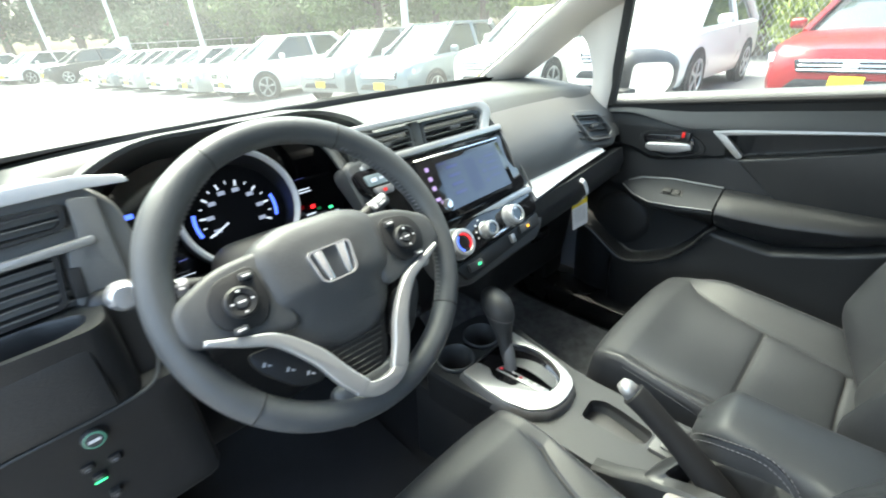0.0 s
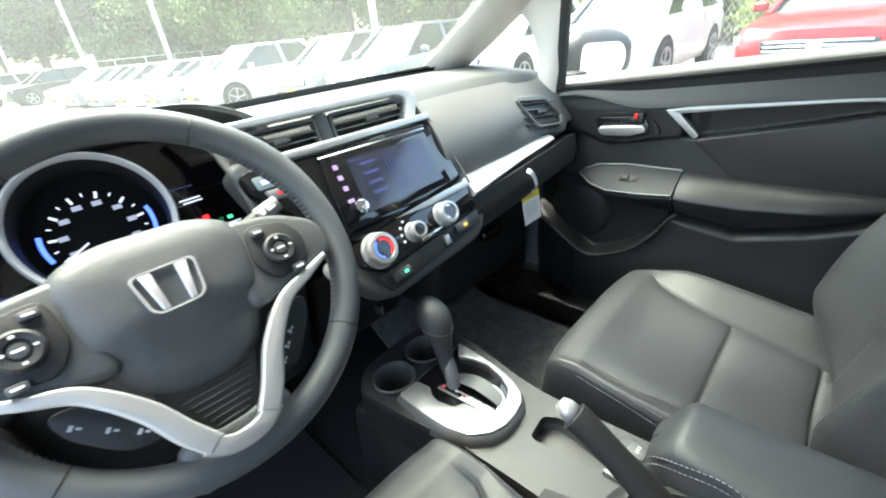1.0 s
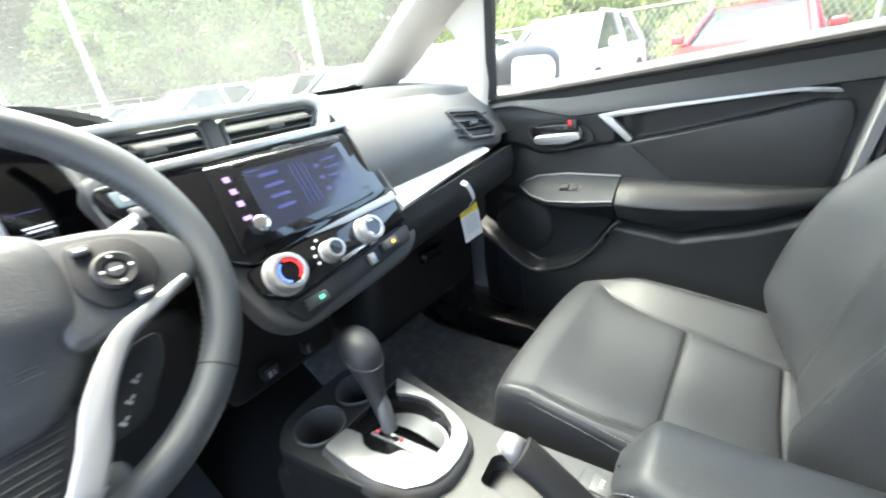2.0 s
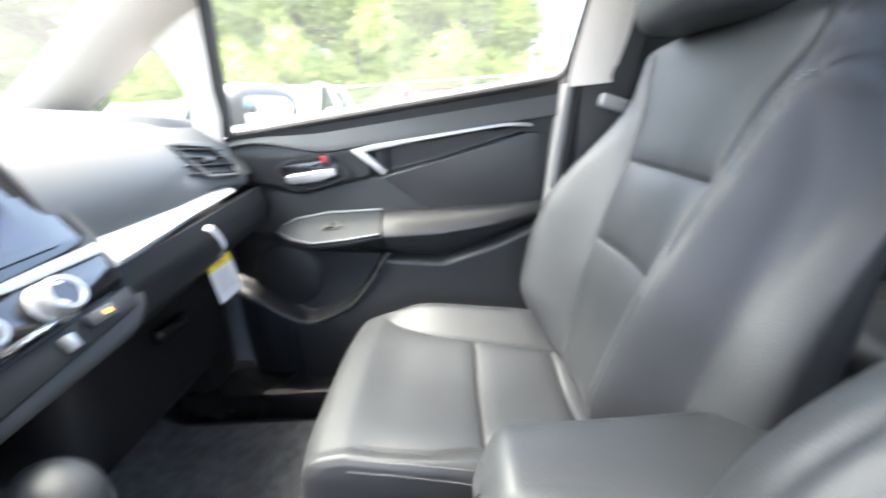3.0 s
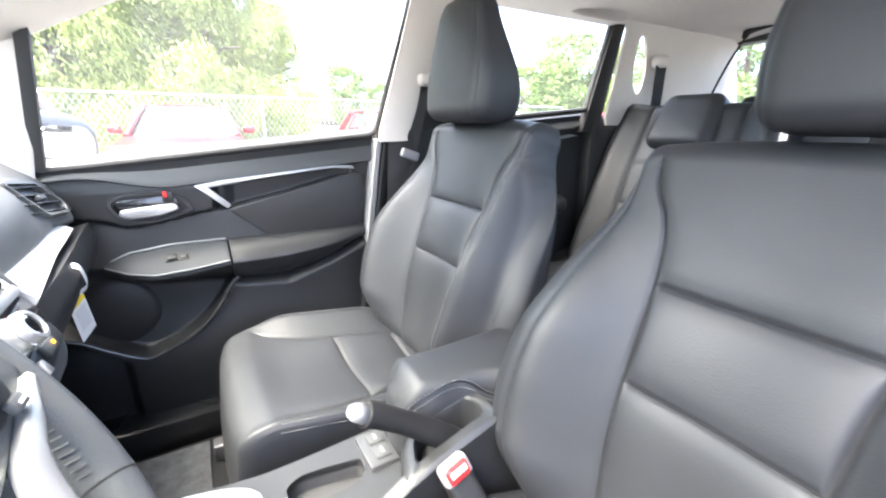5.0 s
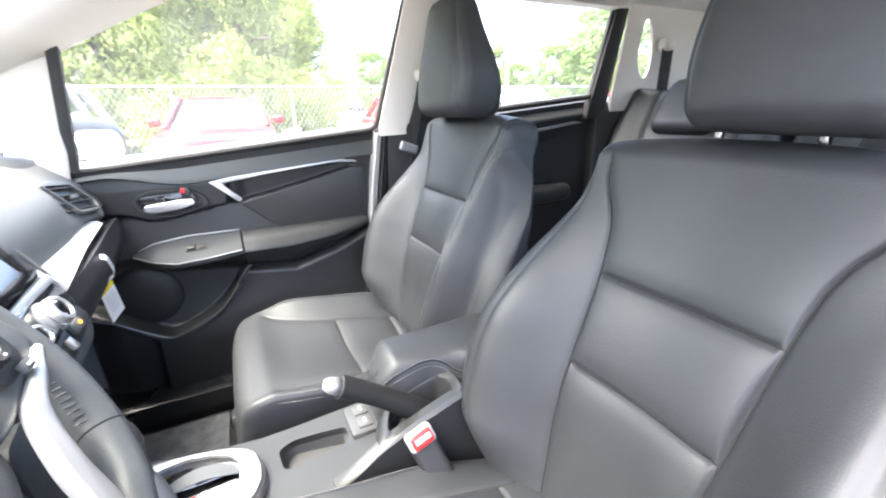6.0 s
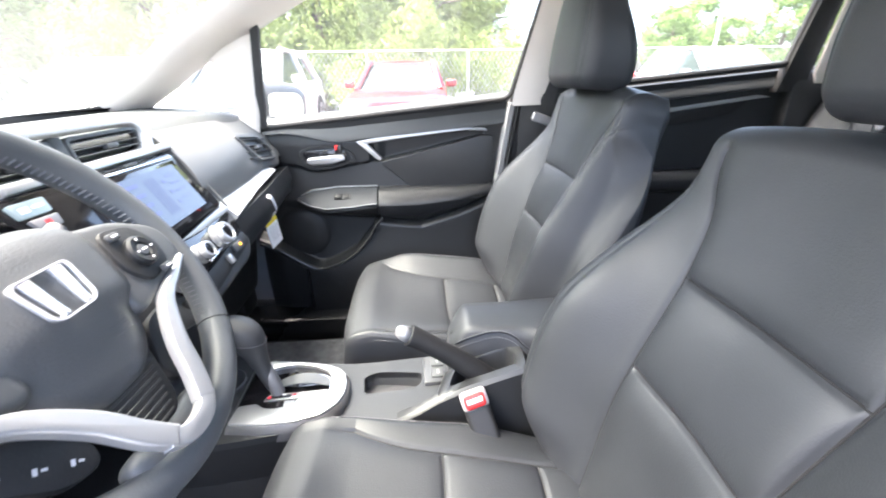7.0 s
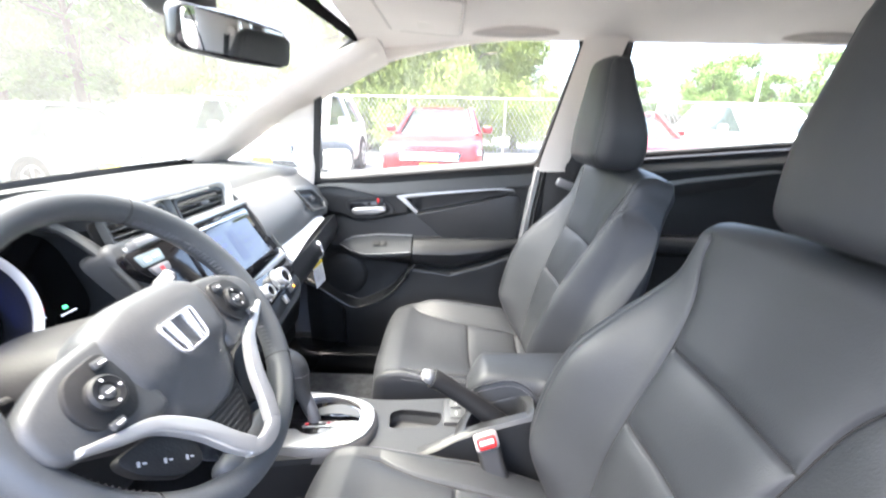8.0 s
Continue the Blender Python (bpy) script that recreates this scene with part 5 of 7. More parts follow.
# pull-out cup holder box: a hollow front box with a recessed top
bo = rounded([(-0.78, 0.19), (-0.555, 0.185), (-0.540, 0.165), (-0.543, 0.125), (-0.556, 0.112), (-0.78, 0.108)], 0.012, 4)
hol = rounded([(-0.70, 0.166), (-0.60, 0.170), (-0.562, 0.155), (-0.560, 0.135), (-0.585, 0.121), (-0.70, 0.117)], 0.014, 4)
cb = part("cup_box", loft([[Vector((p.x + 0.012 * (0.945 - z), p.y + 0.10 * (0.945 - z), z)) for p in q] for q, z in ((bo, 0.838), (bo, 0.940), ([lerp(a, b, 0.08) for a, b in zip(bo, hol)], 0.945), ([lerp(a, b, 0.9) for a, b in zip(bo, hol)], 0.945), (hol, 0.942), (hol, 0.90))]), DOORM, dash, "dark cup holder box with a rounded hollow", 50)
part("cup_floor", prism(hol, 0.002, 0, pose(0.0006, 0.0045, 0.899)), RUBBER, cb)
part("box_front", softbox(0.185, 0.010, 0.080, 14, 4, 10, 0.004, None, pose(-0.66, 0.114, 0.888, -6)), DOORM, cb, "smooth dark box front")
part("corner_panel", softbox(0.075, 0.10, 0.14, 8, 8, 10, 0.02, None, pose(-0.522, 0.205, 0.885, -6)), DOORM, dash, "dark corner of the lower dash")
part("knee_trim", tube(spline([(-0.76, 0.118, 0.832), (-0.66, 0.118, 0.838), (-0.580, 0.120, 0.838), (-0.535, 0.125, 0.842), (-0.519, 0.138, 0.858), (-0.515, 0.15, 0.875)], 4), 0.0022, 6), SOFT, dash, "thin grey trim line")
# rubber black puts the shade of someone in the door opening into the board
part("switch_board", softbox(0.28, 0.12, 0.22, 14, 6, 12, 0.02, lambda p: Vector((p.x, p.y - 0.08 * p.z, p.z)), pose(-0.64, 0.195, 0.735)), RUBBER, dash, "lower switch panel blackened for shade")
part("lower_dash", softbox(0.62, 0.10, 0.26, 20, 6, 12, 0.03, lambda p: Vector((p.x, p.y - 0.3 * p.z, p.z)), pose(-0.43, 0.26, 0.70)), DARK, dash, "dark lower dash")
EBM = axes((-0.603, 0.126, 0.811), (1, 0, 0), (0, 0.10, 0.99))
eb = part("eco_button", lathe([(0.0, 0.006), (0.008, 0.007), (0.0115, 0.005), (0.0125, 0.0)], EBM, 24), SOFT, dash, "round button with a green ring")
part("lit_ring", lathe([(0.0085, 0.0074), (0.0105, 0.0068)], EBM, 24, False), glow_mat("green_ring", (0.25, 0.7, 0.6), 0.3), eb)
part("button_print", bars(EBM @ pose(0, 0, 0.0076), [(-0.006, -0.002, 0.012, 0.004)]), WHITE, eb)
for x, z in ((-0.622, 0.772), (-0.597, 0.766), (-0.618, 0.752), (-0.613, 0.716)):
    part("small_switch", box((x - 0.006, 0.127, z - 0.005), (x + 0.006, 0.150, z + 0.005), 0.002), mat("dark_switch", (0.03, 0.03, 0.03), 0.4), dash)
    part("switch_print", bars(axes((x, 0.1265, z), (1, 0, 0), (0, 0, 1)), [(-0.003, 0.0, 0.005, 0.0015), (-0.002, -0.003, 0.003, 0.001)]), PRINTP, dash)
part("switch_lamp", box((-0.624, 0.1235, 0.7485), (-0.612, 0.126, 0.7505), 0.0005, 1), GLOWS["green"], dash)

# instrument cluster and hood
HM = axes((-0.315, 0.305, 0.965), (1, 0, 0), (0, 0.30, 0.95))
GM = axes((-0.338, 0.288, 0.955), (1, 0, 0), (0, 0.30, 0.95))
part("instrument_panel", prism(rounded([(-0.185, -0.09), (0.21, -0.09), (0.20, 0.06), (0.10, 0.095), (-0.12, 0.095), (-0.185, 0.05)], 0.05, 5), 0.01, 0, HM @ pose(0, 0, -0.03)), PIANO, dash, "gloss black instrument cluster")
def hood_ring(k, z):
    o = rounded([(-0.215, -0.11), (0.235, -0.11), (0.215, 0.065), (0.13, 0.105), (-0.13, 0.105), (-0.215, 0.06)], 0.06, 6)
    return [HM @ Vector((p.x * k, p.y * k + (k - 1) * 0.02, z)) for p in o]
part("cluster_hood", loft([hood_ring(0.93, -0.04), hood_ring(0.97, 0.0), hood_ring(1.0, 0.06), hood_ring(1.02, 0.085), hood_ring(1.06, 0.088), hood_ring(1.10, 0.07), hood_ring(1.12, -0.06)], caps=False), TOPM, dash, "dark hood round the instruments")
RM = GM @ pose(-0.004, 0.009, 0)
gz = part("speedometer", lathe([(0.0815, 0.045), (0.0835, 0.053), (0.0865, 0.056), (0.0895, 0.053), (0.0905, 0.046)], RM, 64, False), mat("bright_ring", (0.74, 0.74, 0.75), 0.34, 0.35, 0, 100, 0.03, 9), dash, "large round speedometer in a silver ring")
part("bezel_wall", loft([[RM @ Vector((q.x, q.y, 0.046)) for q in circle(0, 0, 0.0815, 48)], [GM @ Vector((q.x, q.y, -0.004)) for q in circle(0, 0, 0.079, 48)]], False), DARK, gz, "deep dark bezel")
part("bezel_outer", loft([[RM @ Vector((q.x, q.y, 0.047)) for q in circle(0, 0, 0.0905, 48)], [GM @ Vector((q.x, q.y, -0.02)) for q in circle(0, 0, 0.089, 48)]], False), DARK, gz, "dark outer wall of the bezel")
part("gauge_face", lathe([(0.0, -0.004), (0.080, -0.004)], GM, 48, False), mat("gauge_black", (0.004, 0.004, 0.005), 0.7, 0, 0, 100, 0.1, 6, 0.15), gz)
tk, nb = bmesh.new(), bmesh.new()
for i in range(15):
    a = radians(205 - 230 * i / 14)
    big = i % 2 == 0
    r0, r1 = (0.046, 0.055) if big else (0.050, 0.055)
    d, n = Vector((math.cos(a), math.sin(a), 0)), Vector((-math.sin(a), math.cos(a), 0))
    w = 0.0016 if big else 0.0009
    tk.faces.new([tk.verts.new(GM @ (d * r + n * s * w + Vector((0, 0, -0.0032)))) for r, s in ((r0, -1), (r1, -1), (r1, 1), (r0, 1))])
    if big:
        c = d * 0.0395
        nb.faces.new([nb.verts.new(GM @ (c + Vector((u * 0.0055, v * 0.0032, -0.0032)))) for u, v in ((-1, -1), (1, -1), (1, 1), (-1, 1))])
part("gauge_ticks", tk, GLOWS["white"], gz, "white scale ticks")
part("gauge_numerals", nb, glow_mat("numeral_light", (0.55, 0.6, 0.85), 0.6), gz, "pale numeral bars")
for a0, a1 in ((-18, 15), (165, 198)):
    arc = bmesh.new()
    for i in range(10):
        a, b = radians(lerp(a0, a1, i / 10)), radians(lerp(a0, a1, (i + 1) / 10))
        arc.faces.new([arc.verts.new(GM @ Vector((q * math.cos(t), q * math.sin(t), -0.0028))) for q, t in ((0.060, a), (0.0655, a), (0.0655, b), (0.060, b))])
    part("eco_arc", arc, GLOWS["blue"], gz, "blue glowing arc")
part("needle", box((0.02, -0.0012, -0.003), (0.05, 0.0012, 0.001), 0.0004, 1, GM @ pose(0, 0, 0.002, 0, 0, 206)), GLOWS["white"], gz, "white needle at rest")
part("warning_lamps", bars(GM @ pose(0, 0, -0.003), [(-0.028, -0.052, 0.010, 0.004), (-0.008, -0.054, 0.009, 0.004), (0.012, -0.052, 0.008, 0.004), (0.026, -0.048, 0.010, 0.004)]), GLOWS["red"], gz, "red warning lamps")
IM = GM @ pose(0, 0, -0.008)
for x, y, w, h, c in ((0.104, 0.006, 0.030, 0.0022, "white"), (0.107, 0.001, 0.028, 0.0022, "white"), (0.112, -0.040, 0.018, 0.003, "white"), (0.150, -0.048, 0.026, 0.002, "white"), (-0.131, -0.028, 0.013, 0.010, "line"), (-0.137, -0.048, 0.022, 0.008, "line"), (-0.102, -0.043, 0.012, 0.002, "line"), (-0.137, -0.066, 0.050, 0.0012, "white"), (0.094, 0.026, 0.036, 0.0008, "line")):
    part("info_bar", bars(IM, [(x, y, w, h)]), GLOWS[c], dash, "lit information bar")
# fuel scale: a small arc of marks
for i in range(10):
    a = radians(250 - 17 * i)
    c = Vector((-0.124 + 0.031 * math.cos(a), -0.036 + 0.031 * math.sin(a), 0))
    part("scale_mark", bars(IM @ pose(c.x, c.y, 0, 0, 0, math.degrees(a)), [(-0.003, -0.0013, 0.006, 0.0026)]), GLOWS["red" if i > 8 else "line"], dash, "lit mark of the small round scale")
for x, y, w, h, c in ((-0.104, 0.046, 0.012, 0.006, "amber"), (-0.142, 0.036, 0.012, 0.007, "blue"), (0.124, -0.030, 0.009, 0.007, "red"), (0.158, -0.040, 0.008, 0.005, "green")):
    part("info_lamp", bars(IM, [(x, y, w, h)]), GLOWS[c], dash)

# start button right of the column
stb = part("start_button", lathe([(0.0, 0.008), (0.013, 0.008), (0.014, 0.006), (0.019, 0.005), (0.020, 0.0)], CM @ pose(-0.1675, -0.101, -0.006) @ Matrix.Scale(0.72, 4), 32), SILVER, dash, "silver-ringed engine start button")
part("start_face", lathe([(0.0, 0.0088), (0.011, 0.0085)], CM @ pose(-0.1675, -0.101, -0.006) @ Matrix.Scale(0.72, 4), 28, False), glow_mat("start_red", (0.9, 0.03, 0.08), 0.35, (0.3, 0.01, 0.02)), stb)

# ---- steering wheel ----
WT = 34.5
WM = axes((-0.327, 0.021, 0.961), (1, 0, 0), (0, math.sin(radians(WT)), math.cos(radians(WT)))) @ pose(0, 0, 0, 0, 0, -2)
WS = WM @ pose(-0.007, 0, 0)
WC = WM @ pose(0, 0, 0, 0, 0, 4)
WP = WS @ pose(0, 0, 0.006)
wheel = thing("steering_wheel", "black leather steering wheel with silver lower spokes", "steering wheel", tuple(WM.translation))
R, RW = 0.177, 0.0165


def rim_pt(a, b):
    k = 1 + 0.16 * math.exp(-((math.degrees(a) % 360 - 35) / 16) ** 2) + 0.16 * math.exp(-((math.degrees(a) % 360 - 145) / 16) ** 2)
    rr = R + RW * 1.02 * k * math.cos(b)
    return WM @ Vector((rr * math.cos(a), rr * math.sin(a), -0.012 + RW * 1.08 * math.sin(b)))


bm = bmesh.new()
NA, NB = 120, 18
V = [[bm.verts.new(rim_pt(2 * math.pi * i / NA, 2 * math.pi * j / NB)) for j in range(NB)] for i in range(NA)]
for i in range(NA):
    for j in range(NB):
        bm.faces.new((V[i][j], V[(i + 1) % NA][j], V[(i + 1) % NA][(j + 1) % NB], V[i][(j + 1) % NB]))
part("rim", bm, RIM, wheel, "black leather wheel rim", 180)
for a in (-41, 221, 62, 118):
    pts = [rim_pt(radians(a), 2 * math.pi * j / 16) for j in range(16)]
    part("rim_seam", tube(pts, 0.0009, 5, True), RUBBER, wheel)
th = []
for a0, a1 in ((-38, 58), (122, 218)):
    for i in range(46):
        a = radians(lerp(a0, a1, i / 45))
        p, q = rim_pt(a, math.pi * 0.86), rim_pt(a + 0.012, math.pi * 1.02)
        th.append((p, q))
bm = bmesh.new()
for p, q in th:
    t = (q - p).normalized()
    s = t.cross(WM.to_3x3() @ Vector((0, 0, 1))).normalized() * 0.0008
    c = WM.translation
    o = ((c - p).normalized()) * 0.0012
    bm.faces.new([bm.verts.new(x) for x in (p + o - s, q + o - s, q + o + s, p + o + s)])
tagged(part("rim_stitching", bm, mat("dark_thread", (0.10, 0.10, 0.11), 0.7), wheel, "grey rim stitching"), kind="stuff")
# spokes and lower arms
def arm(pts, widths, depth, material, name, label, z=0.0, bevel=0.004):
    P = spline([(p[0], p[1], 0) for p in pts], 6)
    W = spline([(w, 0, 0) for w in widths], 6)
    L, Rr = [], []
    for i, p in enumerate(P):
        t = (P[min(i + 1, len(P) - 1)] - P[max(i - 1, 0)]).normalized()
        n = Vector((-t.y, t.x, 0))
        L.append(p + n * W[i].x / 2)
        Rr.append(p - n * W[i].x / 2)
    part(name, prism([(p.x, p.y) for p in L + Rr[::-1]], depth, bevel, WS @ pose(0, 0, z), 3), material, wheel, label)
for s in (-1, 1):
    sp_o = [(s * 0.060, 0.040), (s * 0.118, 0.034), (s * 0.166, 0.010), (s * 0.166, -0.034), (s * 0.115, -0.047), (s * 0.055, -0.060)]
    if s < 0:
        sp_o = sp_o[::-1]
    part("spoke", prism(rounded(sp_o, 0.018, 4), 0.022, 0.008, WP @ pose(0, 0, -0.016), 3), SOFT, wheel, "dark side spoke")
    pod = [(s * 0.082, 0.026), (s * 0.124, 0.020), (s * 0.138, -0.004), (s * 0.130, -0.032), (s * 0.092, -0.040), (s * 0.076, -0.016)]
    if s < 0:
        pod = pod[::-1]
    sw = part("switch_pod", prism(rounded(pod, 0.012, 4), 0.006, 0.002, WP @ pose(0, 0, 0.005), 2), DARK, wheel, "dark switch pod")
    ring = part("switch_ring", lathe([(0.0165, 0.0), (0.0165, 0.005), (0.014, 0.007), (0.009, 0.006), (0.008, 0.004)], WP @ pose(s * 0.106, -0.009, 0.011), 32), DARK, wheel, "round dark control ring")
    part("ring_key", lathe([(0.0, 0.0065), (0.006, 0.006), (0.007, 0.003)], WP @ pose(s * 0.106, -0.009, 0.011), 20), SOFT, ring)
    part("key_print", bars(WP @ pose(s * 0.106, -0.009, 0.0182), [(-0.011, -0.001, 0.003, 0.002), (0.009, -0.001, 0.003, 0.002), (-0.0015, 0.010, 0.003, 0.0025), (-0.001, -0.012, 0.003, 0.002), (-0.004, -0.001, 0.008, 0.002)]), WHITE, ring)
    for dx, dy in ((-0.014 * s, 0.024), (0.010 * s, -0.026)):
        part("switch_key", box((-0.007, -0.004, 0), (0.007, 0.004, 0.006), 0.002, 2, WP @ pose(s * 0.106 + dx, dy - 0.009, 0.010)), SOFT, wheel)
        part("key_print", bars(WP @ pose(s * 0.106 + dx, dy - 0.009, 0.0161), [(-0.004, -0.001, 0.008, 0.002)]), WHITE, wheel)
    arm([(s * 0.150, -0.033), (s * 0.120, -0.046), (s * 0.088, -0.060), (s * 0.058, -0.094), (s * 0.040, -0.128), (s * 0.024, -0.152)], [0.006, 0.011, 0.015, 0.019, 0.021, 0.020], 0.011, SILVER, "silver_spoke", "satin silver lower spoke", 0.008, 0.003)
arm([(-0.032, -0.146), (-0.017, -0.157), (0.0, -0.160), (0.017, -0.157), (0.032, -0.146)], [0.018, 0.017, 0.017, 0.017, 0.018], 0.0105, SILVER, "silver_spoke", "satin silver spoke foot", 0.008, 0.003)
part("spoke_infill", prism(rounded([(-0.056, -0.07), (0.056, -0.07), (0.028, -0.142), (0.0, -0.158), (-0.028, -0.142)], 0.01, 3), 0.012, 0.002, WS @ pose(0, 0.006, -0.018)), DARK, wheel, "ribbed dark infill")
part("infill_ribs", join(*[box((-0.046 + 0.0034 * i, -0.086 - 0.0065 * i, 0), (0.046 - 0.0034 * i, -0.0835 - 0.0065 * i, 0.0018), 0.0006, 1, WS @ pose(0, 0.004, -0.007)) for i in range(10)]), LEATHER_SOFT, wheel)
part("foot_pad", softbox(0.11, 0.05, 0.026, 12, 8, 6, 0.012, None, WS @ pose(0, -0.164, -0.016)), RIM, wheel)
padp = rounded([(-0.085, 0.040), (-0.045, 0.058), (0.045, 0.058), (0.085, 0.040), (0.084, -0.02), (0.062, -0.078), (0.030, -0.102), (-0.030, -0.102), (-0.062, -0.078), (-0.084, -0.02)], 0.03, 5)
rings = []
for k, z in ((0.96, -0.02), (1.0, 0.0), (1.0, 0.012), (0.97, 0.022), (0.90, 0.029), (0.75, 0.034), (0.5, 0.037), (0.2, 0.038), (0.02, 0.038)):
    rings.append([WS @ Vector((p.x * k, p.y * k, z - 0.016 - 0.013 * S(0.0, 1.0, max(0, (-0.030 + 0.004 * (p.x / 0.08) ** 2 - p.y * k)) / 0.026))) for p in padp])
part("airbag_pad", loft(rings), HUBM, wheel, "dark moulded airbag cover", 60)
# chrome badge: a plain framed shape
EM = WM @ pose(-0.006, -0.004, 0.0225, 0, 0, 2)
eo = rounded([(-0.029, 0.019), (0.029, 0.019), (0.024, -0.017), (0.017, -0.0225), (-0.017, -0.0225), (-0.024, -0.017)], 0.008, 4)
ei = rounded([(-0.0255, 0.0165), (0.0255, 0.0165), (0.021, -0.0155), (0.0155, -0.0200), (-0.0155, -0.0200), (-0.021, -0.0155)], 0.007, 4)
bdg = part("badge", ring_prism(eo, ei, 0.004, EM, 0.001), BADGE, wheel, "plain chrome badge frame")
part("badge_bar", prism(rounded([(-0.0205, 0.0165), (-0.0095, 0.0165), (-0.0085, -0.0195), (-0.0145, -0.0195)], 0.001, 2), 0.004, 0.001, EM), BADGE, bdg)
part("badge_bar", prism(rounded([(0.0205, 0.0165), (0.0095, 0.0165), (0.0085, -0.0195), (0.0145, -0.0195)][::-1], 0.001, 2), 0.004, 0.001, EM), BADGE, bdg)
part("pad_print", bars(WM @ pose(0.022, -0.060, 0.0098), [(-0.012, 0.003 * i, 0.022, 0.001) for i in range(4)]), SOFT, wheel)
part("column_cover", softbox(0.15, 0.22, 0.13, 14, 14, 12, 0.04, None, axes((-0.343, 0.13, 0.90), (1, 0, 0), (0, 1, -0.30))), DARK, wheel, "dark steering column cover")
PRINT = mat("pale_print", (0.42, 0.42, 0.43), 0.6)
part("lower_switch_strip", prism(rounded([(-0.118, -0.056), (-0.075, -0.062), (-0.045, -0.100), (-0.052, -0.122), (-0.080, -0.116), (-0.112, -0.080)], 0.012, 4), 0.010, 0.003, WS @ pose(0, -0.004, -0.022)), DARK, wheel, "dark lower switch strip")
for x, y in ((-0.102, -0.076), (-0.082, -0.092), (-0.064, -0.106)):
    part("lower_print", bars(WS @ pose(x, y - 0.004, -0.0115, 0, 0, -40), [(-0.005, -0.003, 0.003, 0.005), (0.0, -0.001, 0.004, 0.002)]), PRINT, wheel)
part("lower_switch_strip", prism(rounded([(0.118, -0.056), (0.112, -0.080), (0.080, -0.122), (0.052, -0.128), (0.045, -0.104), (0.075, -0.062)], 0.012, 4), 0.010, 0.003, WS @ pose(0, -0.004, -0.022)), DARK, wheel, "dark lower switch strip")
for x, y in ((0.085, -0.087), (0.075, -0.100), (0.065, -0.113)):
    part("lower_print", bars(WS @ pose(x, y - 0.004, -0.0115, 0, 0, 40), [(-0.004, -0.003, 0.003, 0.005), (0.0, -0.002, 0.004, 0.002)]), PRINT, wheel)
for i in range(4):
    part("column_slot", box((-0.012, -0.0012, 0), (0.012, 0.0012, 0.003), 0.0006, 1, axes((-0.262, 0.095, 0.872 - 0.005 * i), (0.9, 0.0, -0.3), (0, 0.3, 0.95))), RUBBER, wheel)
def stalk(s, label):
    a = WC @ Vector((s * 0.06, 0.03, -0.10))
    b = WC @ Vector((s * 0.165, 0.058, -0.085))
    ob = part("stalk", tube(spline([a, lerp(a, b, 0.5), b], 4), [0.006, 0.006, 0.007, 0.008, 0.009, 0.010, 0.010, 0.0105, 0.009], 12), DARK, wheel, label)
    part("stalk_end", tube([lerp(a, b, 0.72), lerp(a, b, 1.02)], [0.0115, 0.0105], 12), mat("grey_stalk", (0.18, 0.18, 0.185), 0.45), ob)
    part("stalk_print", bars(axes(lerp(a, b, 0.74) + WC.to_3x3() @ Vector((0, 0, 0.0115)), (b - a), WC.to_3x3() @ Vector((0, 1, 0))), [(0, -0.004, 0.006, 0.008), (0.010, -0.004, 0.012, 0.003), (0.010, 0.001, 0.008, 0.003)]), WHITE, ob)
stalk(1, "dark wiper stalk with white marks")
stalk(-1, "dark lamp stalk")

# ---- centre console ----
con = thing("centre_console", "dark centre console with cup holders and tray", "console", (0.02, -0.1, 0.29))
def con_sec(y, k=0.0):
    zt = interp(y, [(-0.62, 0.57), (-0.40, 0.575), (-0.15, 0.560), (-0.10, 0.562), (0.05, 0.566), (0.22, 0.575), (0.30, 0.60)])
    wl = interp(y, [(-0.62, -0.085), (-0.16, -0.075), (-0.08, -0.08), (0.06, -0.105), (0.28, -0.125)])
    wr = interp(y, [(-0.62, 0.10), (-0.16, 0.095), (-0.08, 0.10), (0.06, 0.125), (0.28, 0.15)])
    return [Vector(p) for p in ((wl - 0.01, y, 0.29), (wl, y, zt - 0.02), (wl + 0.005, y, zt - 0.006), (wl + 0.018, y, zt), (wr - 0.018, y, zt), (wr - 0.005, y, zt - 0.006), (wr, y, zt - 0.02), (wr + 0.01, y, 0.29))]
WELL = 0.070
part("console_body", loft([[p - Vector((0, 0, WELL if p.z > 0.4 else 0)) for p in con_sec(lerp(-0.62, 0.165, i / 40))] for i in range(41)]), DARK, con, "dark moulded console body")
TRAY = rounded([(0.001, -0.170), (0.048, -0.165), (0.062, -0.188), (0.058, -0.225), (0.046, -0.282), (0.014, -0.280), (0.001, -0.258)], 0.010, 4)
CUPS = ((-0.051, 0.097), (0.041, 0.105))
edge = [(interp(y, [(-0.62, -0.085), (-0.16, -0.075), (-0.08, -0.08), (0.06, -0.105), (0.28, -0.125)]), y) for y in [lerp(-0.62, 0.125, i / 14) for i in range(15)]] + [(-0.094, 0.147), (-0.07, 0.163), (-0.04, 0.169), (0.05, 0.171), (0.09, 0.163), (0.116, 0.147)]
edge += [(interp(y, [(-0.62, 0.10), (-0.16, 0.095), (-0.08, 0.10), (0.06, 0.125), (0.28, 0.15)]), y) for y in [lerp(0.125, -0.62, i / 14) for i in range(15)]]
bm = pierced(edge, [TRAY] + [circle(x, y, 0.0395) for x, y in CUPS], 0.014)
for v in bm.verts:
    v.co.z += interp(v.co.y, [(-0.62, 0.57), (-0.40, 0.575), (-0.15, 0.560), (-0.10, 0.562), (0.05, 0.566), (0.22, 0.575), (0.30, 0.60)]) - 0.014
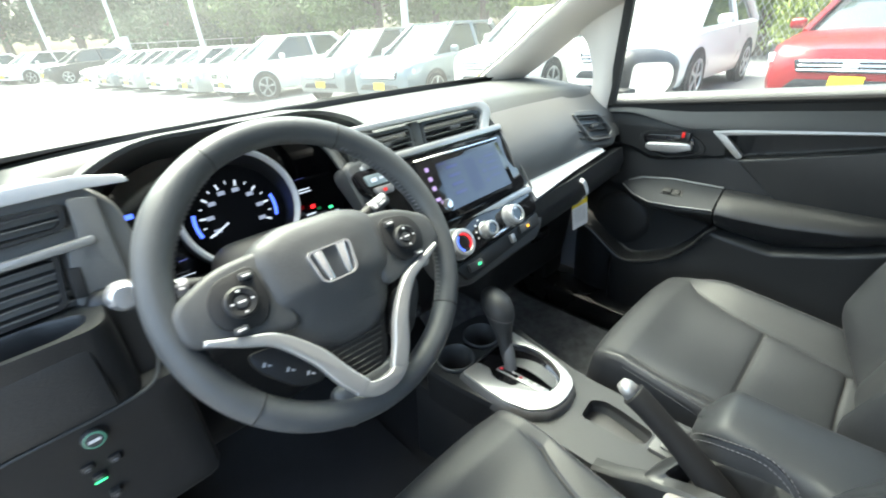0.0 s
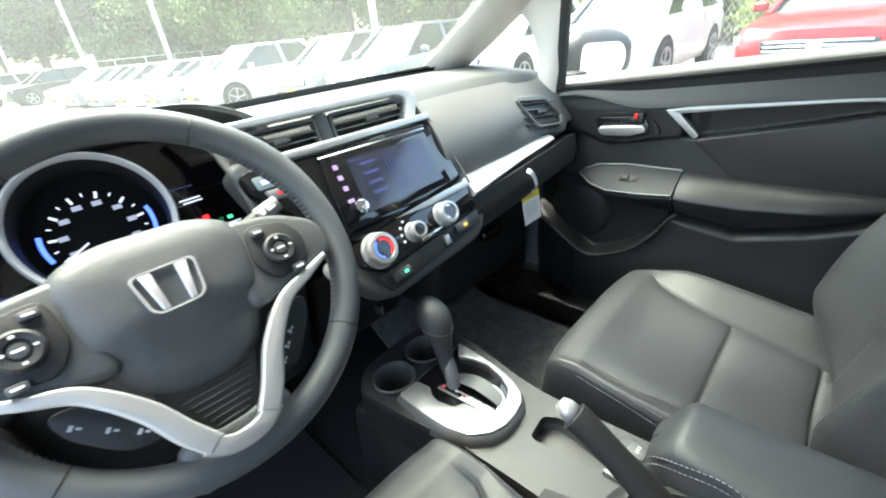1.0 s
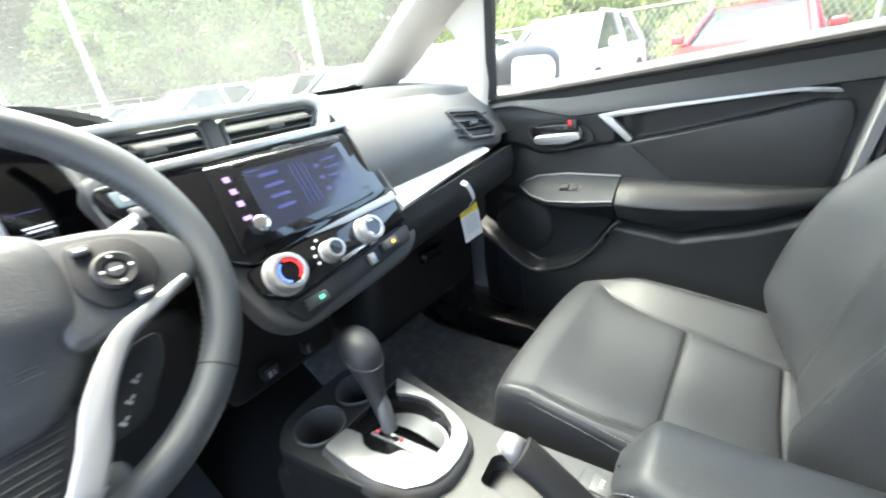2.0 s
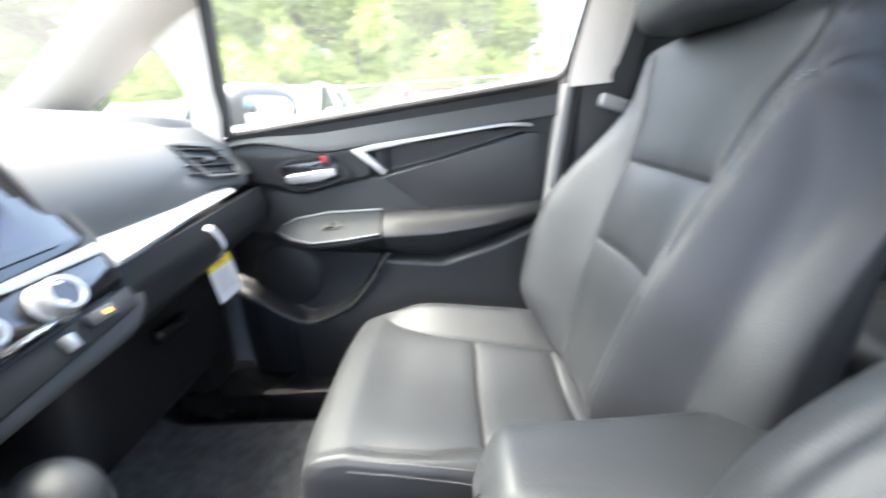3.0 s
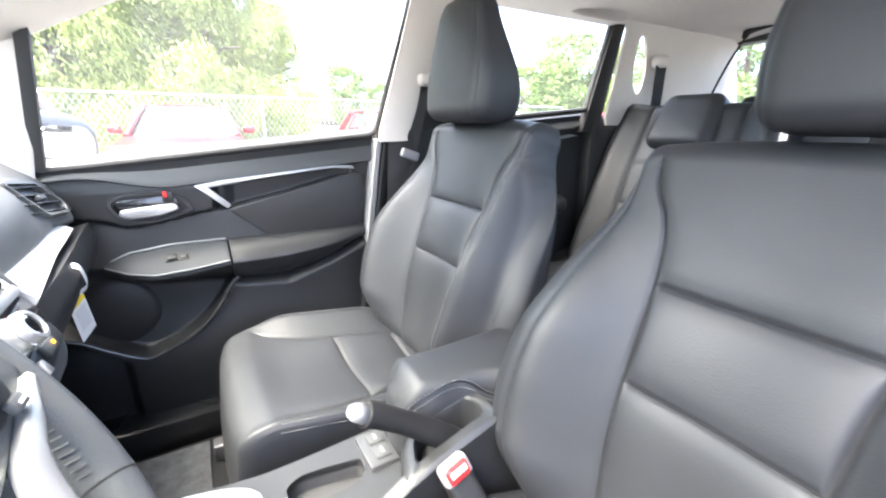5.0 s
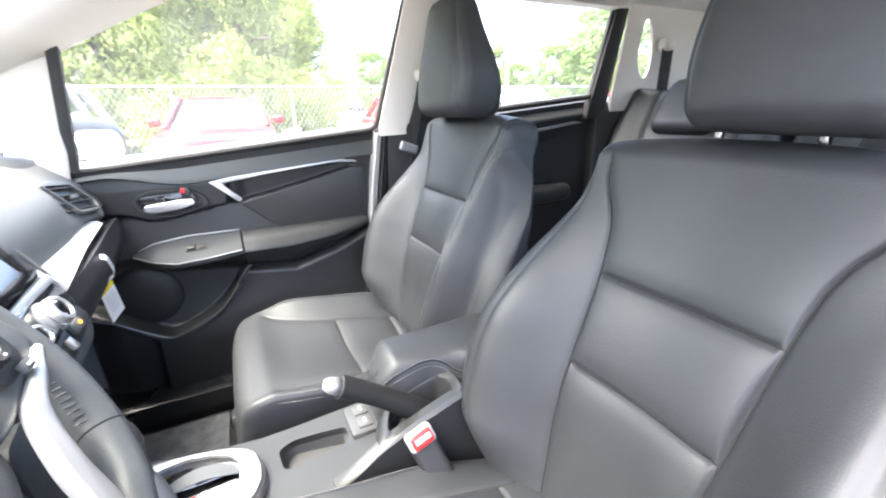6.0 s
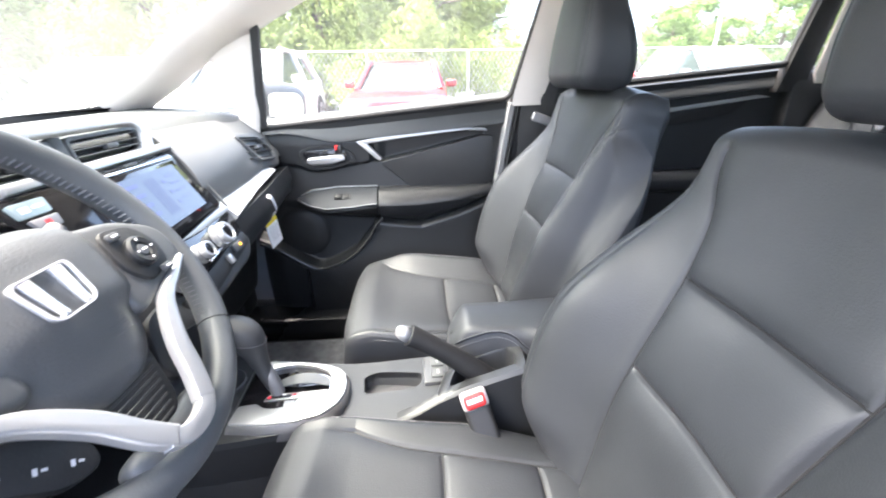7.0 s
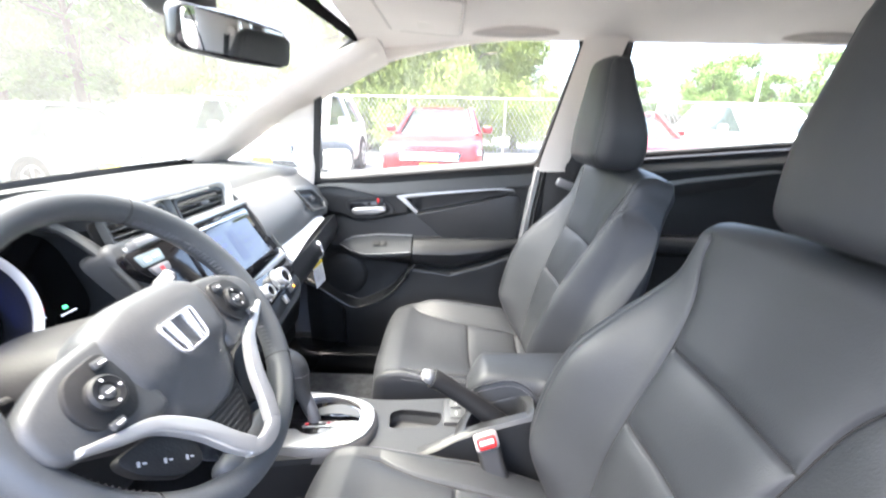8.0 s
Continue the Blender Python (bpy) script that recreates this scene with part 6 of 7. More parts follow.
part("console_top", bm, mat("console_grain", (0.024, 0.0255, 0.0265), 0.42, 0, 0.35, 420, 0.12, 7), con, "dark grained console top", 30)
side = lambda k: [Vector((x, y, interp(y, [(-0.62, 0.57), (-0.40, 0.575), (-0.15, 0.560), (-0.10, 0.562), (0.05, 0.566), (0.22, 0.575), (0.30, 0.60)]) - k)) for x, y in edge]
part("console_skirt", loft([side(0.013), side(0.09)], caps=False), DARK, con)
for cx, cy in CUPS:
    c = part("cup_ring", lathe([(0.0415, 0.0), (0.042, 0.004), (0.0395, 0.006), (0.0375, 0.002), (0.036, -0.065)], pose(cx, cy, 0.572), 40, False), SOFT, con, "dark cup holder rim")
    part("cup_floor", lathe([(0.0, 0.0), (0.037, 0.0)], pose(cx, cy, 0.508), 32, False), RUBBER, c)
# shifter: a silver horseshoe round a gloss plate, open to the front
g_out = [(-0.079, 0.050), (-0.083, -0.010), (-0.081, -0.060), (-0.070, -0.102), (-0.046, -0.127), (-0.020, -0.137), (0.008, -0.138), (0.036, -0.132), (0.052, -0.120), (0.064, -0.100), (0.073, -0.075), (0.081, -0.040), (0.086, 0.005), (0.088, 0.052)]
g_in = [(0.057, 0.027), (0.068, 0.004), (0.074, -0.029), (0.065, -0.069), (0.049, -0.096), (0.030, -0.107), (0.006, -0.111), (-0.012, -0.105), (-0.019, -0.090), (-0.026, -0.056), (-0.042, -0.047), (-0.049, -0.018), (-0.046, 0.000), (-0.034, 0.016), (-0.038, 0.046)]
part("shift_surround", prism(rounded(g_out + g_in, 0.005, 3), 0.016, 0.003, pose(0, 0, 0.569), 2), SILVER, con, "satin silver horseshoe round the shifter")
collar = lambda k, z: [Vector((x * k, (y + 0.04) * k - 0.04, z)) for x, y in g_out]
part("shift_collar", loft([collar(0.985, 0.581), collar(1.035, 0.578), collar(1.075, 0.562), collar(1.085, 0.548)], caps=False), mat("collar_grey", (0.11, 0.112, 0.114), 0.4, 0.2, 0.2, 400, 0.08, 9), con, "grey wall below the silver surround", 60)
part("shift_plate", prism([(-0.062, 0.050), (0.075, 0.050), (0.080, -0.06), (0.045, -0.115), (-0.03, -0.115), (-0.066, -0.07)], 0.009, 0.002, pose(0, 0, 0.569)), PIANO, con, "gloss black shift plate")
part("gate_strip", prism(rounded([(-0.025, 0.008), (-0.009, 0.002), (-0.001, -0.104), (-0.015, -0.104)], 0.003, 2), 0.0022, 0.0005, pose(0, 0, 0.579)), mat("gate_metal", (0.30, 0.31, 0.32), 0.3, 0.5, 0, 200, 0.05, 9), con, "pale gear gate strip")
part("gate_slot", prism([(-0.0215, 0.004), (-0.0125, 0.000), (-0.010, -0.040), (-0.018, -0.040)], 0.001, 0, pose(0, 0, 0.5806)), PIANO, con)
part("gate_cover", sheet(lambda u, v: Vector((lerp(0.001, lerp(0.022, 0.030, math.sin(math.pi * v)), u) + 0.004 * v, lerp(-0.002, -0.106, v), 0.580 + 0.013 * math.sin(math.pi * min(1, v * 0.9 + 0.05)))), 8, 18, 0.002), mat("gate_cover_grey", (0.075, 0.078, 0.08), 0.42, 0, 0.1, 300, 0.08, 9), con, "curved grey gate cover", 60)
part("shift_chrome", tube(spline([(0.030, -0.045, 0.588), (0.034, -0.078, 0.587), (0.027, -0.100, 0.585), (0.012, -0.109, 0.584), (-0.002, -0.108, 0.584)], 4), 0.0016, 6), CHROME, con, "bright chrome gate edge")
part("gate_print", bars(pose(0, 0, 0.5816), [(-0.013, -0.030, 0.005, 0.006), (-0.011, -0.062, 0.005, 0.006), (-0.010, -0.078, 0.005, 0.006), (-0.009, -0.094, 0.004, 0.006)]), mat("dim_print", (0.5, 0.5, 0.51), 0.5), con, "pale gear marks")
for x, y in ((-0.0195, -0.004), (-0.014, -0.048)):
    part("gate_lamp", bars(pose(0, 0, 0.5818), [(x, y, 0.005, 0.006)]), glow_mat("dim_red", (1.0, 0.08, 0.12), 0.7), con)
lever = thing("gear_lever", "black leather gear lever in park", "gear lever", (0.0, -0.005, 0.58))
LV_R = [(0.590, 0.010), (0.615, 0.0135), (0.640, 0.0165), (0.662, 0.0210), (0.682, 0.0265), (0.694, 0.0295), (0.706, 0.0305), (0.716, 0.0290), (0.725, 0.0240), (0.731, 0.0150), (0.7335, 0.0040)]


def lever_ring(z, r):
    k = (z - 0.58) / 0.14
    c = Vector((lerp(-0.002, 0.015, k), lerp(-0.008, 0.036, k), z))
    st = S(0.65, 0.695, z)
    return [c + Vector((r * 0.92 * math.cos(a), r * (1.0 + 0.18 * st) * math.sin(a) + 0.004 * st, 0.22 * st * r * math.sin(a))) for a in [2 * math.pi * i / 28 for i in range(28)]]


knob_z = [lerp(0.590, 0.725, i / 26) for i in range(27)] + [0.729, 0.732, 0.7335]
kb = part("knob", loft([lever_ring(z, curve_at(z, LV_R)) for z in knob_z]), LEATHER, lever, "rounded black leather knob on a tapering neck", 180)
part("stitching", stitches([p + (p - Vector((0.0125, 0.032, p.z))).normalized() * 0.0006 for p in lever_ring(0.692, 0.0290)] + [lever_ring(0.692, 0.0296)[0]], 0.005, 0.0036, 0.0007), mat("lever_thread", (0.15, 0.15, 0.16), 0.7), kb)
part("sleeve", tube([(-0.002, -0.013, 0.579), (0.000, -0.008, 0.600), (0.003, -0.002, 0.618), (0.006, 0.000, 0.634)], [0.0125, 0.0122, 0.0118, 0.0070], 16), mat("sleeve_grey", (0.13, 0.132, 0.135), 0.45, 0.1, 0.1, 300, 0.06, 9), lever, "satin grey lower sleeve", 60)
# tray behind the shifter
def wall(outline, z0, z1, grow=0.0):
    return loft([[Vector((p.x, p.y, z1)) for p in outline], [Vector((p.x, p.y, z0)) for p in outline]], caps=False)
part("tray_wall", wall(TRAY, 0.525, 0.562), SOFT, con)
part("tray_mat", prism(TRAY, 0.003, 0.0, pose(0, 0, 0.528)), mat("tray_grey", (0.045, 0.046, 0.048), 0.45, 0, 0.2, 300, 0.1, 14), con, "grey rubber tray mat")
part("flap_line", tube(spline([(-0.012, -0.300, 0.5625), (-0.018, -0.270, 0.562), (-0.024, -0.226, 0.561), (-0.030, -0.221, 0.561), (-0.050, -0.222, 0.561), (-0.056, -0.228, 0.561), (-0.060, -0.245, 0.561)], 3), 0.0014, 5), RUBBER, con, "fine dark joint of the console flap")
part("switch_base", box((0.005, -0.335, 0.560), (0.085, -0.285, 0.578), 0.005, 2), mat("grey_mount", (0.055, 0.057, 0.06), 0.42, 0.1, 0.1, 300, 0.05, 9), con, "dark switch mount")
for x in (0.030, 0.064):
    hb = part("seat_heater_switch", box((x - 0.014, -0.326, 0.575), (x + 0.014, -0.300, 0.582), 0.003, 2, None), SOFT, con, "dark seat heater switch")
    part("switch_print", bars(pose(x, -0.313, 0.5825), [(-0.006, -0.003, 0.002, 0.005), (-0.001, -0.003, 0.002, 0.005), (0.004, -0.003, 0.002, 0.005)], 0.001, 0.0002), PRINT, hb)
# raised slot round the hand brake
SLOT = rounded([(-0.064, -0.330), (-0.026, -0.345), (-0.015, -0.395), (-0.017, -0.438), (-0.036, -0.447), (-0.064, -0.442)], 0.012, 4)
so = rounded([(-0.086, -0.300), (-0.020, -0.322), (0.000, -0.395), (-0.002, -0.450), (-0.030, -0.464), (-0.086, -0.460)], 0.018, 4)
tilt = lambda p, d: Vector((p.x, p.y, 0.625 - 0.36 * (p.y + 0.33) - d))
CONS = mat("console_side_grain", (0.022, 0.0235, 0.0245), 0.36, 0, 0.3, 420, 0.12, 7)
part("brake_slot", loft([[tilt(p, 0.10) for p in so], [tilt(p, 0.006) for p in so], [tilt(lerp(a, b, 0.18), 0) for a, b in zip(so, SLOT)], [tilt(lerp(a, b, 0.85), 0) for a, b in zip(so, SLOT)], [tilt(p, 0.005) for p in SLOT], [tilt(p, 0.06) for p in SLOT]], caps=False), CONS, con, "dark raised rim round the hand brake", 50)
part("slot_floor", loft([[tilt(p, 0.058) for p in SLOT], [tilt(p, 0.060) for p in SLOT]]), RUBBER, con)
part("console_side", loft([[Vector((x, y, z)) for x, z in ((-0.088, 0.45), (-0.088, zt - 0.006), (-0.082, zt), (-0.066, zt), (-0.062, zt - 0.006), (-0.062, 0.45))] for y, zt in ((-0.235, 0.575), (-0.27, 0.590), (-0.31, 0.616), (-0.36, 0.638), (-0.45, 0.668), (-0.56, 0.672), (-0.64, 0.66))]), CONS, con, "dark raised console side")
# hand brake
hb = thing("hand_brake", "black hand brake lever with a silver button, released", "hand brake", (-0.03, -0.42, 0.57))
hp = spline([(-0.040, -0.425, 0.590), (-0.042, -0.394, 0.622), (-0.044, -0.34, 0.668), (-0.046, -0.285, 0.708), (-0.0475, -0.262, 0.722)], 6)
part("grip", tube(hp, [lerp(0.024, 0.0170, min(1, i / 14)) + 0.0015 * S(14, 24, i) for i in range(len(hp))], 18), mat("grip_vinyl", (0.013, 0.0135, 0.014), 0.62, 0, 0.3, 500, 0.1, 10, 0.3), hb, "black moulded grip", 180)
part("release_button", tube([(-0.0475, -0.263, 0.7215), (-0.048, -0.250, 0.729), (-0.0482, -0.243, 0.733)], [0.0140, 0.0120, 0.008], 16), SILVER, hb, "silver release button", 180)
part("boot", softbox(0.04, 0.09, 0.04, 10, 14, 6, 0.014, None, pose(-0.041, -0.40, 0.592)), RUBBER, hb)
# armrest
def arm_x(y):
    return curve_at(-y, [(0.332, 0.000), (0.346, -0.006), (0.38, -0.014), (0.43, -0.018), (0.470, -0.034), (0.505, -0.054), (0.80, -0.062)])
def arm_seam(y):
    return curve_at(-y, [(0.332, 0.640), (0.346, 0.664), (0.38, 0.684), (0.42, 0.693), (0.45, 0.685), (0.470, 0.668), (0.505, 0.660), (0.80, 0.660)])
def arm_height(y):
    return 0.676 + 0.030 * S(-0.334, -0.372, y) + 0.006 * S(-0.42, -0.64, y)
rings = []
for i in range(61):
    y = lerp(-0.334, -0.80, (i / 60) ** 1.4)
    e = S(-0.334, -0.372, y)
    xl, xr, zt, zs = arm_x(y), 0.088 - 0.016 * (1 - e), arm_height(y), arm_seam(y)
    c = 0.018 * (1 - math.sqrt(max(0.0, 1 - (1 - min(1.0, (-0.334 - y) / 0.024)) ** 2)))
    xl, xr, zt = xl + c, xr - c, zt - c
    zs = min(zs, zt - 0.006)
    prof = [(xl + 0.012, 0.56), (xl + 0.004, 0.60), (xl + 0.003, zs - 0.004), (xl + 0.0055, zs), (xl + 0.001, zs + 0.005)]
    for k in range(1, 7):
        a = math.pi / 2 * k / 6
        prof.append((xl + 0.022 * (1 - math.cos(a)) + 0.001, zs + 0.005 + (zt - zs - 0.005) * math.sin(a)))
    prof += [(lerp(xl, xr, t), zt + 0.004 * math.sin(math.pi * t)) for t in (0.35, 0.5, 0.65, 0.8)]
    for k in range(0, 5):
        a = math.pi / 2 * k / 4
        prof.append((xr - 0.016 + 0.016 * math.sin(a), zt - 0.016 + 0.016 * math.cos(a)))
    prof += [(xr, 0.62), (xr - 0.006, 0.56)]
    rings.append([Vector((x, y, z)) for x, z in prof])
armr = part("armrest", loft(rings), LEATHER, con, "black leather centre armrest", 60)
sk = []
for d in (-0.008, 0.007):
    sk.append(stitches([Vector((arm_x(y) + (0.0022 if d < 0 else 0.0008), y, min(arm_seam(y), arm_height(y) - 0.006) + d)) for y in [lerp(-0.340, -0.62, i / 80) for i in range(81)]], 0.006, 0.004, 0.0006))
tagged(part("stitching", join(*sk), THREAD, armr, "pale grey double stitching"), kind="stuff")
# belt buckle
bk = thing("belt_buckle", "black seat belt buckle with a red release button", "seat belt buckle", (-0.085, -0.40, 0.50))
BK = axes((-0.104, -0.365, 0.632), (0.12, -0.96, 0.26), (0.5, 0.0, 0.86))
part("housing", softbox(0.044, 0.095, 0.024, 10, 16, 8, 0.009, None, BK @ pose(0, -0.036, -0.002)), DARK, bk, "black buckle housing")
part("release_button", softbox(0.036, 0.024, 0.020, 10, 8, 6, 0.006, None, BK @ pose(0, -0.003, 0.006)), RED, bk, "red release button")
part("stalk", tube([BK @ Vector((0, -0.07, 0)), (-0.125, -0.39, 0.53), (-0.13, -0.42, 0.47)], 0.011, 8), RUBBER, bk)
part("button_print", bars(BK @ pose(0, -0.003, 0.0164), [(-0.013, -0.002, 0.026, 0.007)]), WHITE, bk)
part("frame", softbox(0.045, 0.031, 0.022, 8, 6, 6, 0.007, None, BK @ pose(0, -0.002, 0.0015)), mat("pale_buckle", (0.30, 0.28, 0.28), 0.5), bk)

# hanging tag below the dash strip
tag = thing("hang_tag", "white and yellow card tag hanging on a white loop", "tag", (0.43, 0.11, 0.80))
TM = axes((0.446, 0.102, 0.750), (1, -0.18, 0.12), (-0.12, 0.1, 0.98))
part("card", prism(rounded([(-0.032, -0.045), (0.028, -0.045), (0.030, 0.016), (-0.030, 0.016)], 0.001, 1), 0.001, 0, TM), WHITE, tag, "white card")
part("yellow_band", prism([(-0.030, 0.0165), (0.030, 0.0165), (0.030, 0.042), (-0.028, 0.042)], 0.0012, 0, TM), YELLOW, tag, "yellow printed band")
part("card_print", bars(TM @ pose(0, 0, 0.0014), [(-0.020, 0.030, 0.038, 0.002), (-0.020, 0.025, 0.03, 0.002)] + [(-0.022, 0.008 - 0.005 * i, 0.042, 0.0012) for i in range(8)]), mat("grey_print", (0.35, 0.35, 0.35), 0.6), tag, "small unreadable print")
LP = spline([TM @ Vector((-0.006, 0.036, 0.002)), (0.436, 0.082, 0.802), (0.422, 0.080, 0.832), (0.408, 0.084, 0.849), (0.404, 0.110, 0.854)], 5)
part("loop", loft([[p + Vector((0.0055, 0, 0.003)), p - Vector((0.0055, 0, 0.003)), p + Vector((-0.0055, 0.0008, -0.003)), p + Vector((0.0055, 0.0008, 0.003))] for p in LP]), WHITE, tag, "white paper loop")

# floor mats, pedals
fm = thing("floor_mat", "black carpet mat with bound edge in the passenger footwell", "floor mat", (0.38, 0.25, 0.29))
part("mat", sheet(lambda u, v: Vector((lerp(0.17, 0.58, u), lerp(-0.05, 0.60, v), 0.300 + 0.13 * S(0.62, 1.0, v))), 20, 24, 0.008), mat("grey_carpet", (0.12, 0.122, 0.125), 0.95, 0, 1.0, 700, 0.5, 40), fm)
fd = thing("floor_mat", "black carpet mat in the driver's footwell", "floor mat", (-0.35, 0.2, 0.29))
part("mat", sheet(lambda u, v: Vector((lerp(-0.58, -0.15, u), lerp(-0.05, 0.60, v), 0.300 + 0.13 * S(0.62, 1.0, v))), 20, 24, 0.008), CARPET, fd)
pdl = thing("pedals", "black rubber accelerator and brake pedals", "pedal", (-0.3, 0.5, 0.4))
part("brake_pedal", box((-0.36, 0.46, 0.42), (-0.28, 0.475, 0.47), 0.006), RUBBER, pdl)
part("accelerator", box((-0.20, 0.48, 0.36), (-0.15, 0.495, 0.48), 0.006), RUBBER, pdl)

# ---- roof fittings ----
rv = thing("rear_view_mirror", "black-framed rear view mirror below the roof", "mirror", (0.0, 0.07, 1.36))
RM = axes((0.012, 0.058, 1.314), (0.92, -0.38, -0.03), (0.0, -0.115, 0.99))
part("housing", softbox(0.226, 0.075, 0.04, 24, 12, 8, 0.02, lambda p: Vector((p.x, p.y * (1 - 0.12 * abs(p.x) / 0.12), p.z)), RM @ pose(0, 0, -0.018)), PIANO, rv, "black mirror housing")
part("glass", prism(rounded([(-0.104, -0.028), (0.104, -0.028), (0.106, 0.026), (-0.106, 0.026)], 0.014, 4), 0.002, 0, RM @ pose(0, 0, 0.0015)), MIRROR, rv, "mirror glass")
part("mount", softbox(0.10, 0.09, 0.09, 10, 8, 8, 0.03, None, pose(-0.01, 0.14, 1.385)), DARK, rv, "dark mirror foot")
HANDLE_GREY = mat("grey_handle", (0.46, 0.43, 0.40), 0.6, 0, 0.2, 400, 0.05, 9)
vis = thing("sun_visor", "pale folded sun visor on the roof", "sun visor", (0.35, -0.1, 1.42))
part("panel", softbox(0.36, 0.19, 0.020, 20, 10, 4, 0.009, None, pose(0.335, -0.215, 1.424, 4)), LINER, vis, "pale cloth visor")
part("visor_edge", tube([Vector((0.335 + a, -0.215 + b, 1.424 + 0.07 * b - 0.004)) for a, b in [(p.x, p.y) for p in rounded([(-0.178, -0.093), (0.178, -0.093), (0.178, 0.093), (-0.178, 0.093)], 0.03, 4)]], 0.006, 8, True), HANDLE_GREY, vis, "grey sewn visor edge")
part("clip", box((0.13, -0.14, 1.422), (0.165, -0.11, 1.446), 0.005), PILLAR, vis)
part("label", prism([(-0.04, -0.02), (0.04, -0.02), (0.04, 0.02), (-0.04, 0.02)], 0.0006, 0, pose(0.40, -0.22, 1.4135, 184)), PILLAR, vis, "pale printed warning label")
for y in (-0.465, -1.345):
    gh = thing("grab_handle", "pale grey folding grab handle above the side window", "grab handle", (0.58, y, 1.455), "grab handles")
    part("grip", tube(spline([(0.592, y + 0.135, 1.452), (0.566, y + 0.110, 1.438), (0.552, y + 0.04, 1.432), (0.552, y - 0.04, 1.433), (0.566, y - 0.110, 1.444), (0.592, y - 0.135, 1.458)], 6), 0.013, 10, False, 1.3), HANDLE_GREY, gh)
    # solid block whose grey colour stands for the shade behind the grip
    part("recess", softbox(0.02, 0.24, 0.05, 6, 20, 8, 0.009, None, pose(0.600, y, 1.462, 0, 28)), DASH, gh, "handle recess coloured grey for its shade")
    for d in (-0.122, 0.122):
        part("foot", softbox(0.035, 0.04, 0.045, 6, 6, 6, 0.014, None, pose(0.590, y + d, 1.458)), PILLAR, gh)
lamp = thing("map_lamp", "pale roof lamp console behind the mirror", "lamp", (0, -0.12, 1.45))
part("body", softbox(0.20, 0.14, 0.02, 12, 10, 4, 0.009, None, pose(0, -0.14, 1.446, 3)), PILLAR, lamp)

# ---- outside ----
ASPH = mat("asphalt", (0.15, 0.15, 0.152), 0.9, 0, 0.8, 60, 0.3, 1.2)
ground = tagged(new("ground"), "grey asphalt car lot reaching the trees", "ground", kind="structure")


def lot_z(y):
    """The lot falls away gently in front of the car."""
    return -0.34 * S(2.5, 9.0, y)


bm = bmesh.new()
YS = [-400, -60, -10, 0, 2.5, 3, 3.5, 4, 4.5, 5, 5.5, 6, 6.5, 7, 7.5, 8, 8.5, 9, 20, 60, 400]
GV = [[bm.verts.new((x, y, lot_z(y))) for x in (-400, -40, 0, 40, 400)] for y in YS]
for r0, r1 in zip(GV, GV[1:]):
    for i in range(4):
        bm.faces.new((r0[i], r0[i + 1], r1[i + 1], r1[i]))
part("asphalt", bm, ASPH, ground)


def paint(name, col, metal=0.0):
    return mat(name, col, 0.3, metal, 0, 200, 0.03, 3, 0.4, 0.3)


P_WHITE, P_RED, P_BLUE, P_SILVER, P_BLACK, P_TEAL = paint("white_paint", (0.66, 0.67, 0.63)), paint("red_paint", (0.24, 0.008, 0.011)), paint("blue_paint", (0.15, 0.18, 0.20), 0.3), paint("silver_paint", (0.24, 0.25, 0.25), 0.4), paint("black_paint", (0.02, 0.022, 0.025)), paint("teal_paint", (0.08, 0.2, 0.3), 0.3)
CARGLASS = mat("dark_car_glass", (0.03, 0.04, 0.042), 0.05, 0, 0, 20, 0.1, 2, 0.6)
HEADL = mat("headlamp", (0.7, 0.72, 0.74), 0.12, 0.6, 0, 40, 0.1, 12)


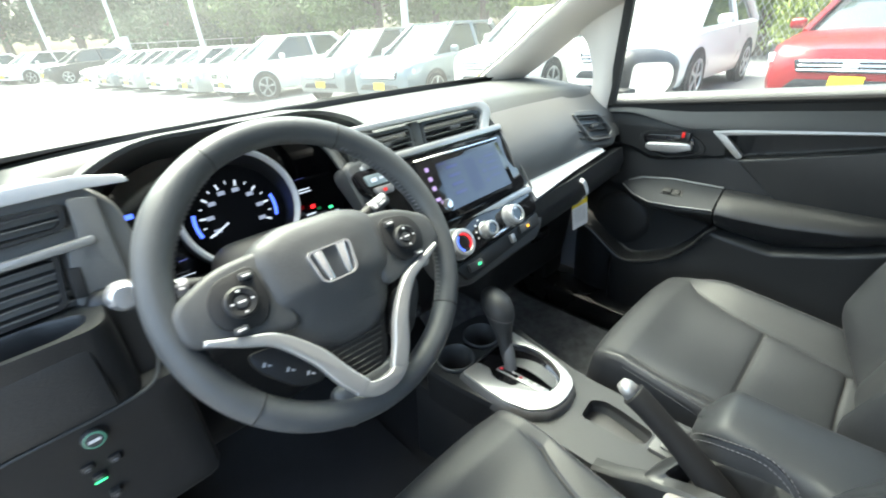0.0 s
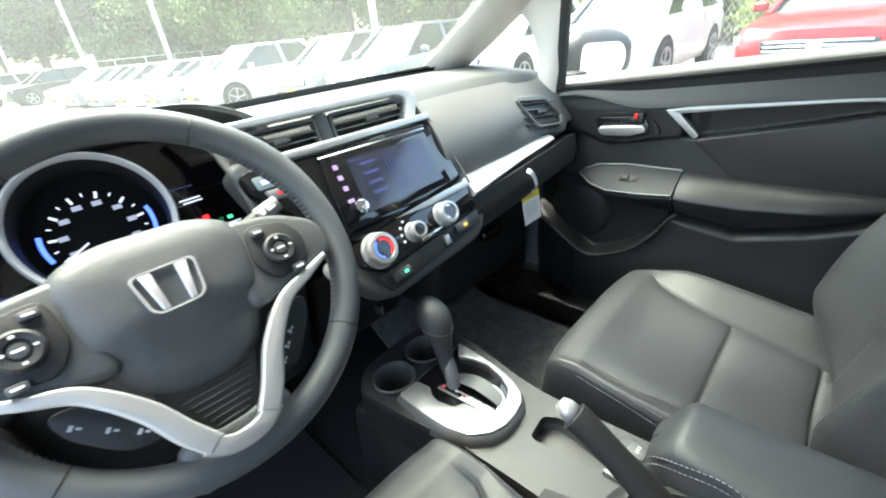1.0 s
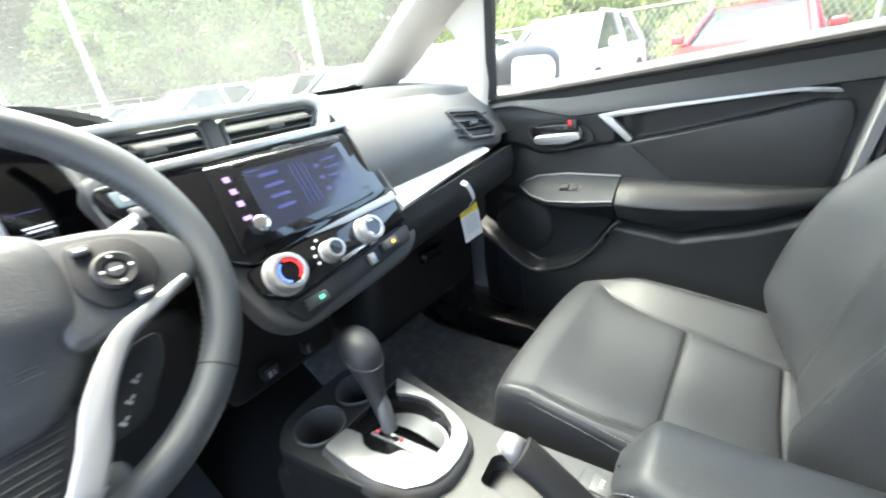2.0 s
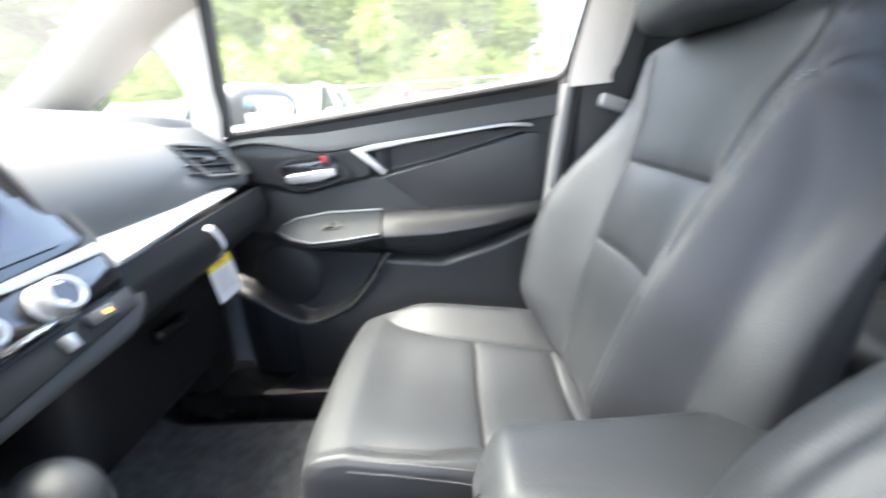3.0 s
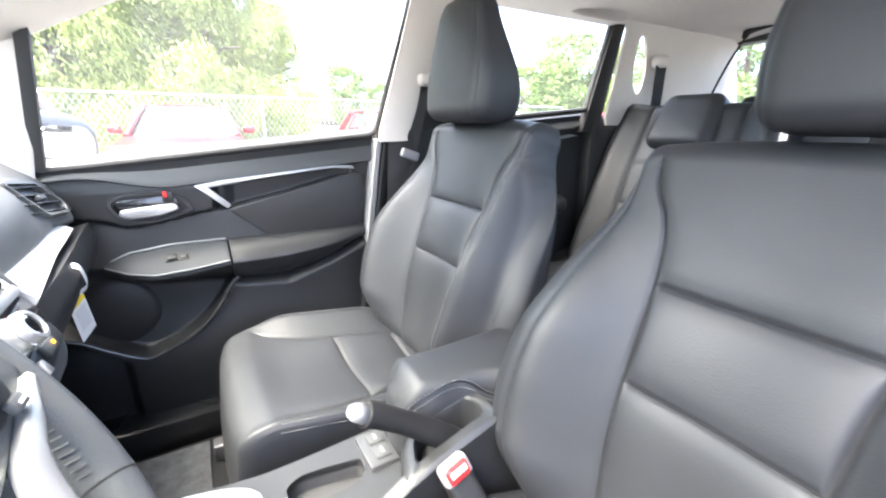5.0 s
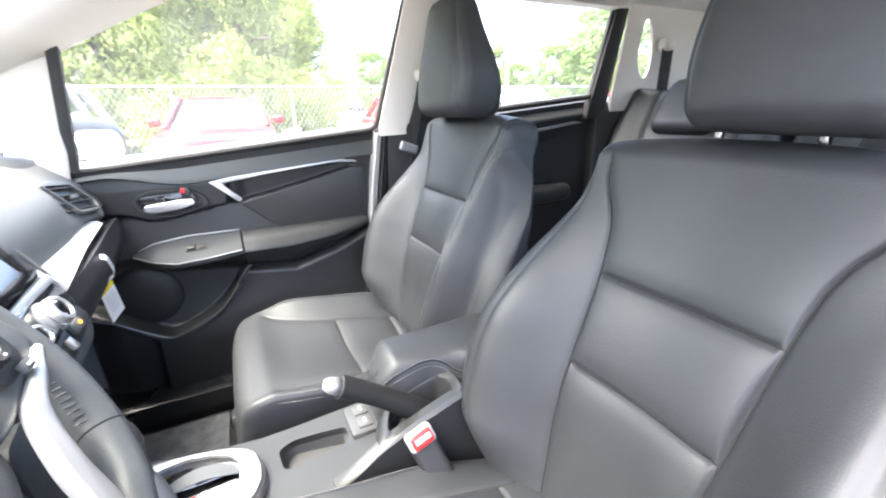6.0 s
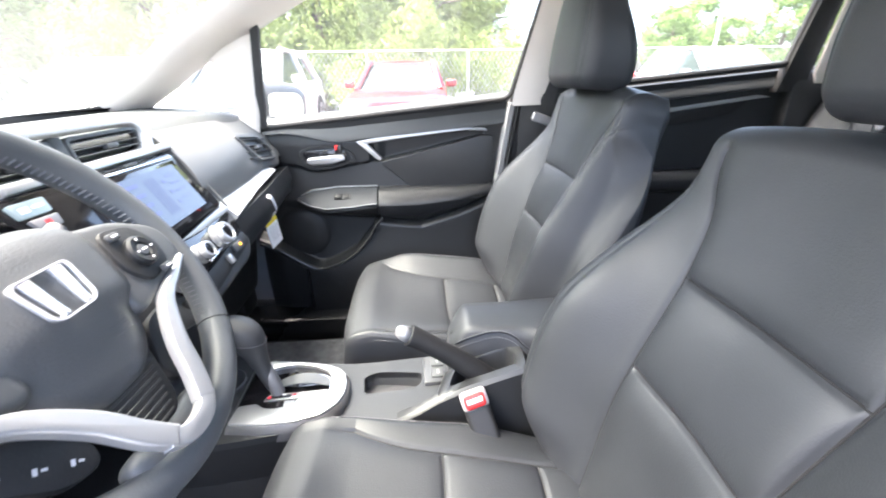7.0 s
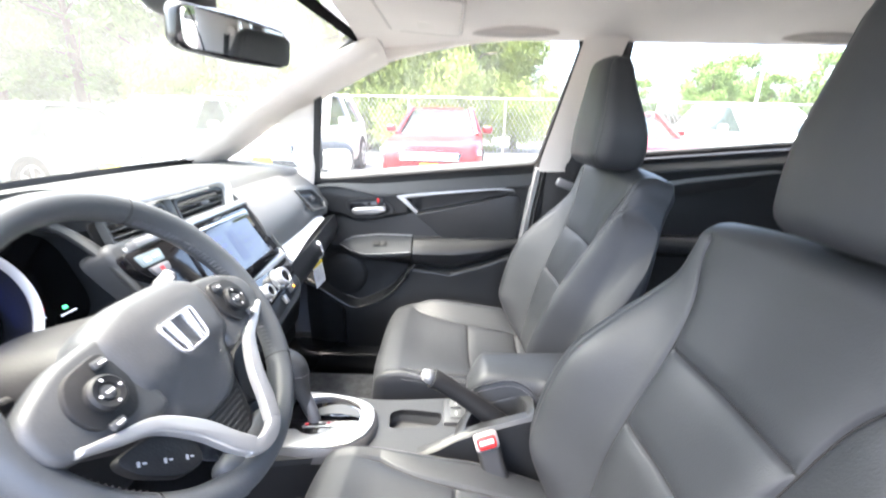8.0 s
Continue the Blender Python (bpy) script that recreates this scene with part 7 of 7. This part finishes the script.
def parked_car(tall, col, label, cat="car"):
    """A parked car, nose towards -x, its middle front at the origin."""
    ob = thing("parked_car", label, cat, (0, 0, 0.001), "parked cars")
    L, W, H = (4.55, 1.84, 1.66) if tall else (4.75, 1.82, 1.43)
    hood = 1.02 if tall else 0.90
    low = 0.26 if tall else 0.18
    # lower body: cross-sections along the length
    T = [(0.0, 0.70, low + 0.18, hood - 0.30), (0.05, 0.86, low + 0.02, hood - 0.17), (0.30, 0.96, low, hood - 0.085), (0.75, 1.0, low, hood - 0.035), (1.15, 1.0, low, hood), (1.9, 1.0, low, hood + 0.02), (3.4, 1.0, low, hood + 0.05), (L - 0.5, 0.99, low, hood + 0.06), (L - 0.08, 0.93, low + 0.06, hood - 0.02), (L, 0.84, low + 0.2, hood - 0.12)]
    rings = []
    for x, k, z0, z1 in T:
        w = W / 2 * k
        rings.append([Vector((x, y, z)) for y, z in ((-w * 0.93, z0), (-w, z0 + 0.16), (-w * 1.0, (z0 + z1) / 2 + 0.06), (-w * 0.97, z1 - 0.05), (-w * 0.88, z1), (-w * 0.4, z1 + 0.025), (w * 0.4, z1 + 0.025), (w * 0.88, z1), (w * 0.97, z1 - 0.05), (w, (z0 + z1) / 2 + 0.06), (w, z0 + 0.16), (w * 0.93, z0))])
    part("body", loft(rings), col, ob, "painted lower body", 50)
    # cabin
    c0, c1, c2, c3 = (1.08, 2.0, 3.6, 4.4) if tall else (1.25, 2.1, 3.3, 4.2)
    cab = []
    for x, k, z in ((c0, 0.86, hood), (c1, 0.68, H - 0.03), ((c1 + c2) / 2, 0.70, H), (c2, 0.68, H - 0.03), (c3, 0.80, hood + 0.04)):
        cab.append((x, k * W / 2, z))
    rings = [[Vector((x, -w * 1.0 if z < hood + 0.1 else -W / 2 * 0.90, hood - 0.02)), Vector((x, -w, z - 0.06 if z > hood + 0.1 else z)), Vector((x, -w * 0.85, z)), Vector((x, w * 0.85, z)), Vector((x, w, z - 0.06 if z > hood + 0.1 else z)), Vector((x, w * 1.0 if z < hood + 0.1 else W / 2 * 0.90, hood - 0.02))] for x, w, z in cab]
    part("glasshouse", loft(rings), CARGLASS, ob, "dark window glass", 30)
    rf = sheet(lambda u, v: Vector((lerp(c1 - 0.02, c2 + 0.1, u), lerp(-0.64, 0.64, v) * W / 2, H + 0.012 - 0.03 * (2 * v - 1) ** 2 - 0.03 * (2 * u - 1) ** 2)), 10, 10, 0.05)
    part("roof", rf, col, ob, "painted roof")
    for s in (-1, 1):
        for a, b, r in (((c0 - 0.05, s * W / 2 * 0.86, hood), (c1, s * W / 2 * 0.675, H - 0.03), 0.045), ((c1 + 0.75, s * W / 2 * 0.91, hood), (c1 + 0.72, s * W / 2 * 0.69, H - 0.04), 0.05), ((c3, s * W / 2 * 0.82, hood + 0.02), (c2 + 0.05, s * W / 2 * 0.67, H - 0.04), 0.08), ((c1, s * W / 2 * 0.68, H - 0.03), (c2, s * W / 2 * 0.68, H - 0.03), 0.035)):
            part("roof_post", tube([a, b], r, 8), col, ob)
        m = part("door_mirror", softbox(0.12, 0.20, 0.14, 8, 10, 8, 0.05, None, pose(c0 + 0.42, s * (W / 2 + 0.08), hood + 0.10)), col, ob, "painted mirror shell")
        for wx in (0.88, L - 0.95):
            wr = 0.35 if tall else 0.325
            part("wheel_arch", lathe([(0.0, 0.0), (wr + 0.07, 0.0), (wr + 0.075, 0.012)], axes((wx, s * W / 2 * 0.99, wr), (1, 0, 0), (0, 0, s)) if s > 0 else axes((wx, s * W / 2 * 0.99, wr), (1, 0, 0), (0, 0, 1)), 28), RUBBER, ob)
            wm = axes((wx, s * (W / 2 - 0.20), wr), (1, 0, 0), (0, 0, -s))
            wh = part("wheel", lathe([(0.0, 0.0), (wr - 0.09, 0.0), (wr - 0.02, 0.01), (wr, 0.03), (wr, 0.19), (wr - 0.02, 0.215), (wr - 0.09, 0.22), (wr - 0.10, 0.20), (0.0, 0.19)], wm, 36), RUBBER, ob, "black tyre")
            sg = [lathe([(wr - 0.085, 0.205), (wr - 0.085, 0.223), (wr - 0.11, 0.223), (wr - 0.115, 0.20)], wm, 32, False), lathe([(0.0, 0.222), (0.05, 0.222), (0.06, 0.20)], wm, 16)]
            for i in range(5):
                for d in (-5, 5):
                    sg.append(box((0.03, -0.014, 0.200), (wr - 0.10, 0.014, 0.219), 0.004, 1, wm @ pose(0, 0, 0, 0, 0, 72 * i + d + 10)))
            part("rim", join(*sg), SILVER, wh, "silver alloy rim")
        hl = prism(rounded([(-0.22, -0.05), (0.20, -0.06), (0.24, 0.04), (0.02, 0.07), (-0.22, 0.02)], 0.02, 3), 0.05, 0.01, axes((0.13, s * W / 2 * 0.74, hood - 0.24), (0.35 * s, s * 0.9, 0) if s > 0 else (-0.35, -0.9 * -1, 0), (0.25, 0, 1)))
        part("headlamp", hl, HEADL, ob, "clear headlamp")
    part("grille", prism(rounded([(-0.50, -0.08), (0.50, -0.08), (0.56, 0.07), (-0.56, 0.07)], 0.03, 3), 0.04, 0.008, axes((0.022, 0, hood - 0.33), (0, -1, 0), (0.2, 0, 1))), PIANO, ob, "black grille")
    for i, z in enumerate((-0.05, 0.0, 0.05)):
        part("grille_bar", box((-0.50, z - 0.012, 0.03), (0.50, z + 0.012, 0.055), 0.005, 1, axes((0.022, 0, hood - 0.33), (0, -1, 0), (0.2, 0, 1))), CHROME, ob, "chrome grille bar")
    part("badge", box((-0.07, -0.05, 0.05), (0.07, 0.05, 0.065), 0.012, 2, axes((0.022, 0, hood - 0.33), (0, -1, 0), (0.2, 0, 1))), CHROME, ob)
    part("bumper_intake", prism(rounded([(-0.6, -0.06), (0.6, -0.06), (0.5, 0.05), (-0.5, 0.05)], 0.03, 3), 0.03, 0.006, axes((0.01, 0, low + 0.19), (0, -1, 0), (0.05, 0, 1))), DARK, ob, "dark lower intake")
    part("number_plate", box((-0.16, -0.075, 0.0), (0.16, 0.075, 0.02), 0.006, 1, axes((-0.005, 0, low + 0.21), (0, -1, 0), (0, 0, 1))), YELLOW, ob, "yellow dealer plate")
    return ob


def at(ob, front, turn):
    ob.location = (front[0], front[1], lot_z(front[1]) + 0.001)
    ob.rotation_euler = (0, 0, radians(turn))


def again(ob, front, turn):
    return copy_thing(ob, pose(front[0], front[1], lot_z(front[1]) + 0.001, 0, 0, turn))


suv = parked_car(True, P_WHITE, "white parked SUV with alloy wheels")
at(suv, (6.15, 2.75), 0)
sedan = parked_car(False, P_RED, "red parked saloon with chrome grille")
at(sedan, (6.5, 0.05), -4)
blue = parked_car(True, P_BLUE, "pale blue parked SUV with a yellow plate")
at(blue, (5.33, 7.6), 9)
pale = parked_car(True, P_SILVER, "silver parked SUV with a yellow plate")
at(pale, (5.2, 9.9), 14)
again(suv, (5.95, 5.1), 4)
again(suv, (3.95, 13.3), 5)
silver = parked_car(False, P_SILVER, "silver parked saloon in the row")
at(silver, (3.65, 15.8), 6)
again(silver, (2.9, 20.6), 8)
snow = parked_car(False, P_WHITE, "white parked saloon in the row")
at(snow, (3.3, 18.2), 7)
again(snow, (2.25, 25.4), 10)
dim = parked_car(False, paint("pale_grey_paint", (0.16, 0.17, 0.18), 0.3), "pale grey parked saloon in the row")
at(dim, (2.55, 23.0), 9)
blk = parked_car(True, P_BLACK, "black parked SUV standing across the lot")
at(blk, (1.2, 32.5), 8)
again(suv, (-0.4, 36.0), 30)
again(suv, (-3.0, 37.5), 30)
again(sedan, (7.2, -4.2), -4)
again(suv, (7.4, -7.2), -4)
again(sedan, (6.0, -11.0), -4)
again(blk, (5.2, -16.0), 95)
teal = parked_car(False, P_TEAL, "blue parked saloon behind the car")
at(teal, (2.6, -20.0), 95)

# trees and hedge
LEAF = mat("leaf_green", (0.10, 0.16, 0.035), 0.7, 0, 0, 20, 0.5, 0.6)
LEAF2 = mat("leaf_dark", (0.045, 0.085, 0.03), 0.7, 0, 0, 20, 0.5, 0.4)
LEAF3 = mat("leaf_yellow_green", (0.175, 0.215, 0.052), 0.8, 0, 0, 20, 0.35, 0.6)
BARK = mat("bark", (0.10, 0.075, 0.055), 0.9, 0, 1.0, 30, 0.3, 5)


def leaves(pts, size, rng, droop=0.0):
    n = len(pts)
    a = rng.normal(size=(n, 3))
    if droop:
        out = np.array(pts) * np.array([1, 1, 0])
        a = a * 0.45 + out / (np.linalg.norm(out, axis=1)[:, None] + 0.01) * 0.5 + np.array([0, 0, -droop])
    a /= np.linalg.norm(a, axis=1)[:, None]
    b = np.cross(a, rng.normal(size=(n, 3)))
    b /= np.linalg.norm(b, axis=1)[:, None]
    s = size * rng.uniform(0.6, 1.4, (n, 1))
    P = np.array(pts)
    v = np.stack([P - a * s, P + b * s * (0.22 if droop else 0.5), P + a * s, P - b * s * (0.22 if droop else 0.5)], 1).reshape(-1, 3)
    return v, [(4 * i, 4 * i + 1, 4 * i + 2, 4 * i + 3) for i in range(n)]


def tree(name, height, radius, n, size, leaf, seed, label, conifer=False, stuff=False):
    rng = np.random.default_rng(seed)
    ob = thing(name, label, "tree", (0, 0, 0.002), "trees")
    part("trunk", tube([(0, 0, 0), (0.05, 0.03, height * 0.35), (0.0, 0.08, height * 0.9)], [radius * 0.08, radius * 0.06, 0.02], 8), BARK, ob, "rough brown trunk")
    for i in range(7):
        a = rng.uniform(0, 6.28)
        z = height * rng.uniform(0.25, 0.7)
        part("limb", tube([(0, 0, z), (math.cos(a) * radius * 0.4, math.sin(a) * radius * 0.4, z + height * 0.06), (math.cos(a) * radius * 0.8, math.sin(a) * radius * 0.8, z + height * (0.05 if conifer else 0.16))], [0.06, 0.04, 0.015], 5), BARK, ob)
    clumps = []
    for i in range(70):
        z = rng.uniform(0.06 if conifer else 0.22, 1.0)
        r = radius * ((1 - z) ** 0.75 * 1.05 + 0.06 if conifer else math.sqrt(max(0.02, 1 - ((z - 0.6) / 0.42) ** 2)))
        a = rng.uniform(0, 6.28)
        rr = r * math.sqrt(rng.uniform(0.15, 1))
        clumps.append((math.cos(a) * rr, math.sin(a) * rr, z * height, radius * rng.uniform(0.18, 0.34)))
    pts = []
    for i in range(n):
        c = clumps[rng.integers(len(clumps))]
        d = rng.normal(size=3)
        d *= c[3] * rng.uniform(0.5, 1.0) / np.linalg.norm(d)
        pts.append((c[0] + d[0], c[1] + d[1], c[2] + d[2] * (1.2 if conifer else 0.8)))
    v, f = leaves(pts, size, rng, 0.9 if conifer else 0.0)
    me = bpy.data.meshes.new("crown")
    me.from_pydata(v.tolist(), [], f)
    me.materials.append(leaf)
    cr = new("crown", me)
    cr.parent = ob
    cr["label"] = "uneven crown of small leaves"
    return ob


t1 = tree("conifer", 7.0, 2.6, 50000, 0.080, LEAF3, 1, "tall yellow-green conifer behind the parked cars", True)
t1.location = (16.5, 0.9, 0.002)
t2 = tree("broadleaf_tree", 9.0, 3.8, 12000, 0.15, LEAF, 2, "broad green tree behind the car lot")
t2.location = (24, 22, 0.002)
t3 = tree("dark_tree", 14.0, 5.2, 12000, 0.20, LEAF2, 3, "tall dark green tree behind the car lot")
t3.location = (20, 40, 0.002)
rng = random.Random(5)
for x, y, s in ((16.0, 2.9, 1.0), (16.9, -1.0, 1.0), (16.2, 4.9, 1.1), (16.8, 7.0, 1.05), (17.2, 9.2, 1.1), (17.0, -2.9, 0.8), (18.6, 2.0, 1.15), (18.8, 6.0, 1.2), (18.2, -0.6, 1.05)):
    c = copy_thing(t1, pose(x, y, 0.002, 0, 0, rng.uniform(0, 360)))
    c.scale = (s, s, s)
for i in range(11):
    c = copy_thing(t3, pose(21 - i * 2.6 + rng.uniform(-1, 1), 44 + i * 2.0 + rng.uniform(-2, 2), 0.002, 0, 0, rng.uniform(0, 360)))
for i in range(10):
    c = copy_thing(t2, pose(21 - i * 0.9 + rng.uniform(-1.5, 1.5), 13 + i * 3.2, 0.002, 0, 0, rng.uniform(0, 360)))
for x, y, s in ((14, -30, 1.0), (9, -32, 1.0), (44, -26, 0.75), (52, -34, 0.95), (38, -42, 0.6), (24, -46, 0.7), (8, -50, 0.8), (-6, -48, 0.7), (50, -16, 0.8), (47, -20, 0.6), (30, -36, 0.55), (31, -32.5, 1.0), (35, -35, 0.9), (26.5, -35, 0.85), (38.5, -23, 0.62), (36, -26.5, 0.55), (33.5, -29, 0.7)):
    c = copy_thing(t2, pose(x, y, 0.002, 0, 0, rng.uniform(0, 360)))
    c.scale = (s, s, s)

shrub = tree("bush", 3.4, 2.2, 5000, 0.13, LEAF2, 4, "dense dark green bush behind the far fence")
shrub.location = (8.0, 41.0, -0.34)
for i in range(12):
    c = copy_thing(shrub, pose(10.4 - 2.4 * i if i > 5 else 10.4 + 2.2 * i, 41.0 + rng.uniform(-1.2, 1.2), -0.34, 0, 0, rng.uniform(0, 360)))
    k = rng.uniform(0.9, 1.3)
    c.scale = (k, k, k)

# chain-link fence behind the parked cars
STEEL = mat("galvanised_steel", (0.45, 0.45, 0.44), 0.5, 0.7, 0.2, 100, 0.1, 5)
fence = thing("chain_link_fence", "grey chain-link fence with a top rail", "fence", (13.2, 0, 0))
for i in range(8):
    part("post", tube([(13.2 - 0.05 * i, -14 + 3.0 * i, 0), (13.2 - 0.05 * i, -14 + 3.0 * i, 1.85)], 0.03, 8), STEEL, fence)
part("top_rail", tube([(13.2, -14, 1.83), (12.85, 7.0, 1.83)], 0.022, 6), STEEL, fence)
bm = bmesh.new()
step, H = 0.14, 1.8
for sgn in (1, -1):
    for i in range(int(20 / step)):
        y0 = -14 + i * step
        a, b = (Vector((13.2, y0, 0.05)), Vector((13.2, y0 + H * 0.6, H))) if sgn > 0 else (Vector((13.2, y0 + H * 0.6, 0.05)), Vector((13.2, y0, H)))
        w = Vector((0, 0.004, 0))
        bm.faces.new([bm.verts.new(p) for p in (a - w, a + w, b + w, b - w)])
ml = part("mesh", bm, STEEL, fence, "diagonal wire mesh")
tagged(ml, kind="stuff")

# far fence across the lot
far_fence = thing("mesh_fence", "pale wire fence along the far edge of the lot", "fence", (13.5, 38.0, -0.34))
for i in range(9):
    part("post", tube([(6.0 + 1.9 * i, 38.6 - 0.2 * i, -0.34), (6.0 + 1.9 * i, 38.6 - 0.2 * i, 1.52)], 0.035, 8), STEEL, far_fence)
for z in (0.25, 0.9, 1.5):
    part("rail", tube([(6.0, 38.6, z), (21.2, 37.0, z)], 0.025, 6), STEEL, far_fence)
wall_end = thing("low_wall", "pale concrete wall end beside the far fence", "wall", (4.6, 38.6, -0.34))
part("wall_block", prism(rounded([(0.0, 0.0), (3.0, 0.0), (3.0, 2.3), (2.7, 2.3), (0.0, 1.1)], 0.03, 2), 0.2, 0.02, axes((3.9, 38.7, -0.34), (1, 0, 0), (0, 0, 1))), mat("pale_concrete", (0.5, 0.5, 0.48), 0.9, 0, 0.6, 40, 0.15, 2), wall_end)

# lamp posts
lp0 = thing("lamp_post", "tall pale grey lamp post with a flat head", "lamp post", (6.62, 22.5, 0), "lamp posts")
part("pole", tube([(6.62, 22.5, 0), (6.62, 22.5, 8.5)], [0.11, 0.08], 10), mat("pale_pole", (0.6, 0.6, 0.6), 0.5, 0.2, 0.1, 60, 0.05, 3), lp0)
part("head", box((6.2, 21.9, 8.4), (7.0, 23.1, 8.55), 0.04), SILVER, lp0)
for x, y in ((5.33, 33.1), (8.6, 10.4), (2.48, 39.5), (26.4, -13.0), (32.3, -22.8)):
    copy_thing(lp0, pose(x, y, 0))
